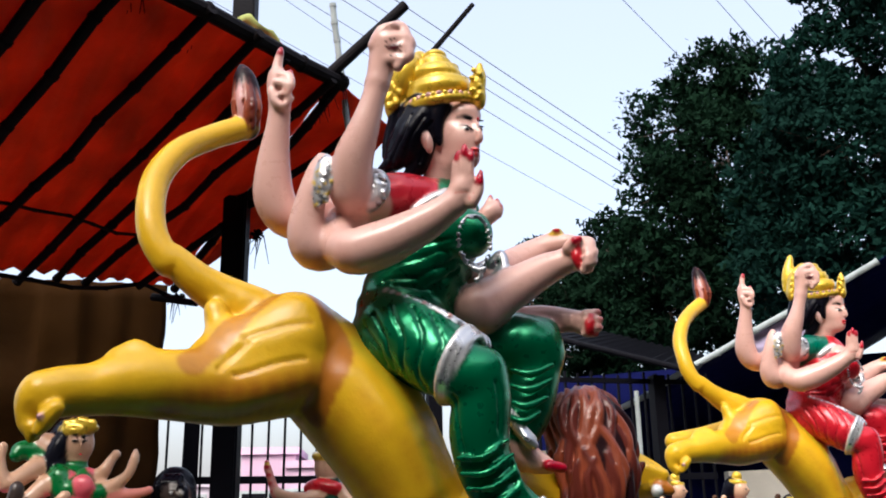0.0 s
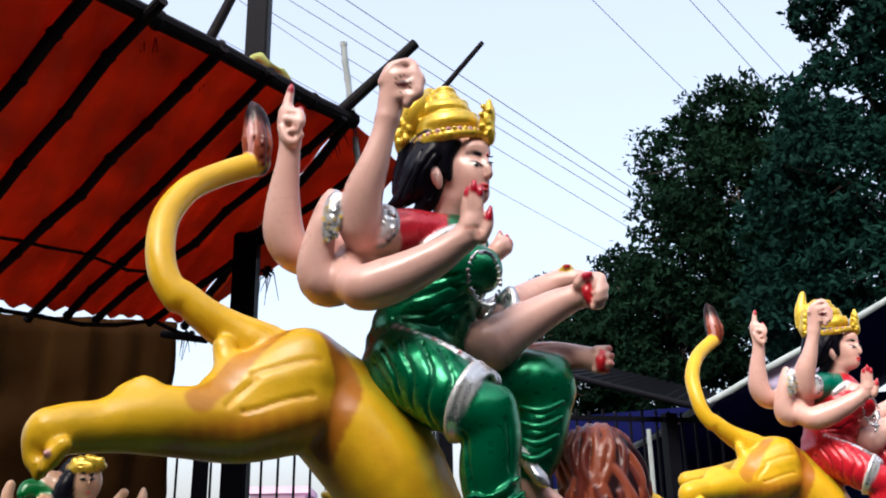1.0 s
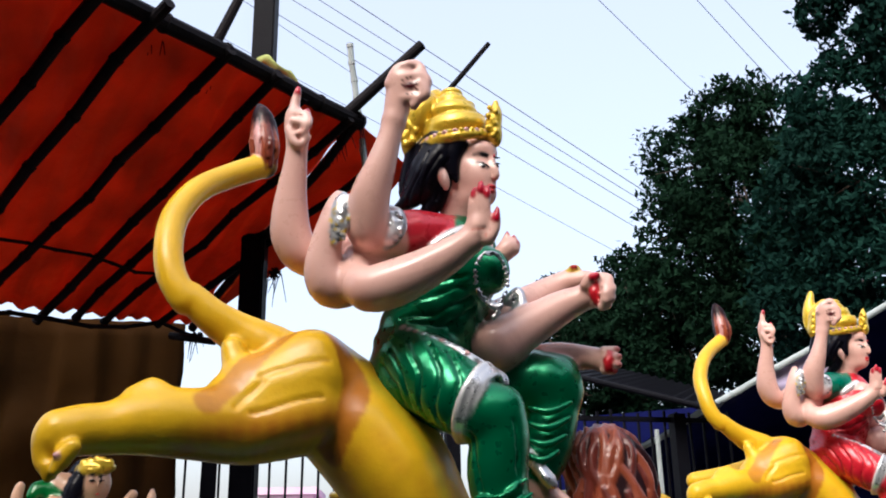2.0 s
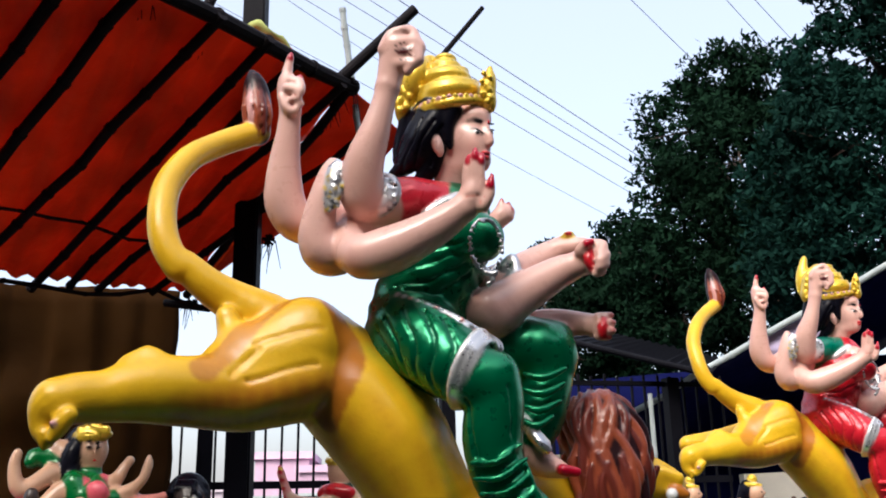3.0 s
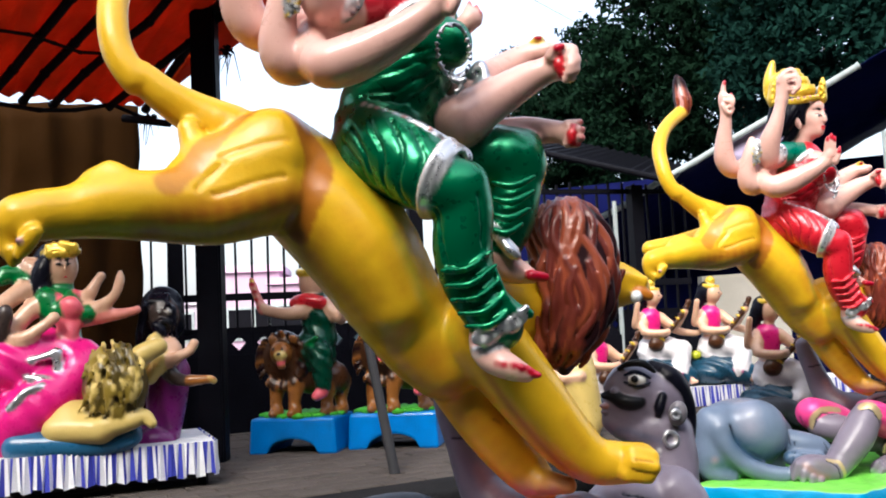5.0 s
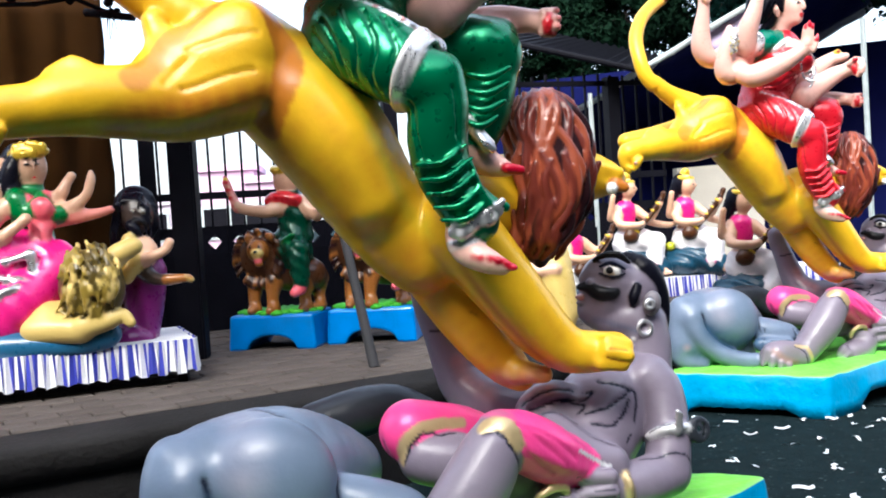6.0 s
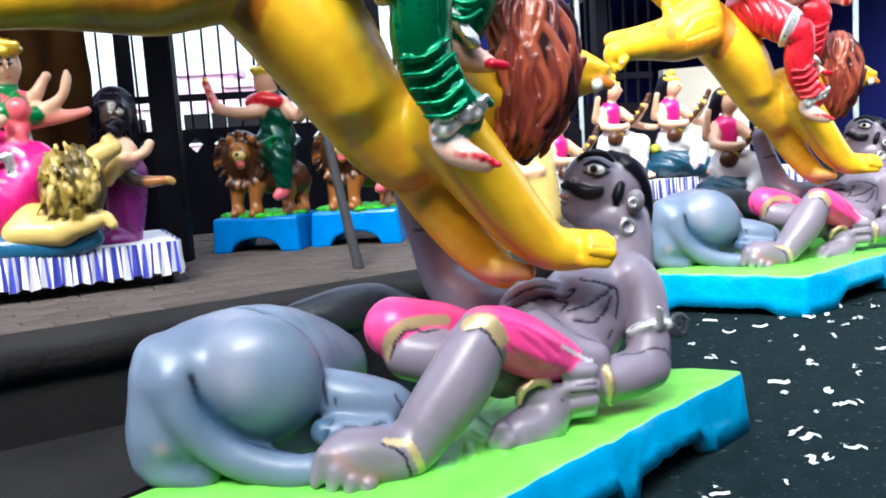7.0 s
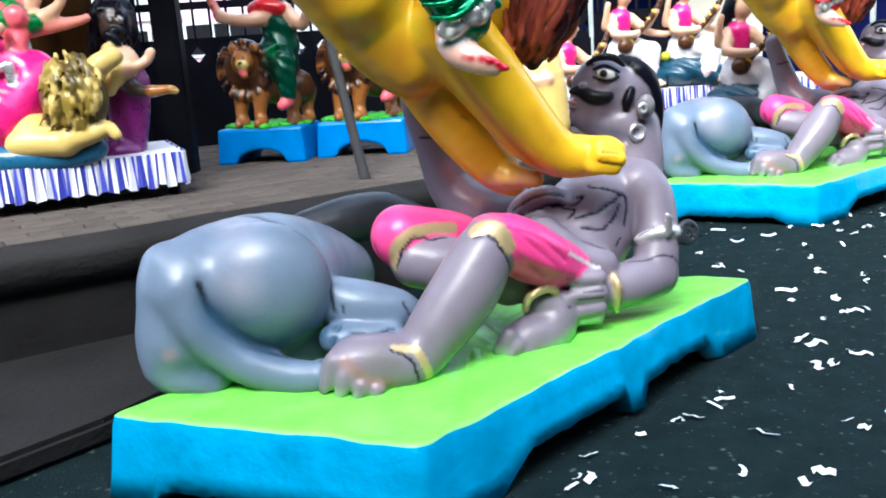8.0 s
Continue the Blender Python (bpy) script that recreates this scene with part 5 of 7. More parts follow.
    c.stroke([(0.089, -0.42, 2.196), (0.096, -0.42, 2.224)], 0.003, "blush", 0.8, 0.6, 0.004)
    # hands beyond the body
    c.chain([(0.151, -0.104, 2.234, 0.03), (0.176, -0.105, 2.261, 0.034), (0.196, -0.087, 2.278, 0.026)], "skin", 0.01)
    for q in ((0.177, -0.105, 2.308, 0.011), (0.199, -0.107, 2.295, 0.011), (0.209, -0.108, 2.271, 0.011)):
        c.limb((q[0] - 0.008, q[1], q[2] - 0.02, q[3] * 1.3), q, "skin", 0.004)
        c.ball((q[0], q[1] - 0.004, q[2] + 0.006), (0.008, 0.008, 0.01), "nail", k=0.002)
    c.chain([(0.134, -0.053, 1.951, 0.085), (0.231, -0.029, 2.012, 0.071), (0.347, -0.02, 2.079, 0.056), (0.413, -0.029, 2.105, 0.045), (0.442, -0.033, 2.117, 0.045)], "skin", 0.02)
    c.ball((0.468, -0.037, 2.127), (0.045, 0.04, 0.05), "skin", k=0.015)
    for i, (a, b, d) in enumerate((((0.466, -0.067, 2.165, 0.021), (0.502, -0.083, 2.156, 0.019), (0.488, -0.101, 2.124, 0.017)), ((0.474, -0.078, 2.135, 0.02), (0.508, -0.094, 2.122, 0.018), (0.485, -0.11, 2.098, 0.017)), ((0.472, -0.078, 2.104, 0.02), (0.504, -0.093, 2.093, 0.018), (0.48, -0.11, 2.076, 0.015)), ((0.465, -0.067, 2.08, 0.019), (0.492, -0.081, 2.07, 0.017), (0.47, -0.098, 2.058, 0.013)))):
        c.chain([a, b, d], "skin", 0.005)
    c.chain([(0.427, -0.081, 2.139, 0.019), (0.443, -0.094, 2.158, 0.017), (0.458, -0.096, 2.165, 0.013)], "skin", 0.005)
    c.limb((0.449, -0.105, 2.158, 0.015), (0.464, -0.107, 2.163, 0.011), "nail", 0.002)
    c.chain([(0.458, -0.086, 2.137, 0.015), (0.452, -0.09, 2.105, 0.017), (0.462, -0.086, 2.079, 0.013)], "palm", 0.003)
    c.chain([(0.161, 0.046, 2.061, 0.073), (0.265, 0.109, 2.135, 0.063), (0.358, 0.13, 2.191, 0.05), (0.419, 0.122, 2.223, 0.04)], "skin", 0.02)
    c.chain([(0.387, 0.116, 2.205, 0.036), (0.443, 0.088, 2.208, 0.03), (0.467, 0.085, 2.217, 0.02)], "skin", 0.01)
    c.ring((0.417, 0.102, 2.237), (0.2, 0.1, 1), 0.024, 0.007, "gold", 0.003)
    c.ball((0.418, 0.102, 2.252), (0.022, 0.022, 0.014), "gold", k=0.004)
    c.ball((0.414, 0.072, 2.249), (0.014, 0.012, 0.008), "nail", k=0.003)
    c.chain([(0.179, -0.005, 2.106, 0.023), (0.209, -0.007, 2.141, 0.019), (0.22, -0.018, 2.102, 0.019), (0.205, -0.027, 2.065, 0.023)], "silver", 0.008)
    c.chain([(0.237, 0.111, 1.926, 0.058), (0.354, 0.11, 1.943, 0.048), (0.448, 0.098, 1.933, 0.04), (0.475, 0.084, 1.926, 0.038)], "skin", 0.02)
    c.ball((0.495, 0.08, 1.919), (0.04, 0.035, 0.04), "skin", k=0.012)
    for a, b in (((0.492, 0.051, 1.946, 0.017), (0.533, 0.044, 1.949, 0.013)), ((0.497, 0.04, 1.922, 0.017), (0.537, 0.033, 1.922, 0.013)), ((0.495, 0.04, 1.899, 0.017), (0.534, 0.033, 1.895, 0.013)), ((0.488, 0.051, 1.88, 0.015), (0.521, 0.046, 1.875, 0.011))):
        c.limb(a, b, "skin", 0.004)
        c.ball((b[0], b[1] - 0.006, b[2]), (0.012, 0.008, 0.01), "nail", k=0.002)
    c.chain([(0.508, 0.033, 1.93, 0.013), (0.5, 0.029, 1.904, 0.017), (0.501, 0.034, 1.881, 0.013)], "palm", 0.003)
    # rosy shading of the brush at the joints
    for q in ((-0.296, -0.336, 2.044), (-0.387, -0.287, 2.041), (-0.505, -0.226, 2.189), (-0.233, -0.29, 2.237), (0.137, -0.103, 2.414)):
        c.stroke([q, (q[0] + 0.02, q[1], q[2])], 0.06, "blush", 0.35, 1.0)
    # dark fold lines in the drapery
    for a, b, d in (((-0.184, -0.186, 1.901), (-0.143, -0.224, 1.822), (-0.11, -0.202, 1.756)), ((-0.135, -0.203, 1.905), (-0.09, -0.251, 1.816), (-0.067, -0.221, 1.726)), ((-0.082, -0.221, 1.892), (-0.039, -0.27, 1.803), (-0.024, -0.24, 1.697)), ((-0.03, -0.24, 1.869), (0.011, -0.3, 1.78), (0.009, -0.26, 1.677)), ((-0.216, -0.158, 1.872), (-0.178, -0.206, 1.8), (-0.154, -0.184, 1.76))):
        c.stroke([a, b, d], 0.007, "line", 0.35, 1.0, 0.012)
    for a, b, d in (((-0.172, -0.155, 2.017), (-0.064, -0.181, 2.027), (0.044, -0.16, 2.086)), ((-0.182, -0.146, 2.057), (-0.081, -0.171, 2.076), (0.027, -0.16, 2.133)), ((-0.136, -0.163, 1.987), (-0.029, -0.19, 1.987), (0.08, -0.151, 2.05)), ((-0.099, -0.162, 2.116), (-0.027, -0.18, 2.128), (0.046, -0.18, 2.164))):
        c.stroke([a, b, d], 0.006, "line", 0.3, 1.0, 0.010)
    return c


def goddess_head_clay():
    c = Clay(0.015)
    # neck and head
    c.chain([(0.003, -0.02, 2.345, 0.069), (0.018, -0.03, 2.413, 0.064), (0.035, -0.03, 2.475, 0.074)], "skin", 0.02)
    c.ball((0.051, -0.03, 2.569), (0.088, 0.095, 0.125), "skin", (0, 8, 0))
    c.ball((0.09, -0.081, 2.521), (0.06, 0.06, 0.085), "skin", k=0.03)
    c.chain([(0.054, -0.06, 2.448, 0.042), (0.103, -0.092, 2.451, 0.036), (0.122, -0.083, 2.459, 0.023)], "skin", 0.03)
    c.chain([(0.129, -0.103, 2.588, 0.015), (0.143, -0.122, 2.542, 0.013), (0.149, -0.126, 2.518, 0.011)], "skin", 0.015)
    c.ball((0.144, -0.119, 2.509), (0.012, 0.014, 0.009), "skin", k=0.008)
    c.ball((0.096, -0.082, 2.619), (0.06, 0.055, 0.04), "skin", k=0.03)
    c.ball((0.131, -0.12, 2.476), (0.016, 0.014, 0.007), "lip", k=0.003)
    c.ball((0.129, -0.118, 2.461), (0.014, 0.013, 0.007), "lip", k=0.003)
    c.ball((0.097, -0.126, 2.55), (0.017, 0.012, 0.0075), "eye", (0, 10, -25), 0.003)
    c.ball((0.104, -0.136, 2.545), (0.0085, 0.007, 0.0080), "black", k=0.0005)
    c.chain([(0.072, -0.124, 2.551, 0.003), (0.086, -0.132, 2.559, 0.003), (0.108, -0.137, 2.557, 0.003), (0.123, -0.133, 2.544, 0.003)], "black", 0.001)
    c.chain([(0.078, -0.125, 2.542, 0.002), (0.097, -0.131, 2.535, 0.002), (0.117, -0.132, 2.538, 0.002)], "black", 0.001)
    c.ball((0.152, -0.122, 2.548), (0.007, 0.012, 0.0065), "black", k=0.002)
    c.chain([(0.143, -0.132, 2.554, 0.003), (0.154, -0.129, 2.559, 0.003), (0.164, -0.12, 2.557, 0.003)], "black", 0.001)
    c.chain([(0.062, -0.114, 2.587, 0.003), (0.089, -0.126, 2.599, 0.004), (0.119, -0.133, 2.589, 0.003)], "black", 0.001)
    c.chain([(0.141, -0.135, 2.577, 0.004), (0.161, -0.124, 2.58, 0.004)], "black", 0.001)
    c.ball((0.143, -0.138, 2.583), (0.005, 0.005, 0.006), "lip", k=0.001)
    c.stroke([(0.082, -0.141, 2.484), (0.091, -0.141, 2.488)], 0.03, "blush", 0.3, 1.0)
    # ear and hair
    c.ball((-0.027, -0.132, 2.502), (0.018, 0.016, 0.040), "skin", (0, -10, 0), 0.006)
    c.ball((-0.037, -0.01, 2.611), (0.098, 0.12, 0.12), "hair", k=0.01)
    c.chain([(-0.01, -0.1, 2.644, 0.046), (-0.069, -0.101, 2.551, 0.05), (-0.114, -0.082, 2.478, 0.042), (-0.185, -0.056, 2.438, 0.015)], "hair", 0.008)
    c.chain([(-0.049, -0.08, 2.654, 0.047), (-0.103, -0.072, 2.554, 0.048), (-0.139, -0.053, 2.479, 0.039), (-0.175, -0.035, 2.436, 0.014)], "hair", 0.008)
    c.chain([(-0.001, -0.1, 2.634, 0.039), (-0.046, -0.08, 2.477, 0.034), (-0.071, -0.071, 2.43, 0.031), (-0.11, -0.072, 2.394, 0.015)], "hair", 0.008)
    c.chain([(0.019, -0.12, 2.635, 0.035), (0.003, -0.12, 2.583, 0.027), (0.005, -0.12, 2.531, 0.017), (0.012, -0.12, 2.501, 0.008)], "hair", 0.006)
    c.chain([(-0.11, -0.002, 2.659, 0.052), (-0.146, 0.016, 2.55, 0.044), (-0.162, 0.016, 2.465, 0.02)], "hair", 0.008)
    for p, q in (((-0.039, -0.13, 2.59), (-0.108, -0.102, 2.449)), ((-0.068, -0.121, 2.594), (-0.147, -0.084, 2.447)), ((-0.011, -0.14, 2.574), (-0.051, -0.12, 2.441))):
        c.stroke([p, ((p[0] + q[0]) / 2 - 0.01, p[1] - 0.02, (p[2] + q[2]) / 2), q], 0.006, None, 1, 0.6, 0.008)
    # tall leaf of the crown, with a beaded face
    c.ball((-0.138, 0.06, 2.825), (0.045, 0.04, 0.125), "gold", (0, 8, 0), 0.01)
    c.ball((-0.119, 0.07, 2.932), (0.026, 0.03, 0.06), "gold", (0, 14, 0), 0.01)
    g = random.Random(9)
    for i in range(46):
        a, r = g.uniform(0, 6.28), math.sqrt(g.random())
        q = (-0.139, 0.03, 2.81)
        c.ball((q[0] + 0.042 * r * math.cos(a) + 0.014 * r * math.sin(a), q[1] + 0.02 * r, q[2] + 0.118 * r * math.sin(a)), (0.009, 0.007, 0.009), ("gold", "lemon")[i % 2], k=0.001)
    # crown: stacked rings, knob, rear leaf and side scrolls
    c.ring((0.023, -0.04, 2.68), (-0.12, -0.25, 1), 0.118, 0.016, "gold", 0.01)
    c.ball((0.016, -0.03, 2.731), (0.115, 0.115, 0.06), "gold", (8, -6, 0), 0.02)
    c.ring((0.013, -0.03, 2.759), (-0.1, -0.2, 1), 0.098, 0.013, "gold", 0.005)
    c.ball((0.008, -0.02, 2.79), (0.09, 0.09, 0.05), "gold", k=0.01)
    c.ring((0.006, -0.02, 2.821), (-0.1, -0.2, 1), 0.07, 0.012, "gold", 0.005)
    c.ball((0.004, -0.02, 2.839), (0.06, 0.06, 0.035), "gold", k=0.01)
    c.ball((0.003, -0.02, 2.877), (0.042, 0.042, 0.022), "gold", k=0.008)
    c.ball((-0.103, -0.002, 2.797), (0.055, 0.09, 0.10), "gold", (0, 22, 0), 0.01)
    c.ball((-0.069, 0.019, 2.861), (0.035, 0.06, 0.06), "gold", (0, 35, 0), 0.01)
    c.ball((-0.136, -0.003, 2.718), (0.042, 0.06, 0.075), "gold", (0, 10, 0), 0.01)
    c.ball((0.147, -0.104, 2.72), (0.028, 0.03, 0.072), "gold", (0, 10, 0), 0.008)
    c.ball((0.155, -0.104, 2.677), (0.02, 0.03, 0.045), "gold", k=0.008)
    c.ball((0.154, -0.104, 2.784), (0.012, 0.015, 0.024), "gold", (0, 15, 0), 0.006)
    for i in range(26):
        a = math.pi * (0.95 + 1.2 * i / 25)
        p = (0.023, -0.04, 2.68)
        c.ball((p[0] + 0.125 * math.cos(a), p[1] + 0.125 * math.sin(a), p[2] + 0.03 * math.sin(a) * 0.25 - 0.004 + 0.012 * math.cos(a)), (0.009,) * 3, ("gold", "rose")[i % 2], k=0.002)
    for i in range(14):
        a = i / 13
        p = (-0.114, -0.042, 2.76)
        c.ball((p[0] - 0.045 + 0.02 * math.sin(i * 1.9) + 0.05 * a, p[1] - 0.02, p[2] - 0.09 + 0.17 * a), (0.013, 0.01, 0.016), "gold", k=0.003)
    for i in range(8):
        p = (0.14, -0.133, 2.71)
        c.ball((p[0] + 0.016 * math.sin(i * 2.3), p[1], p[2] - 0.05 + 0.015 * i), (0.010, 0.008, 0.011), "gold", k=0.003)
    return c


# ---------------------------------------------------------------- the reclining figure and the buffalo
def demon_clay():
    c = Clay(0.015)
    # buffalo: barrel, haunch and folded hind leg
    c.chain([(-0.684, -0.14, 0.558, 0.149), (-0.588, -0.06, 0.538, 0.193), (-0.466, 0.04, 0.504, 0.226), (-0.354, 0.15, 0.478, 0.189), (-0.259, 0.22, 0.464, 0.13)], "buffalo", 0.05)
    c.chain([(-0.715, -0.13, 0.403, 0.148), (-0.553, -0.08, 0.363, 0.166), (-0.404, 0.0, 0.313, 0.16)], "buffalo", 0.05)
    c.ball((-0.455, -0.155, 0.533), (0.205, 0.14, 0.205), "buffalo", (0, 25, 0), 0.03)
    c.chain([(-0.687, -0.23, 0.556, 0.067), (-0.65, -0.25, 0.453, 0.064), (-0.561, -0.25, 0.353, 0.061), (-0.448, -0.26, 0.296, 0.061), (-0.33, -0.27, 0.274, 0.055), (-0.26, -0.27, 0.292, 0.041)], "buffalo", 0.025)
    c.chain([(-0.744, -0.17, 0.633, 0.065), (-0.772, -0.19, 0.517, 0.061), (-0.778, -0.2, 0.395, 0.069), (-0.765, -0.2, 0.302, 0.062), (-0.629, -0.22, 0.264, 0.048)], "buffalo", 0.03)
    c.chain([(-0.237, -0.1, 0.454, 0.082), (-0.15, -0.11, 0.43, 0.086), (-0.062, -0.11, 0.417, 0.068), (-0.012, -0.1, 0.402, 0.043)], "buffalo", 0.02)
    c.chain([(-0.257, -0.2, 0.367, 0.045), (-0.206, -0.2, 0.362, 0.052), (-0.084, -0.18, 0.359, 0.046)], "buffalo", 0.02)
    c.chain([(-0.375, 0.5, 0.564, 0.085), (-0.216, 0.55, 0.589, 0.095), (-0.087, 0.6, 0.596, 0.083), (0.018, 0.6, 0.538, 0.088)], "dark", 0.04)
    # near leg: foot, shin, knee; thigh in cloth
    c.chain([(-0.25, -0.3, 0.279, 0.047), (-0.202, -0.3, 0.315, 0.077), (-0.131, -0.29, 0.311, 0.088), (-0.047, -0.27, 0.296, 0.089), (0.02, -0.25, 0.326, 0.079)], "grey", 0.015)
    for a, b in (((-0.251, -0.34, 0.343, 0.03), (-0.285, -0.35, 0.262, 0.018)), ((-0.218, -0.36, 0.298, 0.03), (-0.239, -0.37, 0.244, 0.018)), ((-0.174, -0.37, 0.27, 0.028), (-0.191, -0.38, 0.226, 0.016)), ((-0.129, -0.37, 0.255, 0.026), (-0.139, -0.38, 0.214, 0.015))):
        c.limb(a, b, "grey", 0.012)
    c.chain([(0.007, -0.25, 0.32, 0.081), (0.078, -0.22, 0.395, 0.097), (0.156, -0.185, 0.481, 0.106), (0.212, -0.155, 0.564, 0.099), (0.249, -0.14, 0.624, 0.08)], "grey", 0.01)
    c.chain([(0.257, -0.13, 0.626, 0.082), (0.318, -0.1, 0.597, 0.092), (0.405, -0.04, 0.539, 0.095), (0.496, 0.02, 0.482, 0.075), (0.579, 0.06, 0.45, 0.042)], "pink", 0.01, (0.003, (40, 30, 90), 1.0))
    for a, b, d in (((0.309, -0.2, 0.675), (0.375, -0.2, 0.617), (0.454, -0.12, 0.52)), ((0.343, -0.2, 0.673), (0.428, -0.14, 0.596), (0.503, -0.1, 0.526)), ((0.306, -0.2, 0.606), (0.357, -0.18, 0.543), (0.408, -0.12, 0.484))):
        c.stroke([a, b, d], 0.006, None, 1, 0.6, 0.007)
    c.stroke([(0.192, -0.2, 0.688), (0.239, -0.24, 0.713), (0.288, -0.24, 0.685), (0.305, -0.22, 0.619)], 0.03, "palegold", 1, 0.2)
    c.stroke([(0.179, -0.22, 0.669), (0.23, -0.26, 0.691), (0.272, -0.26, 0.65), (0.301, -0.22, 0.572), (0.321, -0.18, 0.492)], 0.007, "line", 1, 0.5, 0.005)
    c.stroke([(-0.05, -0.38, 0.422), (-0.007, -0.38, 0.401), (0.016, -0.36, 0.333), (0.031, -0.3, 0.231)], 0.015, "palegold", 1, 0.2)
    c.stroke([(-0.063, -0.4, 0.419), (-0.025, -0.4, 0.385), (-0.005, -0.38, 0.318), (0.003, -0.34, 0.231)], 0.007, "line", 1, 0.5, 0.004)
    c.stroke([(0.493, -0.06, 0.543), (0.564, -0.02, 0.502), (0.614, 0.0, 0.466)], 0.008, "band", 1, 0.3)
    # other leg
    c.chain([(-0.022, 0.1, 0.607, 0.106), (0.05, 0.13, 0.599, 0.095), (0.148, 0.2, 0.568, 0.09), (0.248, 0.25, 0.508, 0.088)], "pink", 0.012)
    c.chain([(0.02, 0.06, 0.528, 0.09), (0.116, 0.05, 0.507, 0.094), (0.228, 0.06, 0.476, 0.087), (0.319, 0.05, 0.431, 0.079)], "grey", 0.01)
    c.stroke([(-0.073, 0.0, 0.535), (-0.046, -0.02, 0.601), (0.008, -0.02, 0.642), (0.087, 0.04, 0.642), (0.145, 0.1, 0.621)], 0.022, "palegold", 1, 0.25)
    c.stroke([(-0.056, 0.0, 0.522), (-0.033, -0.02, 0.582), (0.025, -0.02, 0.622), (0.123, 0.04, 0.62)], 0.007, "line", 1, 0.5, 0.004)
    # second foot
    c.chain([(0.426, 0.0, 0.366, 0.067), (0.466, -0.01, 0.334, 0.071), (0.428, -0.03, 0.273, 0.086), (0.367, -0.06, 0.269, 0.074), (0.308, -0.08, 0.269, 0.048)], "grey", 0.015)
    for a, b in (((0.291, -0.12, 0.303, 0.027), (0.25, -0.13, 0.257, 0.018)), ((0.317, -0.13, 0.27, 0.027), (0.273, -0.14, 0.228, 0.018)), ((0.353, -0.12, 0.244, 0.025), (0.313, -0.13, 0.209, 0.016))):
        c.limb(a, b, "grey", 0.01)
    c.chain([(0.357, -0.06, 0.366, 0.015), (0.371, -0.08, 0.413, 0.016), (0.425, -0.07, 0.432, 0.015), (0.462, -0.05, 0.415, 0.013)], "palegold", 0.004)
    # trunk
    c.chain([(0.50, 0.187, 0.41, 0.14), (0.597, 0.282, 0.50, 0.178), (0.69, 0.344, 0.60, 0.168), (0.76, 0.369, 0.65, 0.145)], "grey", 0.04)
    c.ball((0.453, 0.24, 0.626), (0.12, 0.07, 0.085), "grey", (0, -25, 0), 0.03)
    c.ball((0.672, 0.24, 0.614), (0.105, 0.06, 0.095), "grey", (0, -20, 0), 0.03)
    c.chain([(0.45, 0.12, 0.561, 0.073), (0.536, 0.08, 0.484, 0.076), (0.629, 0.07, 0.459, 0.065)], "grey", 0.03)
    # arm that props the body
    c.chain([(0.826, 0.3, 0.677, 0.101), (0.858, 0.27, 0.635, 0.088), (0.866, 0.22, 0.546, 0.079), (0.854, 0.17, 0.456, 0.077), (0.84, 0.15, 0.397, 0.079)], "grey", 0.012)
    c.chain([(0.84, 0.15, 0.389, 0.079), (0.751, 0.1, 0.381, 0.081), (0.669, 0.07, 0.376, 0.073), (0.594, 0.05, 0.384, 0.068)], "grey", 0.015)
    for a, b in (((0.609, -0.02, 0.441, 0.028), (0.519, -0.02, 0.441, 0.024)), ((0.609, -0.03, 0.393, 0.028), (0.511, -0.03, 0.386, 0.026)), ((0.607, -0.03, 0.343, 0.026), (0.524, -0.03, 0.335, 0.024)), ((0.604, -0.02, 0.305, 0.021), (0.536, -0.02, 0.3, 0.017))):
        c.limb(a, b, "grey", 0.004)
    for a, b in (((0.507, -0.08, 0.431), (0.617, -0.08, 0.418)), ((0.505, -0.08, 0.373), (0.615, -0.08, 0.373))):
        c.stroke([a, b], 0.006, "line", 0.9, 0.7, 0.004)
    c.chain([(0.662, 0.03, 0.443, 0.011), (0.674, -0.01, 0.402, 0.015), (0.675, 0.02, 0.307, 0.011)], "palegold", 0.003)
    c.stroke([(0.679, 0.0, 0.441), (0.692, -0.01, 0.387), (0.681, 0.0, 0.312)], 0.006, "line", 1, 0.5)
    c.chain([(0.785, 0.16, 0.517, 0.014), (0.838, 0.12, 0.545, 0.017), (0.914, 0.14, 0.542, 0.016)], "band", 0.004)
    for i in range(7):
        q = (0.875, 0.11, 0.583)
        c.ball((q[0] + 0.012 * (i % 2), q[1], q[2] + 0.022 - 0.012 * i), (0.013, 0.01, 0.012), "silver", k=0.003)
    c.ring((0.957, 0.15, 0.529), (0.3, -1, 0.1), 0.036, 0.012, "dark", 0.006)
    c.ring((0.954, 0.14, 0.531), (0.3, -1, 0.1), 0.016, 0.008, "dark", 0.006)
    c.stroke([(0.732, 0.08, 0.464), (0.806, 0.08, 0.477), (0.893, 0.1, 0.465), (0.918, 0.12, 0.422)], 0.006, "line", 1, 0.5)
    c.stroke([(0.775, 0.14, 0.546), (0.838, 0.12, 0.572), (0.897, 0.12, 0.583)], 0.006, "line", 1, 0.5)
    # raised arm
    c.chain([(0.38, 0.45, 0.60, 0.105), (0.27, 0.42, 0.614, 0.1), (0.186, 0.46, 0.681, 0.088), (0.149, 0.48, 0.77, 0.08), (0.116, 0.49, 0.868, 0.069), (0.076, 0.5, 0.987, 0.062), (0.065, 0.5, 1.041, 0.058)], "grey", 0.025)
    c.stroke([(0.058, 0.42, 0.892), (0.114, 0.42, 0.9), (0.176, 0.43, 0.907)], 0.007, "line", 1, 0.5)
    c.stroke([(0.175, 0.4, 0.775), (0.199, 0.38, 0.693), (0.266, 0.34, 0.674)], 0.05, "rose", 0.5, 1.0)
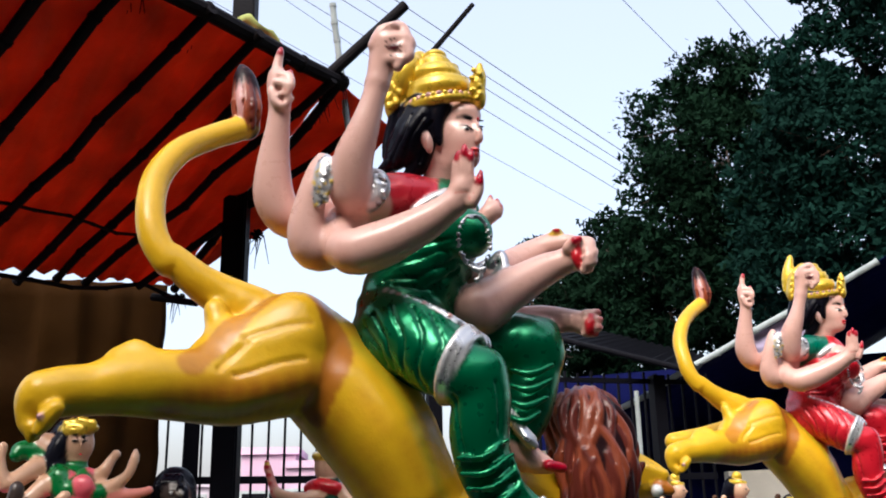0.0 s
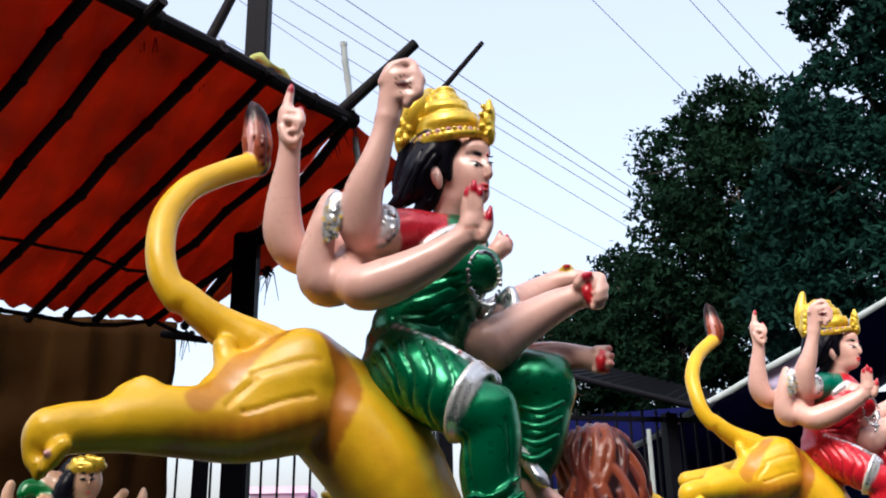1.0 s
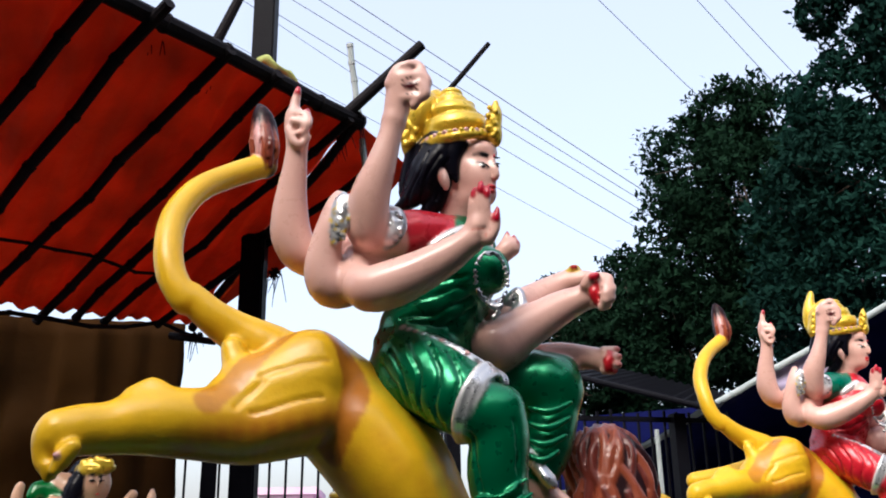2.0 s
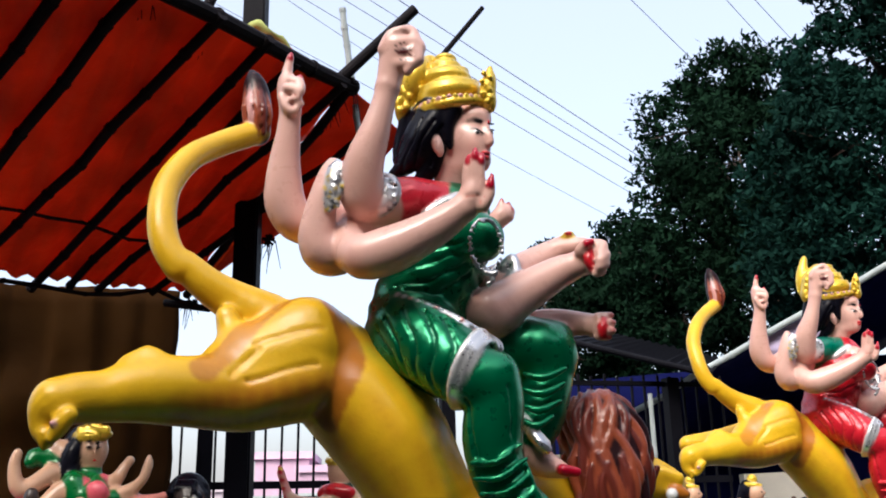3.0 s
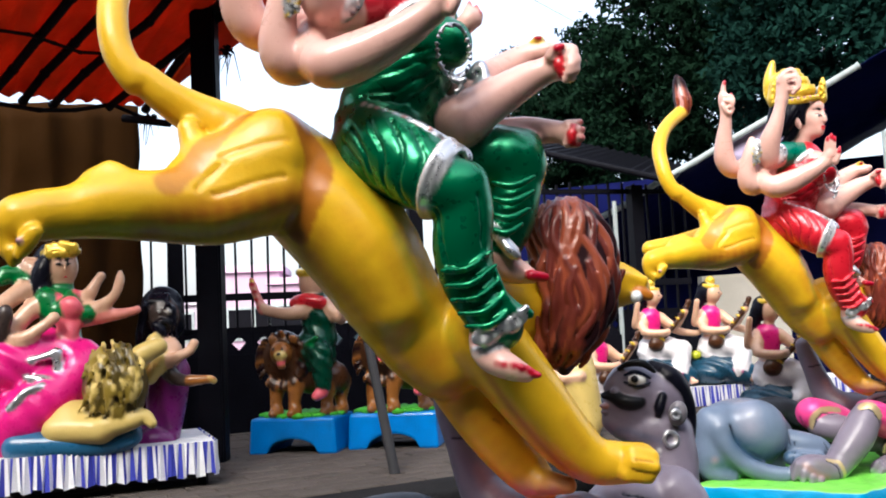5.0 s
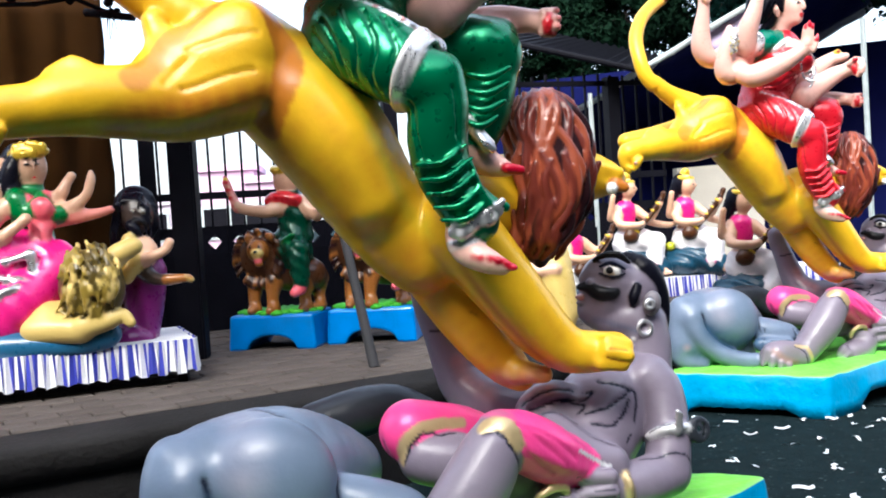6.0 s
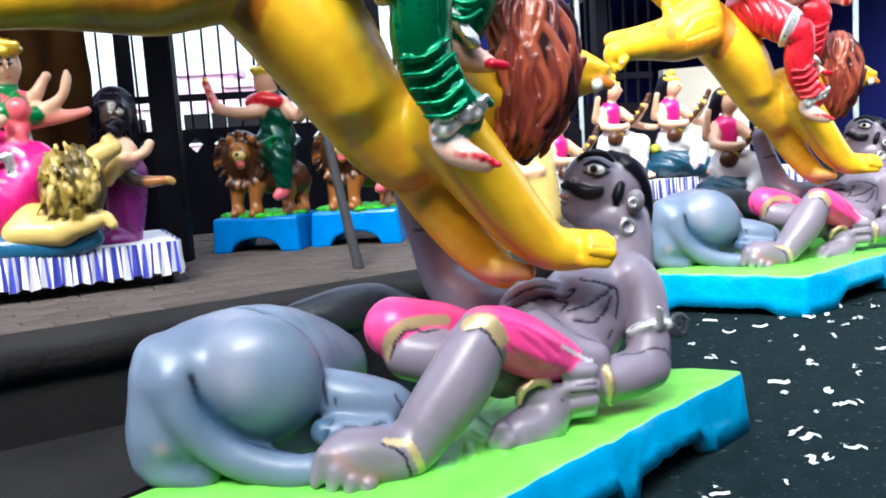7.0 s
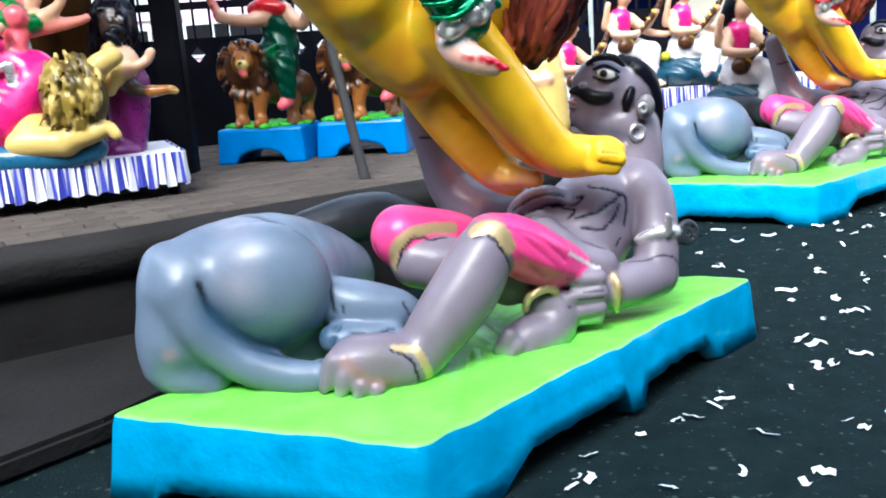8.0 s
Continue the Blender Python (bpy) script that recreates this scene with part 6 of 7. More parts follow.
    c.stroke([(0.354, 0.2, 0.73), (0.302, 0.28, 0.702), (0.448, 0.18, 0.726)], 0.05, "rose", 0.6, 1.0)
    # painted lines of the ribs
    for pts in (((0.349, 0.2, 0.648), (0.437, 0.18, 0.697), (0.541, 0.16, 0.716), (0.603, 0.16, 0.709), (0.579, 0.16, 0.676), (0.46, 0.15, 0.66), (0.373, 0.16, 0.633)), ((0.398, 0.14, 0.616), (0.467, 0.14, 0.653), (0.565, 0.14, 0.673), (0.558, 0.14, 0.634), (0.501, 0.12, 0.627)), ((0.418, 0.12, 0.61), (0.482, 0.12, 0.621), (0.529, 0.12, 0.601), (0.524, 0.12, 0.57), (0.461, 0.12, 0.575)),
                ((0.624, 0.2, 0.725), (0.708, 0.17, 0.707), (0.772, 0.17, 0.682), (0.781, 0.15, 0.626), (0.761, 0.14, 0.551), (0.714, 0.1, 0.484), (0.654, 0.08, 0.435)), ((0.572, 0.14, 0.617), (0.651, 0.14, 0.634), (0.722, 0.15, 0.666), (0.757, 0.17, 0.687)), ((0.586, 0.14, 0.573), (0.656, 0.13, 0.565), (0.715, 0.13, 0.606), (0.741, 0.15, 0.653)), ((0.566, 0.08, 0.505), (0.61, 0.07, 0.468), (0.652, 0.07, 0.453))):
        c.stroke(pts, 0.0075, "line", 1, 0.5, 0.004)
    # painted lines of the buffalo
    for pts, w in ((((-0.653, -0.2, 0.57), (-0.635, -0.22, 0.51), (-0.575, -0.24, 0.447), (-0.498, -0.25, 0.387), (-0.427, -0.25, 0.341), (-0.326, -0.25, 0.335)), 0.016), (((-0.521, 0.0, 0.703), (-0.417, -0.04, 0.659), (-0.329, -0.08, 0.613), (-0.278, -0.12, 0.567), (-0.25, -0.18, 0.487), (-0.248, -0.22, 0.412)), 0.009), (((-0.764, -0.02, 0.697), (-0.806, -0.03, 0.659), (-0.835, -0.04, 0.609)), 0.007), (((-0.247, -0.24, 0.379), (-0.286, -0.27, 0.303), (-0.313, -0.29, 0.226)), 0.007), (((-0.197, -0.24, 0.396), (-0.133, -0.24, 0.394), (-0.067, -0.22, 0.396)), 0.006), (((-0.22, -0.2, 0.463), (-0.235, -0.23, 0.402)), 0.007), (((-0.033, -0.16, 0.453), (-0.017, -0.16, 0.406)), 0.006)):
        c.stroke(pts, w, "line", 1, 0.7, 0.010)
    c.stroke([(-0.121, 0.05, 0.584), (-0.137, 0.04, 0.511), (-0.117, 0.02, 0.457)], 0.016, "line", 0.7, 1.0, 0.006)
    # painted-in shading: dark blue shade under the haunch, pale lit flank
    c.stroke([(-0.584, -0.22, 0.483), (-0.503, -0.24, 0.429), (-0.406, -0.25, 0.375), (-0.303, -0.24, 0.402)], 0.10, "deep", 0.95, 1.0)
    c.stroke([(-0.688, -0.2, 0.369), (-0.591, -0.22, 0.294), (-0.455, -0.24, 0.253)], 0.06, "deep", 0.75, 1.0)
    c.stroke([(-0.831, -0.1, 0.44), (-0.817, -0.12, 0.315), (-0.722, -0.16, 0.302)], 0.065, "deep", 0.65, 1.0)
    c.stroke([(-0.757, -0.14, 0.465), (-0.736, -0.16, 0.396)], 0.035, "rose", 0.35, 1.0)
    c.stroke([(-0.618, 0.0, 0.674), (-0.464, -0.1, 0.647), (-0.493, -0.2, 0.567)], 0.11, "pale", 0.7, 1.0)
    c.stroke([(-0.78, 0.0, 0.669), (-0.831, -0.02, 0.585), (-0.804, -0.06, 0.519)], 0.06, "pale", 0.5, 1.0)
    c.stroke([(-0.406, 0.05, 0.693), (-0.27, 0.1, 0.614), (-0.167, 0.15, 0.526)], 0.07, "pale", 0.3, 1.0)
    # airbrush: brown sole, green at the foot of the skin
    c.stroke([(-0.215, -0.38, 0.354), (-0.171, -0.38, 0.302), (-0.092, -0.36, 0.266)], 0.035, "tan", 0.3, 1.0)
    c.stroke([(-0.133, -0.38, 0.364), (-0.07, -0.37, 0.337)], 0.04, "olive", 0.3, 1.0)
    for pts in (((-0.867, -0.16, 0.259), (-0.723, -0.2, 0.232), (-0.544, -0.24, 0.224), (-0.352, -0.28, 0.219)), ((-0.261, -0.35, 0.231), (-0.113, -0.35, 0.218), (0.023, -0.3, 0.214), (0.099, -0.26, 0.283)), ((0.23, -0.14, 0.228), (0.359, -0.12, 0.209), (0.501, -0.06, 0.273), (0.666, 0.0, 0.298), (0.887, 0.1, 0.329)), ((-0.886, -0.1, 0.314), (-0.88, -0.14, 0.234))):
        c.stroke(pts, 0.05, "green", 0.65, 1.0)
    return c


def demon_head_clay():
    c = Clay(0.012)
    # neck and head
    c.chain([(0.836, 0.4, 0.682, 0.108), (0.854, 0.42, 0.782, 0.099), (0.846, 0.44, 0.868, 0.099)], "grey", 0.03)
    c.ball((0.818, 0.48, 0.997), (0.125, 0.125, 0.128), "grey", (0, -20, 0), 0.02)
    c.chain([(0.734, 0.44, 1.036, 0.098), (0.712, 0.44, 0.976, 0.09), (0.687, 0.43, 0.934, 0.062)], "grey", 0.02)
    c.chain([(0.804, 0.42, 0.889, 0.074), (0.721, 0.42, 0.891, 0.053), (0.652, 0.42, 0.929, 0.035)], "grey", 0.02)
    c.chain([(0.704, 0.42, 1.107, 0.024), (0.672, 0.41, 1.078, 0.024), (0.645, 0.405, 1.05, 0.022), (0.66, 0.4, 1.037, 0.018)], "grey", 0.012)
    c.ball((0.658, 0.37, 1.041), (0.014, 0.012, 0.012), "grey", k=0.008)
    c.ball((0.735, 0.345, 1.077), (0.034, 0.02, 0.017), "eye", (0, 8, 10), 0.003)
    c.ball((0.722, 0.325, 1.081), (0.013, 0.010, 0.014), "black", k=0.001)
    c.chain([(0.693, 0.355, 1.094, 0.006), (0.729, 0.335, 1.107, 0.008), (0.784, 0.35, 1.08, 0.006)], "line", 0.002)
    c.chain([(0.692, 0.355, 1.07, 0.004), (0.732, 0.335, 1.055, 0.006), (0.784, 0.35, 1.064, 0.004)], "line", 0.002)
    c.chain([(0.681, 0.39, 1.117, 0.008), (0.714, 0.37, 1.133, 0.012), (0.764, 0.36, 1.132, 0.014), (0.804, 0.365, 1.101, 0.008)], "black", 0.003)
    c.chain([(0.623, 0.4, 1.022, 0.012), (0.655, 0.38, 1.02, 0.022), (0.691, 0.36, 0.999, 0.028), (0.734, 0.355, 0.996, 0.024), (0.752, 0.36, 1.011, 0.012)], "black", 0.004)
    c.ball((0.626, 0.405, 0.985), (0.02, 0.02, 0.010), "rose", k=0.005)
    c.ball((0.626, 0.405, 0.963), (0.018, 0.018, 0.009), "grey", k=0.005)
    # hair cap, sideburn, ear and ring
    c.ball((0.86, 0.53, 1.006), (0.112, 0.14, 0.118), "hair", (0, -25, 0), 0.006)
    c.chain([(0.818, 0.45, 1.114, 0.025), (0.867, 0.42, 1.071, 0.045), (0.913, 0.43, 0.999, 0.041), (0.93, 0.45, 0.908, 0.037), (0.915, 0.45, 0.816, 0.033), (0.894, 0.44, 0.756, 0.019)], "hair", 0.01)
    c.chain([(0.825, 0.36, 1.013, 0.016), (0.81, 0.35, 0.975, 0.018), (0.806, 0.355, 0.951, 0.01)], "hair", 0.004)
    c.ball((0.87, 0.335, 0.952), (0.034, 0.022, 0.046), "ear", (0, 12, 0), 0.006)
    c.ball((0.856, 0.315, 0.954), (0.015, 0.012, 0.024), "dark", (0, 12, 0), 0.004)
    c.ring((0.854, 0.305, 0.951), (0.1, -1, 0.1), 0.016, 0.006, "silver", 0.003)
    c.ring((0.838, 0.33, 0.865), (0.2, -1, 0.1), 0.025, 0.008, "silver", 0.003)
    for i in range(5):
        q = (0.802, 0.35, 0.823)
        c.ball((q[0] + 0.004 * i, q[1] + 0.002, q[2] - 0.02 * i), (0.012, 0.011, 0.011), "silver", k=0.003)
    c.stroke([(0.676, 0.4, 0.911), (0.748, 0.36, 0.875), (0.804, 0.34, 0.856)], 0.02, "deep", 0.5, 1.0)
    return c


IDOL = pose(0, 3, 0)
IDOL_2 = pose(2.53, 6.07, 0, 0, 0, -7.3)


def idol_statues(at, palette, skins, words):
    for name, (clay, skin), soft, mat in skins:
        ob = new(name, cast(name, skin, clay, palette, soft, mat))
        ob.matrix_world = at
        tagged(ob, words[name], "statue", "festival idols")


def sculpted(*parts_of):
    return joined([(clay, clay.skin(voxel, smooth)) for clay, voxel, smooth in parts_of])


SKINS = [
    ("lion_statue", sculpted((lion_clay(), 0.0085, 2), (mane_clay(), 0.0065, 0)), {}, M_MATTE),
    ("goddess_statue", sculpted((goddess_clay(), 0.0075, 1), (goddess_head_clay(), 0.0042, 1)), {}, M_PAINT),
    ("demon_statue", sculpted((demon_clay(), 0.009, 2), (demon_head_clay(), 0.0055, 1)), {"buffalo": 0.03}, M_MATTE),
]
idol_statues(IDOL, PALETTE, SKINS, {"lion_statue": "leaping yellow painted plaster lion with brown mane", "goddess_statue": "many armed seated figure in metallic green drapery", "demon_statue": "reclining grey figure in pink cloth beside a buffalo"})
RED = dict(PALETTE, cloth=(0.6, 0.01, 0.025, 0.15), blouse=(0.0, 0.2, 0.12, 0.2))
idol_statues(IDOL_2, RED, SKINS, {"lion_statue": "leaping yellow painted plaster lion with brown mane", "goddess_statue": "many armed seated figure in glossy red drapery", "demon_statue": "reclining grey figure in pink cloth beside a buffalo"})

# ---------------------------------------------------------------- cloth-skirted display tables
def display_table(corner, along, length, depth, height, label):
    """A low table with a pleated skirt; corner is its front end, along the way the front runs."""
    t = tagged(new("display_table"), label, "table", "display tables")
    a = Vector((along[0], along[1], 0)).normalized()
    n = Vector((-a.y, a.x, 0))
    if n.y < 0:
        n = -n
    base = Vector(corner)
    t.matrix_world = Matrix.Translation(base)
    bm = bmesh.new()
    slab(bm, [tuple(p.to_2d()) for p in (Vector((0, 0, 0)), a * length, a * length + n * depth, n * depth)][:: 1 if a.x > 0 else -1], height - 0.04, height)
    part("top", bm, M_SKIRT, t)
    for u, v in ((0.06, 0.08), (length - 0.06, 0.08), (0.06, depth - 0.08), (length - 0.06, depth - 0.08)):
        bm = bmesh.new()
        p = a * u + n * v
        box(bm, Matrix.Translation((p.x, p.y, (height - 0.04) / 2)), 0.05, 0.05, height - 0.04)
        part("leg", bm, M_STEEL, t)
    # pleated skirt: white folds and blue folds
    path = [n * depth * (1 - i / 20) for i in range(20)] + [a * length * i / 170 for i in range(171)]
    bm = bmesh.new()
    strip = []
    for i, p in enumerate(path):
        out = (-a if i < 20 else -n) * (0.010 + 0.009 * (i % 2))
        tilt = a * (0.012 * math.sin(i * 1.7))
        lo = p + out * 1.8 + tilt
        strip.append((bm.verts.new((p.x + out.x, p.y + out.y, height + 0.004)), bm.verts.new((lo.x, lo.y, height - 0.17 + 0.01 * math.sin(i * 0.9)))))
    for i, (p, q) in enumerate(zip(strip, strip[1:])):
        bm.faces.new((p[0], q[0], q[1], p[1])).material_index = 1 if i % 3 == 0 or i % 7 == 2 else 0
    ob = part("skirt", bm, M_SKIRT, t, "white pleated skirt with blue stripes")
    ob.data.materials.append(M_INK)
    ob.modifiers.new("thick", "SOLIDIFY").thickness = 0.003
    return t


display_table((-1.17, 5.12, LEDGE), (-0.94, -0.35), 2.3, 0.8, 0.24, "low table with a white and blue pleated skirt")
display_table((2.16, 7.97, 0.54)[:2] + (LEDGE,), (1, 0.25), 1.9, 0.9, 0.17, "low table with a white pleated skirt")

SMALL = dict(PALETTE, skin=(0.66, 0.40, 0.26, 0), magenta=(0.70, 0.01, 0.20, 0.05), leaf=(0.0, 0.16, 0.03, 0.1), sash=(0.75, 0.12, 0.16, 0), straw=(0.62, 0.46, 0.14, 0), olive=(0.08, 0.055, 0.008, 0), olive2=(0.26, 0.18, 0.025, 0), purple=(0.16, 0.01, 0.13, 0), sea=(0.02, 0.11, 0.22, 0), swarthy=(0.05, 0.035, 0.03, 0), brown=(0.06, 0.022, 0.008, 0), bottle=(0.0, 0.05, 0.025, 0.2), ginger=(0.30, 0.11, 0.02, 0), linen=(0.75, 0.72, 0.74, 0), rock=(0.01, 0.05, 0.09, 0))
AT = pose(0, 3, 0)


def statue(name, clay, voxel, label, mat=M_PAINT, at=AT, group="small statues"):
    ob = new(name, cast(name, clay.skin(voxel), clay, SMALL, {}, mat))
    ob.matrix_world = at
    return tagged(ob, label, "statue", group)


# figure in magenta on the skirted table
c = Clay(0.03)
c.chain([(-2.05, 2.244, 1.255, 0.138), (-2.039, 2.249, 1.379, 0.107), (-2.033, 2.251, 1.504, 0.107), (-2.029, 2.253, 1.592, 0.063)], "leaf")
c.ball((-2.025, 2.254, 1.731), (0.085, 0.09, 0.11), "skin")
c.chain([(-2.027, 2.254, 1.629, 0.044), (-2.027, 2.253, 1.677, 0.048)], "skin")
c.ball((-2.11, 2.307, 1.747), (0.1, 0.1, 0.13), "hair", k=0.01)
c.chain([(-2.074, 2.214, 1.793, 0.041), (-2.103, 2.18, 1.707, 0.047), (-2.117, 2.175, 1.614, 0.05), (-2.107, 2.179, 1.52, 0.028)], "hair", 0.01)
c.ring((-2.027, 2.254, 1.814), (0, -0.2, 1), 0.085, 0.022, "gold", 0.01)
for dx in (-22, -11, 0, 11, 22):
    c.ball(((-2.002, 2.188, 1.845)[0] + dx * 0.0035, (-2.002, 2.188, 1.845)[1], (-2.002, 2.188, 1.845)[2] - abs(dx) * 0.0008), (0.022, 0.02, 0.04), "gold", k=0.008)
for q in ((-2.008, 2.159, 1.739), (-1.956, 2.179, 1.739)):
    c.ball(q, (0.020, 0.010, 0.009), "black", k=0.003)
    c.chain([(q[0] - 0.022, q[1], q[2] + 0.022, 0.005), (q[0], q[1] - 0.006, q[2] + 0.03, 0.006), (q[0] + 0.022, q[1], q[2] + 0.024, 0.005)], "black", 0.002)
c.ball((-1.972, 2.157, 1.71), (0.012, 0.016, 0.02), "skin", k=0.008)
c.ball((-1.975, 2.166, 1.667), (0.022, 0.012, 0.009), "lip", k=0.003)
c.chain([(-2.059, 2.133, 1.548, 0.062), (-2.024, 2.126, 1.47, 0.062), (-1.95, 2.133, 1.498, 0.056), (-1.944, 2.178, 1.56, 0.037)], "leaf")
c.chain([(-1.938, 2.18, 1.567, 0.031), (-1.922, 2.143, 1.435, 0.043), (-1.941, 2.115, 1.345, 0.049), (-1.98, 2.1, 1.31, 0.031)], "sash", 0.01, (0.006, (90, 0, 20), 1))
c.chain([(-2.012, 2.131, 1.555, 0.028), (-1.978, 2.112, 1.437, 0.037), (-1.95, 2.101, 1.345, 0.031)], "sash", 0.01)
c.ball((-1.923, 2.101, 1.496), (0.06, 0.04, 0.06), "sash", k=0.02)
c.chain([(-1.927, 2.238, 1.515, 0.047), (-1.856, 2.21, 1.574, 0.038), (-1.823, 2.222, 1.636, 0.028), (-1.801, 2.229, 1.667, 0.028)], "skin")
c.chain([(-1.916, 2.21, 1.467, 0.05), (-1.797, 2.178, 1.493, 0.04), (-1.712, 2.175, 1.552, 0.028), (-1.685, 2.184, 1.629, 0.028), (-1.68, 2.186, 1.676, 0.019)], "skin")
c.chain([(-1.895, 2.196, 1.435, 0.05), (-1.74, 2.197, 1.445, 0.037), (-1.656, 2.225, 1.457, 0.028), (-1.607, 2.24, 1.471, 0.025)], "blush")
c.ball((-1.856, 2.146, 1.457), (0.045, 0.04, 0.05), "leaf", k=0.01)
c.chain([(-2.124, 2.107, 1.504, 0.052), (-2.228, 2.008, 1.357, 0.045), (-2.125, 1.976, 1.338, 0.039), (-2.017, 1.999, 1.408, 0.03), (-1.979, 2.014, 1.442, 0.033)], "skin")
c.chain([(-2.197, 2.13, 1.599, 0.053), (-2.302, 2.029, 1.509, 0.045), (-2.342, 2.011, 1.63, 0.033), (-2.332, 2.015, 1.705, 0.027)], "skin")
c.chain([(-2.232, 1.951, 1.357, 0.036), (-2.207, 1.941, 1.444, 0.041), (-2.203, 1.942, 1.488, 0.036)], "swarthy", 0.01)
c.chain([(-2.111, 2.22, 1.631, 0.05), (-2.279, 2.171, 1.697, 0.053), (-2.309, 2.136, 1.666, 0.04)], "leaf")
c.chain([(-2.125, 2.215, 1.663, 0.05), (-2.187, 2.21, 1.728, 0.057), (-2.228, 2.193, 1.76, 0.038)], "skin")
c.chain([(-2.045, 2.193, 1.226, 0.161), (-2.169, 2.088, 1.204, 0.17), (-2.367, 1.999, 1.156, 0.184)], "magenta", 0.03, (0.008, (30, 0, 40), 1.5))
c.chain([(-2.013, 2.151, 1.226, 0.135), (-1.888, 2.145, 1.191, 0.123), (-1.974, 2.059, 1.049, 0.15), (-2.092, 1.99, 0.943, 0.162), (-2.212, 1.938, 0.838, 0.131)], "magenta", 0.03, (0.006, (40, 0, 30), 1.5))
c.chain([(-1.832, 2.038, 1.089, 0.018), (-1.913, 1.976, 1.096, 0.024), (-2.015, 1.936, 1.122, 0.021), (-2.097, 1.923, 1.135, 0.018)], "silver", 0.006)
c.chain([(-2.082, 1.951, 1.22, 0.018), (-1.99, 1.978, 1.245, 0.024), (-1.952, 1.993, 1.258, 0.027), (-1.952, 1.982, 1.185, 0.024), (-1.93, 1.98, 1.155, 0.018)], "silver", 0.006)
c.chain([(-2.138, 1.829, 0.987, 0.017), (-2.068, 1.859, 1.066, 0.02), (-1.999, 1.899, 1.089, 0.017)], "silver", 0.006)
c.stroke([(-1.868, 1.939, 1.024), (-2.016, 1.881, 0.893)], 0.02, "lip", 0.4, 1.0)
statue("goddess_statue", c, 0.013, "seated figure with a green blouse and magenta skirt")
# its lion
c = Clay(0.03)
c.chain([(-1.864, 1.97, 0.887, 0.118), (-1.768, 2.027, 0.889, 0.113), (-1.67, 2.092, 0.906, 0.109), (-1.66, 2.201, 1.034, 0.092), (-1.606, 2.217, 1.153, 0.074)], "straw")
c.chain([(-1.925, 1.893, 0.855, 0.075), (-1.783, 1.894, 0.854, 0.075), (-1.699, 1.892, 0.839, 0.064)], "straw")
c.chain([(-1.664, 1.883, 0.867, 0.064), (-1.553, 1.899, 0.887, 0.049), (-1.485, 1.92, 0.909, 0.038), (-1.444, 1.911, 0.869, 0.029)], "straw")
c.chain([(-1.602, 2.062, 1.159, 0.066), (-1.513, 2.037, 1.228, 0.059), (-1.442, 2.058, 1.262, 0.048)], "straw")
c.ball((-1.639, 1.944, 1.065), (0.17, 0.12, 0.20), "olive", k=0.01)
g = random.Random(8)
for i in range(120):
    u, v = g.uniform(-1, 1), g.uniform(-1, 1)
    if u * u + v * v > 1:
        continue
    p = (-1.637, 1.945, 1.079)
    r = math.sqrt(max(0.02, 1 - u * u - v * v))
    x, y, z = p[0] + 0.17 * u, p[1] - 0.13 * r, p[2] + 0.2 * v
    w = g.uniform(-0.03, 0.03)
    c.chain([(x, y, z + 0.03, 0.013), (x + 0.012 + w * 0.3, y - 0.012, z, 0.014), (x - 0.008 + w, y - 0.004, z - 0.05, 0.006)], g.choice(("olive2", "olive2", "olive", "straw")), 0.004)
statue("lion_statue", c, 0.012, "pale yellow crouching lion with an olive gold mane", M_MATTE)
# its foe in purple
c = Clay(0.025)
c.chain([(-1.533, 2.344, 0.76, 0.108), (-1.485, 2.357, 0.947, 0.115), (-1.469, 2.362, 1.105, 0.108), (-1.513, 2.349, 1.235, 0.088)], "purple", 0.03, (0.008, (60, 0, 10), 1.5))
c.chain([(-1.611, 2.216, 0.702, 0.044), (-1.55, 2.234, 0.742, 0.069), (-1.452, 2.263, 0.725, 0.044)], "purple", 0.03)
c.ball((-1.498, 2.354, 1.437), (0.085, 0.09, 0.11), "swarthy")
c.ball((-1.532, 2.458, 1.489), (0.12, 0.11, 0.12), "hair", k=0.01)
c.ball((-1.472, 2.278, 1.228), (0.10, 0.07, 0.09), "skin", k=0.03)
c.chain([(-1.516, 2.224, 1.3, 0.037), (-1.474, 2.194, 1.191, 0.043), (-1.526, 2.179, 1.088, 0.037)], "straw", 0.01)
for q in ((-1.49, 2.247, 1.457), (-1.443, 2.26, 1.454)):
    c.ball(q, (0.018, 0.01, 0.011), "eye", k=0.003)
    c.ball((q[0], q[1] - 0.008, q[2]), (0.009, 0.006, 0.009), "black", k=0.001)
c.chain([(-1.445, 2.42, 1.466, 0.045), (-1.434, 2.423, 1.371, 0.041), (-1.461, 2.416, 1.309, 0.026)], "hair", 0.01)
c.chain([(-1.576, 2.383, 1.458, 0.044), (-1.61, 2.373, 1.351, 0.05), (-1.624, 2.369, 1.273, 0.038)], "hair", 0.01)
c.stroke([(-1.497, 2.25, 1.405), (-1.468, 2.258, 1.41), (-1.438, 2.267, 1.399)], 0.012, "black", 1, 0.6)
c.chain([(-1.532, 2.261, 1.386, 0.012), (-1.469, 2.258, 1.401, 0.019), (-1.435, 2.288, 1.374, 0.012)], "black", 0.004)
c.stroke([(-1.5, 2.249, 1.451), (-1.481, 2.255, 1.45)], 0.008, "eye", 0.8, 0.6)
c.chain([(-1.525, 2.242, 1.269, 0.043), (-1.449, 2.212, 1.188, 0.043), (-1.364, 2.183, 1.205, 0.031), (-1.31, 2.197, 1.232, 0.028), (-1.289, 2.202, 1.27, 0.028)], "skin")
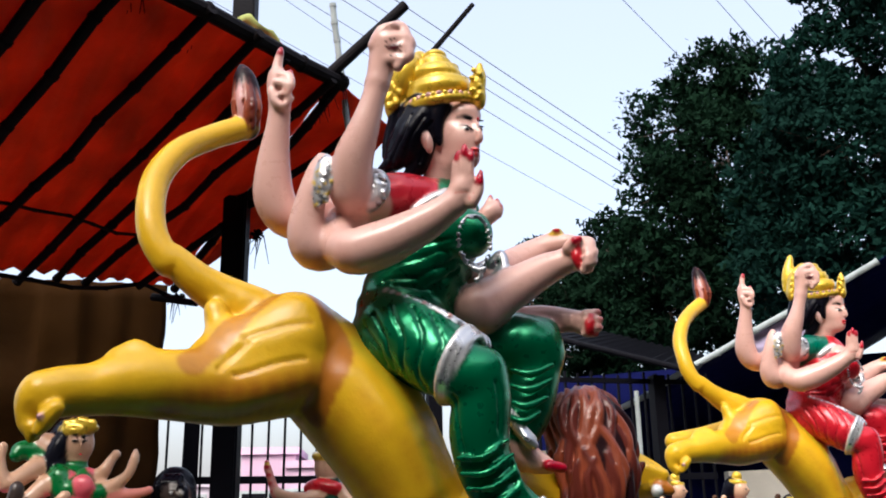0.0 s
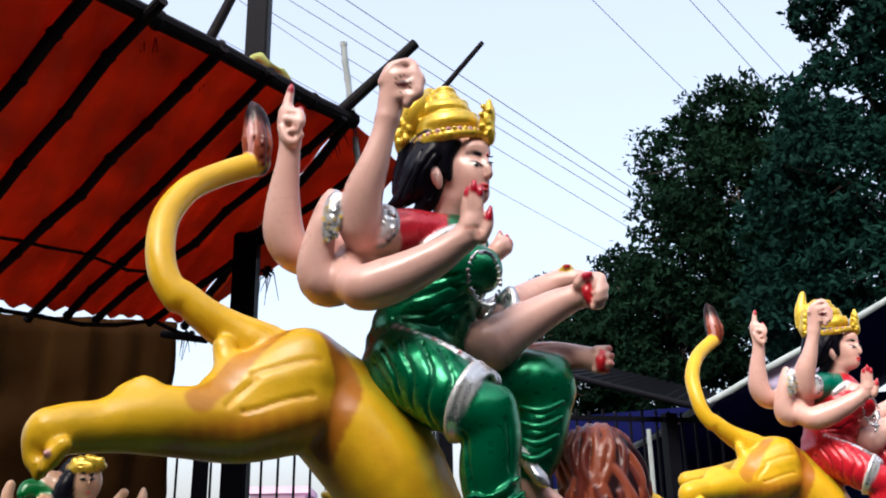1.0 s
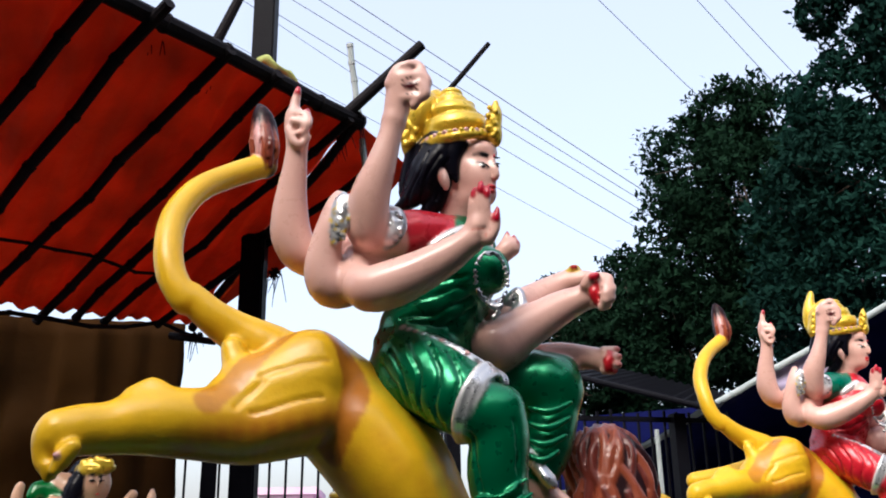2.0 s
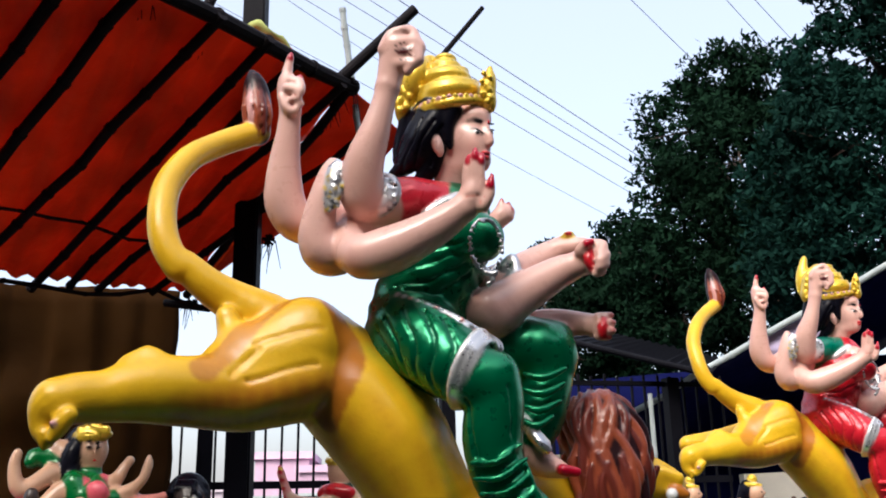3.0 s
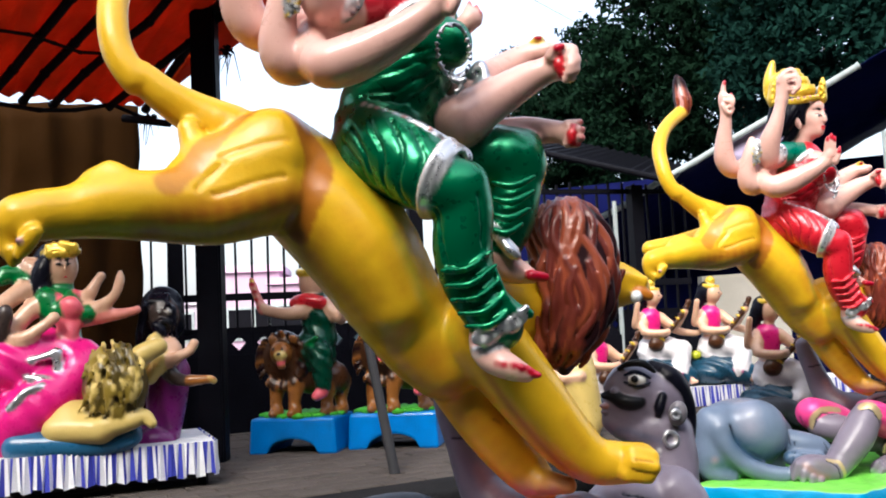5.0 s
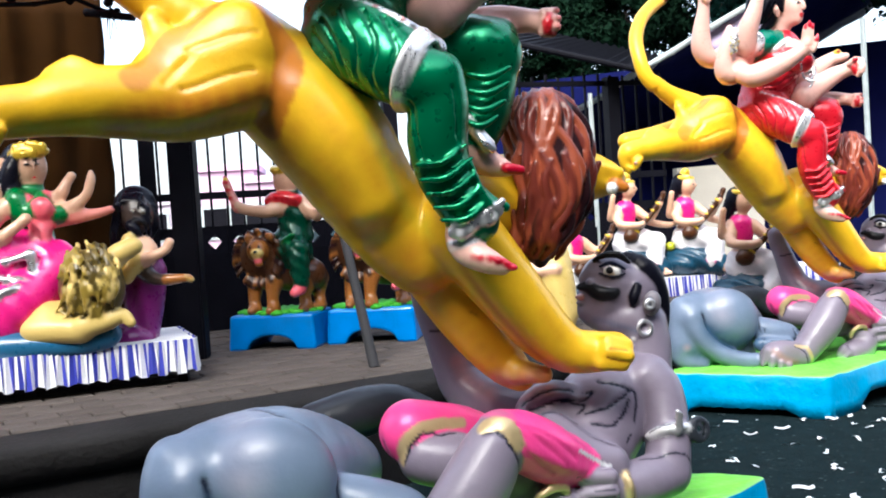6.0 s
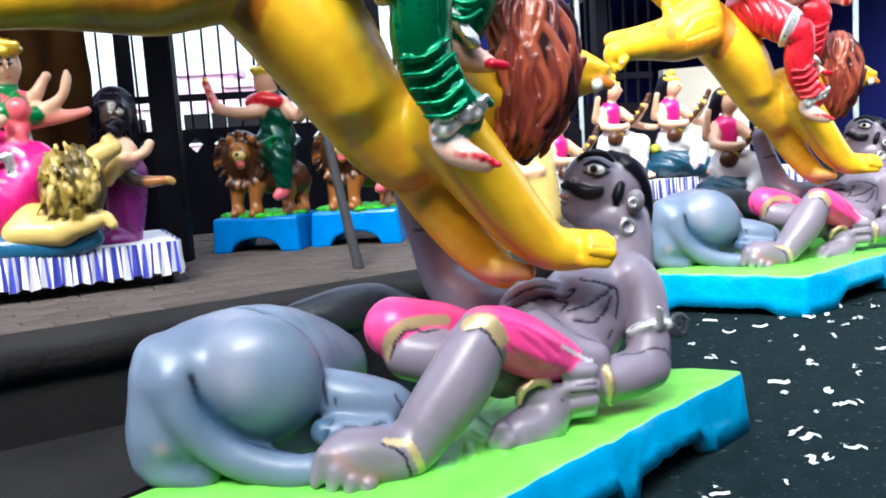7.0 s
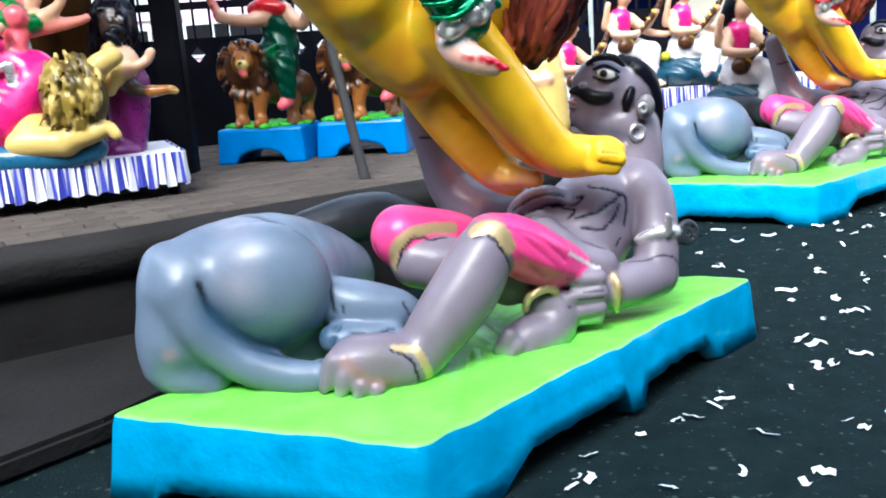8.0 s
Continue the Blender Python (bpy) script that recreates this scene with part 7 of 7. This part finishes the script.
c.chain([(-1.467, 2.258, 1.141, 0.044), (-1.39, 2.228, 1.076, 0.037), (-1.307, 2.198, 1.065, 0.028)], "swarthy")
c.chain([(-1.315, 2.196, 1.066, 0.028), (-1.244, 2.193, 1.068, 0.028), (-1.189, 2.205, 1.069, 0.019)], "ginger")
c.chain([(-1.215, 2.199, 1.071, 0.022), (-1.185, 2.207, 1.057, 0.019)], "straw", 0.005)
for i in range(9):
    x = -1.60 + 0.022 * i
    c.chain([(x, 2.30 - 0.03 * (i % 2), 1.53 - 0.004 * (i - 4) ** 2, 0.02), (x + 0.09 * (x + 1.51), 2.29, 1.42, 0.014), (x + 0.3 * (x + 1.51), 2.28, 1.30, 0.008)] if i in (0, 1, 7, 8) else [(x, 2.34, 1.545, 0.022), (x, 2.30, 1.515, 0.016)], "hair", 0.004)
c.chain([(-1.51, 2.25, 1.375, 0.028), (-1.48, 2.25, 1.345, 0.03), (-1.46, 2.255, 1.32, 0.014)], "hair", 0.006)
statue("demon_statue", c, 0.012, "dark bearded figure with black hair and purple robe")
# sea-blue base they rest on
c = Clay(0.04)
c.chain([(-2.12, 1.866, 0.786, 0.075), (-1.908, 1.9, 0.78, 0.076), (-1.751, 1.937, 0.77, 0.07), (-1.583, 1.963, 0.793, 0.059), (-1.548, 1.974, 0.828, 0.035)], "sea", 0.03)
c.chain([(-2.229, 2.091, 0.687, 0.091), (-1.863, 2.237, 0.702, 0.094), (-1.496, 2.354, 0.691, 0.064)], "sea", 0.05)
statue("statue_base", c, 0.015, "glossy dark blue wavy base under painted statues", group="statue bases")

# ---------------------------------------------------------------- two guardian lions with riders on blue plinths
M_SMALLPLINTH = material("bright_blue_paint", (0.008, 0.20, 0.62), rough=0.35, vary=0.3, scale=8, bump=0.2, coat=0.3)
M_TURF = material("green_painted_top", (0.08, 0.45, 0.03), rough=0.5, vary=0.4, scale=9, bump=0.3)


def small_plinth(at):
    bm = bmesh.new()
    n = 24
    front = []
    for i in range(n + 1):
        u = i / n
        arch = 0.10 * max(0, math.sin((u - 0.22) / 0.56 * math.pi)) ** 0.4 if 0.22 < u < 0.78 else 0
        front.append((-0.31 + 0.62 * u, arch))
    rows = []
    for y, sh in ((-0.22, 1.0), (0.22, 1.0)):
        rows.append(([bm.verts.new((x, y, z)) for x, z in front], [bm.verts.new((x * 0.95, y * 0.95, 0.24)) for x, z in front]))
    (f0, f1), (b0, b1) = rows
    for i in range(n):
        bm.faces.new((f0[i], f0[i + 1], f1[i + 1], f1[i]))
        bm.faces.new((b0[i + 1], b0[i], b1[i], b1[i + 1]))
        bm.faces.new((f1[i], f1[i + 1], b1[i + 1], b1[i]))
        bm.faces.new((f0[i + 1], f0[i], b0[i], b0[i + 1]))
    bm.faces.new((f0[0], f1[0], b1[0], b0[0]))
    bm.faces.new((f1[n], f0[n], b0[n], b1[n]))
    bmesh.ops.recalc_face_normals(bm, faces=bm.faces[:])
    ob = tagged(new("plinth", mesh_of("plinth", bm, M_SMALLPLINTH)), "bright blue arched plinth with a green top", "plinth", "small plinths")
    bv = ob.modifiers.new("soft", "BEVEL")
    bv.width, bv.segments = 0.02, 2
    ob.matrix_world = at
    bm = bmesh.new()
    for i in range(60):
        a = i * 2.4
        r = 0.26 * math.sqrt(i / 60)
        bmesh.ops.create_icosphere(bm, subdivisions=1, radius=0.05, matrix=Matrix.Translation((r * math.cos(a), r * 0.7 * math.sin(a), 0.245)) @ Matrix.Diagonal((1.2, 1, 0.5, 1)))
    part("turf", bm, M_TURF, ob, "rough bright green painted top", smooth=True)
    return ob


def guardian(variant):
    """A standing maned lion facing the viewer's side with a dark green rider."""
    c = Clay(0.03)
    c.chain([(0.20, 0.05, 0.48, 0.12), (0.02, 0.0, 0.52, 0.13), (-0.08, -0.04, 0.58, 0.12)], "brown")
    for x, y in ((-0.14, -0.08), (0.0, -0.10), (0.20, -0.02), (0.26, 0.1)):
        c.chain([(x, y, 0.45, 0.06), (x - 0.01, y - 0.02, 0.34, 0.042), (x, y - 0.03, 0.27, 0.045)], "ginger")
        c.limb((x, y - 0.05, 0.27, 0.035), (x - 0.01, y - 0.09, 0.265, 0.03), "ginger")
    c.ball((-0.10, -0.06, 0.64), (0.155, 0.12, 0.18), "brown")
    g = random.Random(variant)
    for i in range(46):
        a = g.uniform(0, 6.28)
        x, z = -0.09 + 0.13 * math.cos(a), 0.64 + 0.16 * math.sin(a)
        c.chain([(x, -0.13, z, 0.014), (x + 0.04 * math.cos(a), -0.15, z + 0.03 * math.sin(a) - 0.02, 0.014), (x + 0.05 * math.cos(a), -0.12, z - 0.07, 0.005)], g.choice(("brown", "ginger", "mane3", "brown")), 0.004)
    c.ball((-0.07, -0.19, 0.67), (0.07, 0.06, 0.075), "ginger")
    c.ball((-0.05, -0.24, 0.65), (0.04, 0.04, 0.032), "straw", k=0.02)
    c.ball((-0.05, -0.275, 0.665), (0.016, 0.012, 0.012), "black", k=0.003)
    c.ball((-0.05, -0.235, 0.605), (0.03, 0.03, 0.02), "sash", k=0.01)
    c.ball((-0.045, -0.235, 0.58), (0.032, 0.03, 0.02), "ginger", k=0.01)
    for x in (-0.10, -0.03):
        c.ball((x, -0.245, 0.70), (0.011, 0.008, 0.010), "black", k=0.002)
    for x in (-0.14, 0.01):
        c.ball((x, -0.16, 0.76), (0.03, 0.02, 0.032), "ginger", k=0.006)
    # rider
    c.chain([(0.12, -0.02, 0.64, 0.13), (0.14, 0.0, 0.80, 0.12), (0.12, 0.0, 0.98, 0.10)], "bottle", 0.04, (0.006, (40, 0, 60), 1.2))
    c.chain([(0.12, -0.06, 0.66, 0.1), (0.20, -0.16, 0.66, 0.08), (0.22, -0.18, 0.46, 0.06)], "bottle", 0.03, (0.005, (50, 0, 70), 1))
    c.chain([(0.18, -0.20, 0.70, 0.02), (0.12, -0.17, 0.72, 0.025), (0.2, -0.22, 0.76, 0.02)], "leaf", 0.01)
    c.chain([(0.22, -0.19, 0.40, 0.04), (0.19, -0.23, 0.38, 0.035)], "sash")
    c.chain([(0.10, -0.06, 0.96, 0.055), (0.0, -0.14, 0.93, 0.045), (-0.14, -0.16, 0.95, 0.038), (-0.20, -0.16, 0.98, 0.036)], "skin")
    c.chain([(-0.20, -0.16, 0.96, 0.035), (-0.24, -0.16, 1.06, 0.028), (-0.27, -0.16, 1.14, 0.028)], "blush", 0.01)
    for i in range(12):
        c.ball((-0.22 - 0.005 * i, -0.18 + 0.01 * (i % 3), 0.98 + 0.018 * i), (0.02, 0.016, 0.014), ("lip", "gold", "sash")[i % 3], k=0.004)
    c.ball((0.10, -0.02, 1.14), (0.085, 0.09, 0.11), "skin")
    c.ball((0.12, 0.02, 1.17), (0.11, 0.11, 0.11), "mane3", k=0.01)
    c.ring((0.10, -0.01, 1.22), (0, -0.2, 1), 0.085, 0.025, "gold", 0.01)
    c.ball((0.10, -0.01, 1.28), (0.06, 0.06, 0.06), "gold", k=0.01)
    c.chain([(0.0, -0.05, 1.0, 0.05), (0.06, -0.1, 1.02, 0.04), (0.18, -0.08, 1.0, 0.04)], "lip", 0.02)
    c.chain([(0.2, -0.02, 0.98, 0.05), (0.32, -0.06, 0.88, 0.04), (0.38, -0.12, 0.96, 0.03)], "skin")
    return c


G = guardian(1)
GM = cast("rider_on_lion_statue", G.skin(0.012), G, SMALL, {}, M_PAINT)
for p, turn in (((-0.87, 6.25, 0.48), -14), ((-0.22, 6.26, 0.45), -10)):
    small_plinth(pose(p[0], p[1] + 0.2, LEDGE, 0, 0, turn))
    ob = new("rider_on_lion_statue", GM)
    ob.matrix_world = pose(p[0], p[1] + 0.2, LEDGE, 0, 0, turn)
    tagged(ob, "dark green figure riding a brown maned lion", "statue", "riders on lions")


# ---------------------------------------------------------------- seated musicians in white
def musician():
    c = Clay(0.025)
    c.ball((0, 0.0, 0.14), (0.32, 0.26, 0.16), "rock", fold=(0.012, (30, 25, 35), 1.5))
    c.ball((0.2, -0.14, 0.10), (0.16, 0.14, 0.12), "rock", fold=(0.01, (40, 25, 35), 1.5))
    c.chain([(-0.05, 0, 0.36, 0.15), (0.08, -0.08, 0.38, 0.12), (0.2, -0.14, 0.36, 0.10)], "linen", 0.03, (0.006, (50, 0, 40), 1.2))
    c.chain([(0.2, -0.14, 0.36, 0.09), (0.18, -0.18, 0.24, 0.09), (0.14, -0.2, 0.16, 0.085)], "linen", 0.03, (0.006, (60, 30, 0), 1.2))
    c.chain([(0.06, -0.22, 0.15, 0.018), (0.14, -0.26, 0.135, 0.02), (0.22, -0.22, 0.15, 0.018)], "magenta", 0.008)
    c.chain([(0.2, -0.2, 0.12, 0.03), (0.24, -0.26, 0.06, 0.03), (0.28, -0.30, 0.05, 0.02)], "skin")
    c.chain([(-0.05, 0, 0.45, 0.09), (-0.05, 0, 0.56, 0.075)], "skin")
    c.chain([(-0.05, 0, 0.60, 0.095), (-0.05, 0.0, 0.70, 0.10)], "magenta", 0.02)
    c.limb((-0.04, -0.01, 0.76, 0.04), (-0.03, -0.02, 0.84, 0.04), "skin")
    c.ball((-0.02, -0.03, 0.91), (0.08, 0.085, 0.1), "skin")
    c.ball((0.055, -0.07, 0.905), (0.015, 0.018, 0.02), "skin", k=0.01)
    c.ball((-0.07, 0.02, 0.93), (0.095, 0.1, 0.11), "hair", k=0.01)
    c.chain([(-0.12, 0.02, 0.9, 0.06), (-0.16, 0.04, 0.78, 0.05), (-0.16, 0.05, 0.68, 0.02)], "hair", 0.01)
    c.ring((-0.03, -0.01, 0.99), (0.1, -0.1, 1), 0.075, 0.018, "gold", 0.006)
    c.ball((-0.03, -0.01, 1.04), (0.05, 0.05, 0.05), "gold", k=0.01)
    c.stroke([(0.02, -0.12, 0.92), (0.04, -0.11, 0.92)], 0.01, "black", 1, 0.6)
    c.stroke([(0.04, -0.12, 0.86), (0.055, -0.11, 0.86)], 0.008, "lip", 1, 0.6)
    # lute held across
    c.chain([(-0.02, -0.16, 0.46, 0.03), (0.1, -0.2, 0.58, 0.026), (0.24, -0.22, 0.76, 0.024), (0.28, -0.22, 0.84, 0.03)], "brown", 0.006)
    for i in range(10):
        c.ring((0.0 + 0.027 * i, -0.17 - 0.005 * i, 0.48 + 0.033 * i), (0.6, -0.1, 0.8), 0.03, 0.007, ("gold", "mane3")[i % 2], 0.003)
    c.ball((-0.06, -0.16, 0.43), (0.08, 0.06, 0.07), "brown", k=0.01)
    # arms
    c.chain([(-0.13, -0.02, 0.70, 0.05), (-0.16, -0.12, 0.56, 0.045), (-0.02, -0.2, 0.54, 0.036), (0.04, -0.22, 0.55, 0.03)], "skin")
    c.chain([(0.05, -0.02, 0.70, 0.05), (0.16, -0.10, 0.60, 0.042), (0.22, -0.19, 0.70, 0.034), (0.24, -0.22, 0.74, 0.03)], "skin")
    c.chain([(0.05, 0.03, 0.68, 0.045), (0.2, -0.02, 0.56, 0.04), (0.36, -0.08, 0.52, 0.034), (0.42, -0.1, 0.53, 0.028)], "skin")
    c.chain([(-0.12, 0.03, 0.70, 0.045), (-0.22, -0.04, 0.62, 0.04), (-0.22, -0.1, 0.76, 0.03), (-0.21, -0.12, 0.84, 0.028)], "skin")
    c.ball((0.36, -0.12, 0.30), (0.05, 0.05, 0.05), "lime", k=0.005)
    return c


Mu = musician()
MM = cast("musician_statue", Mu.skin(0.012), Mu, SMALL, {}, M_PAINT)
for (p, z), sc, turn in ((((2.05, 8.3, 0.68), LEDGE + 0.17), 0.88, 5), (((2.58, 8.26, 0.62), LEDGE + 0.17), 0.88, 0), (((2.61, 6.98, 0.54), LEDGE), 0.88, -10), (((1.35, 7.23, 0.66), LEDGE), 0.8, 20)):
    ob = new("musician_statue", MM)
    ob.matrix_world = pose(p[0], p[1], z, 0, 0, turn) @ Matrix.Diagonal((sc, sc, sc, 1))
    tagged(ob, "seated figure in white with magenta blouse and lute", "statue", "seated musicians")
# small yellow robed figure behind the reclining one
c = Clay(0.03)
c.chain([(0, 0, 0.12, 0.17), (0, 0, 0.35, 0.15), (0, 0, 0.55, 0.10)], "straw", 0.03, (0.008, (40, 0, 12), 1.5))
c.chain([(-0.08, 0, 0.56, 0.05), (-0.15, -0.08, 0.42, 0.04), (0.0, -0.14, 0.42, 0.035)], "skin")
c.ball((0, -0.02, 0.73), (0.08, 0.085, 0.1), "skin")
c.ball((-0.03, 0.02, 0.76), (0.095, 0.095, 0.1), "hair", k=0.01)
ob = statue("robed_statue", c, 0.013, "small figure in a pale yellow robe", at=pose(*(1.01, 6.38, 0.65)[:2], LEDGE))
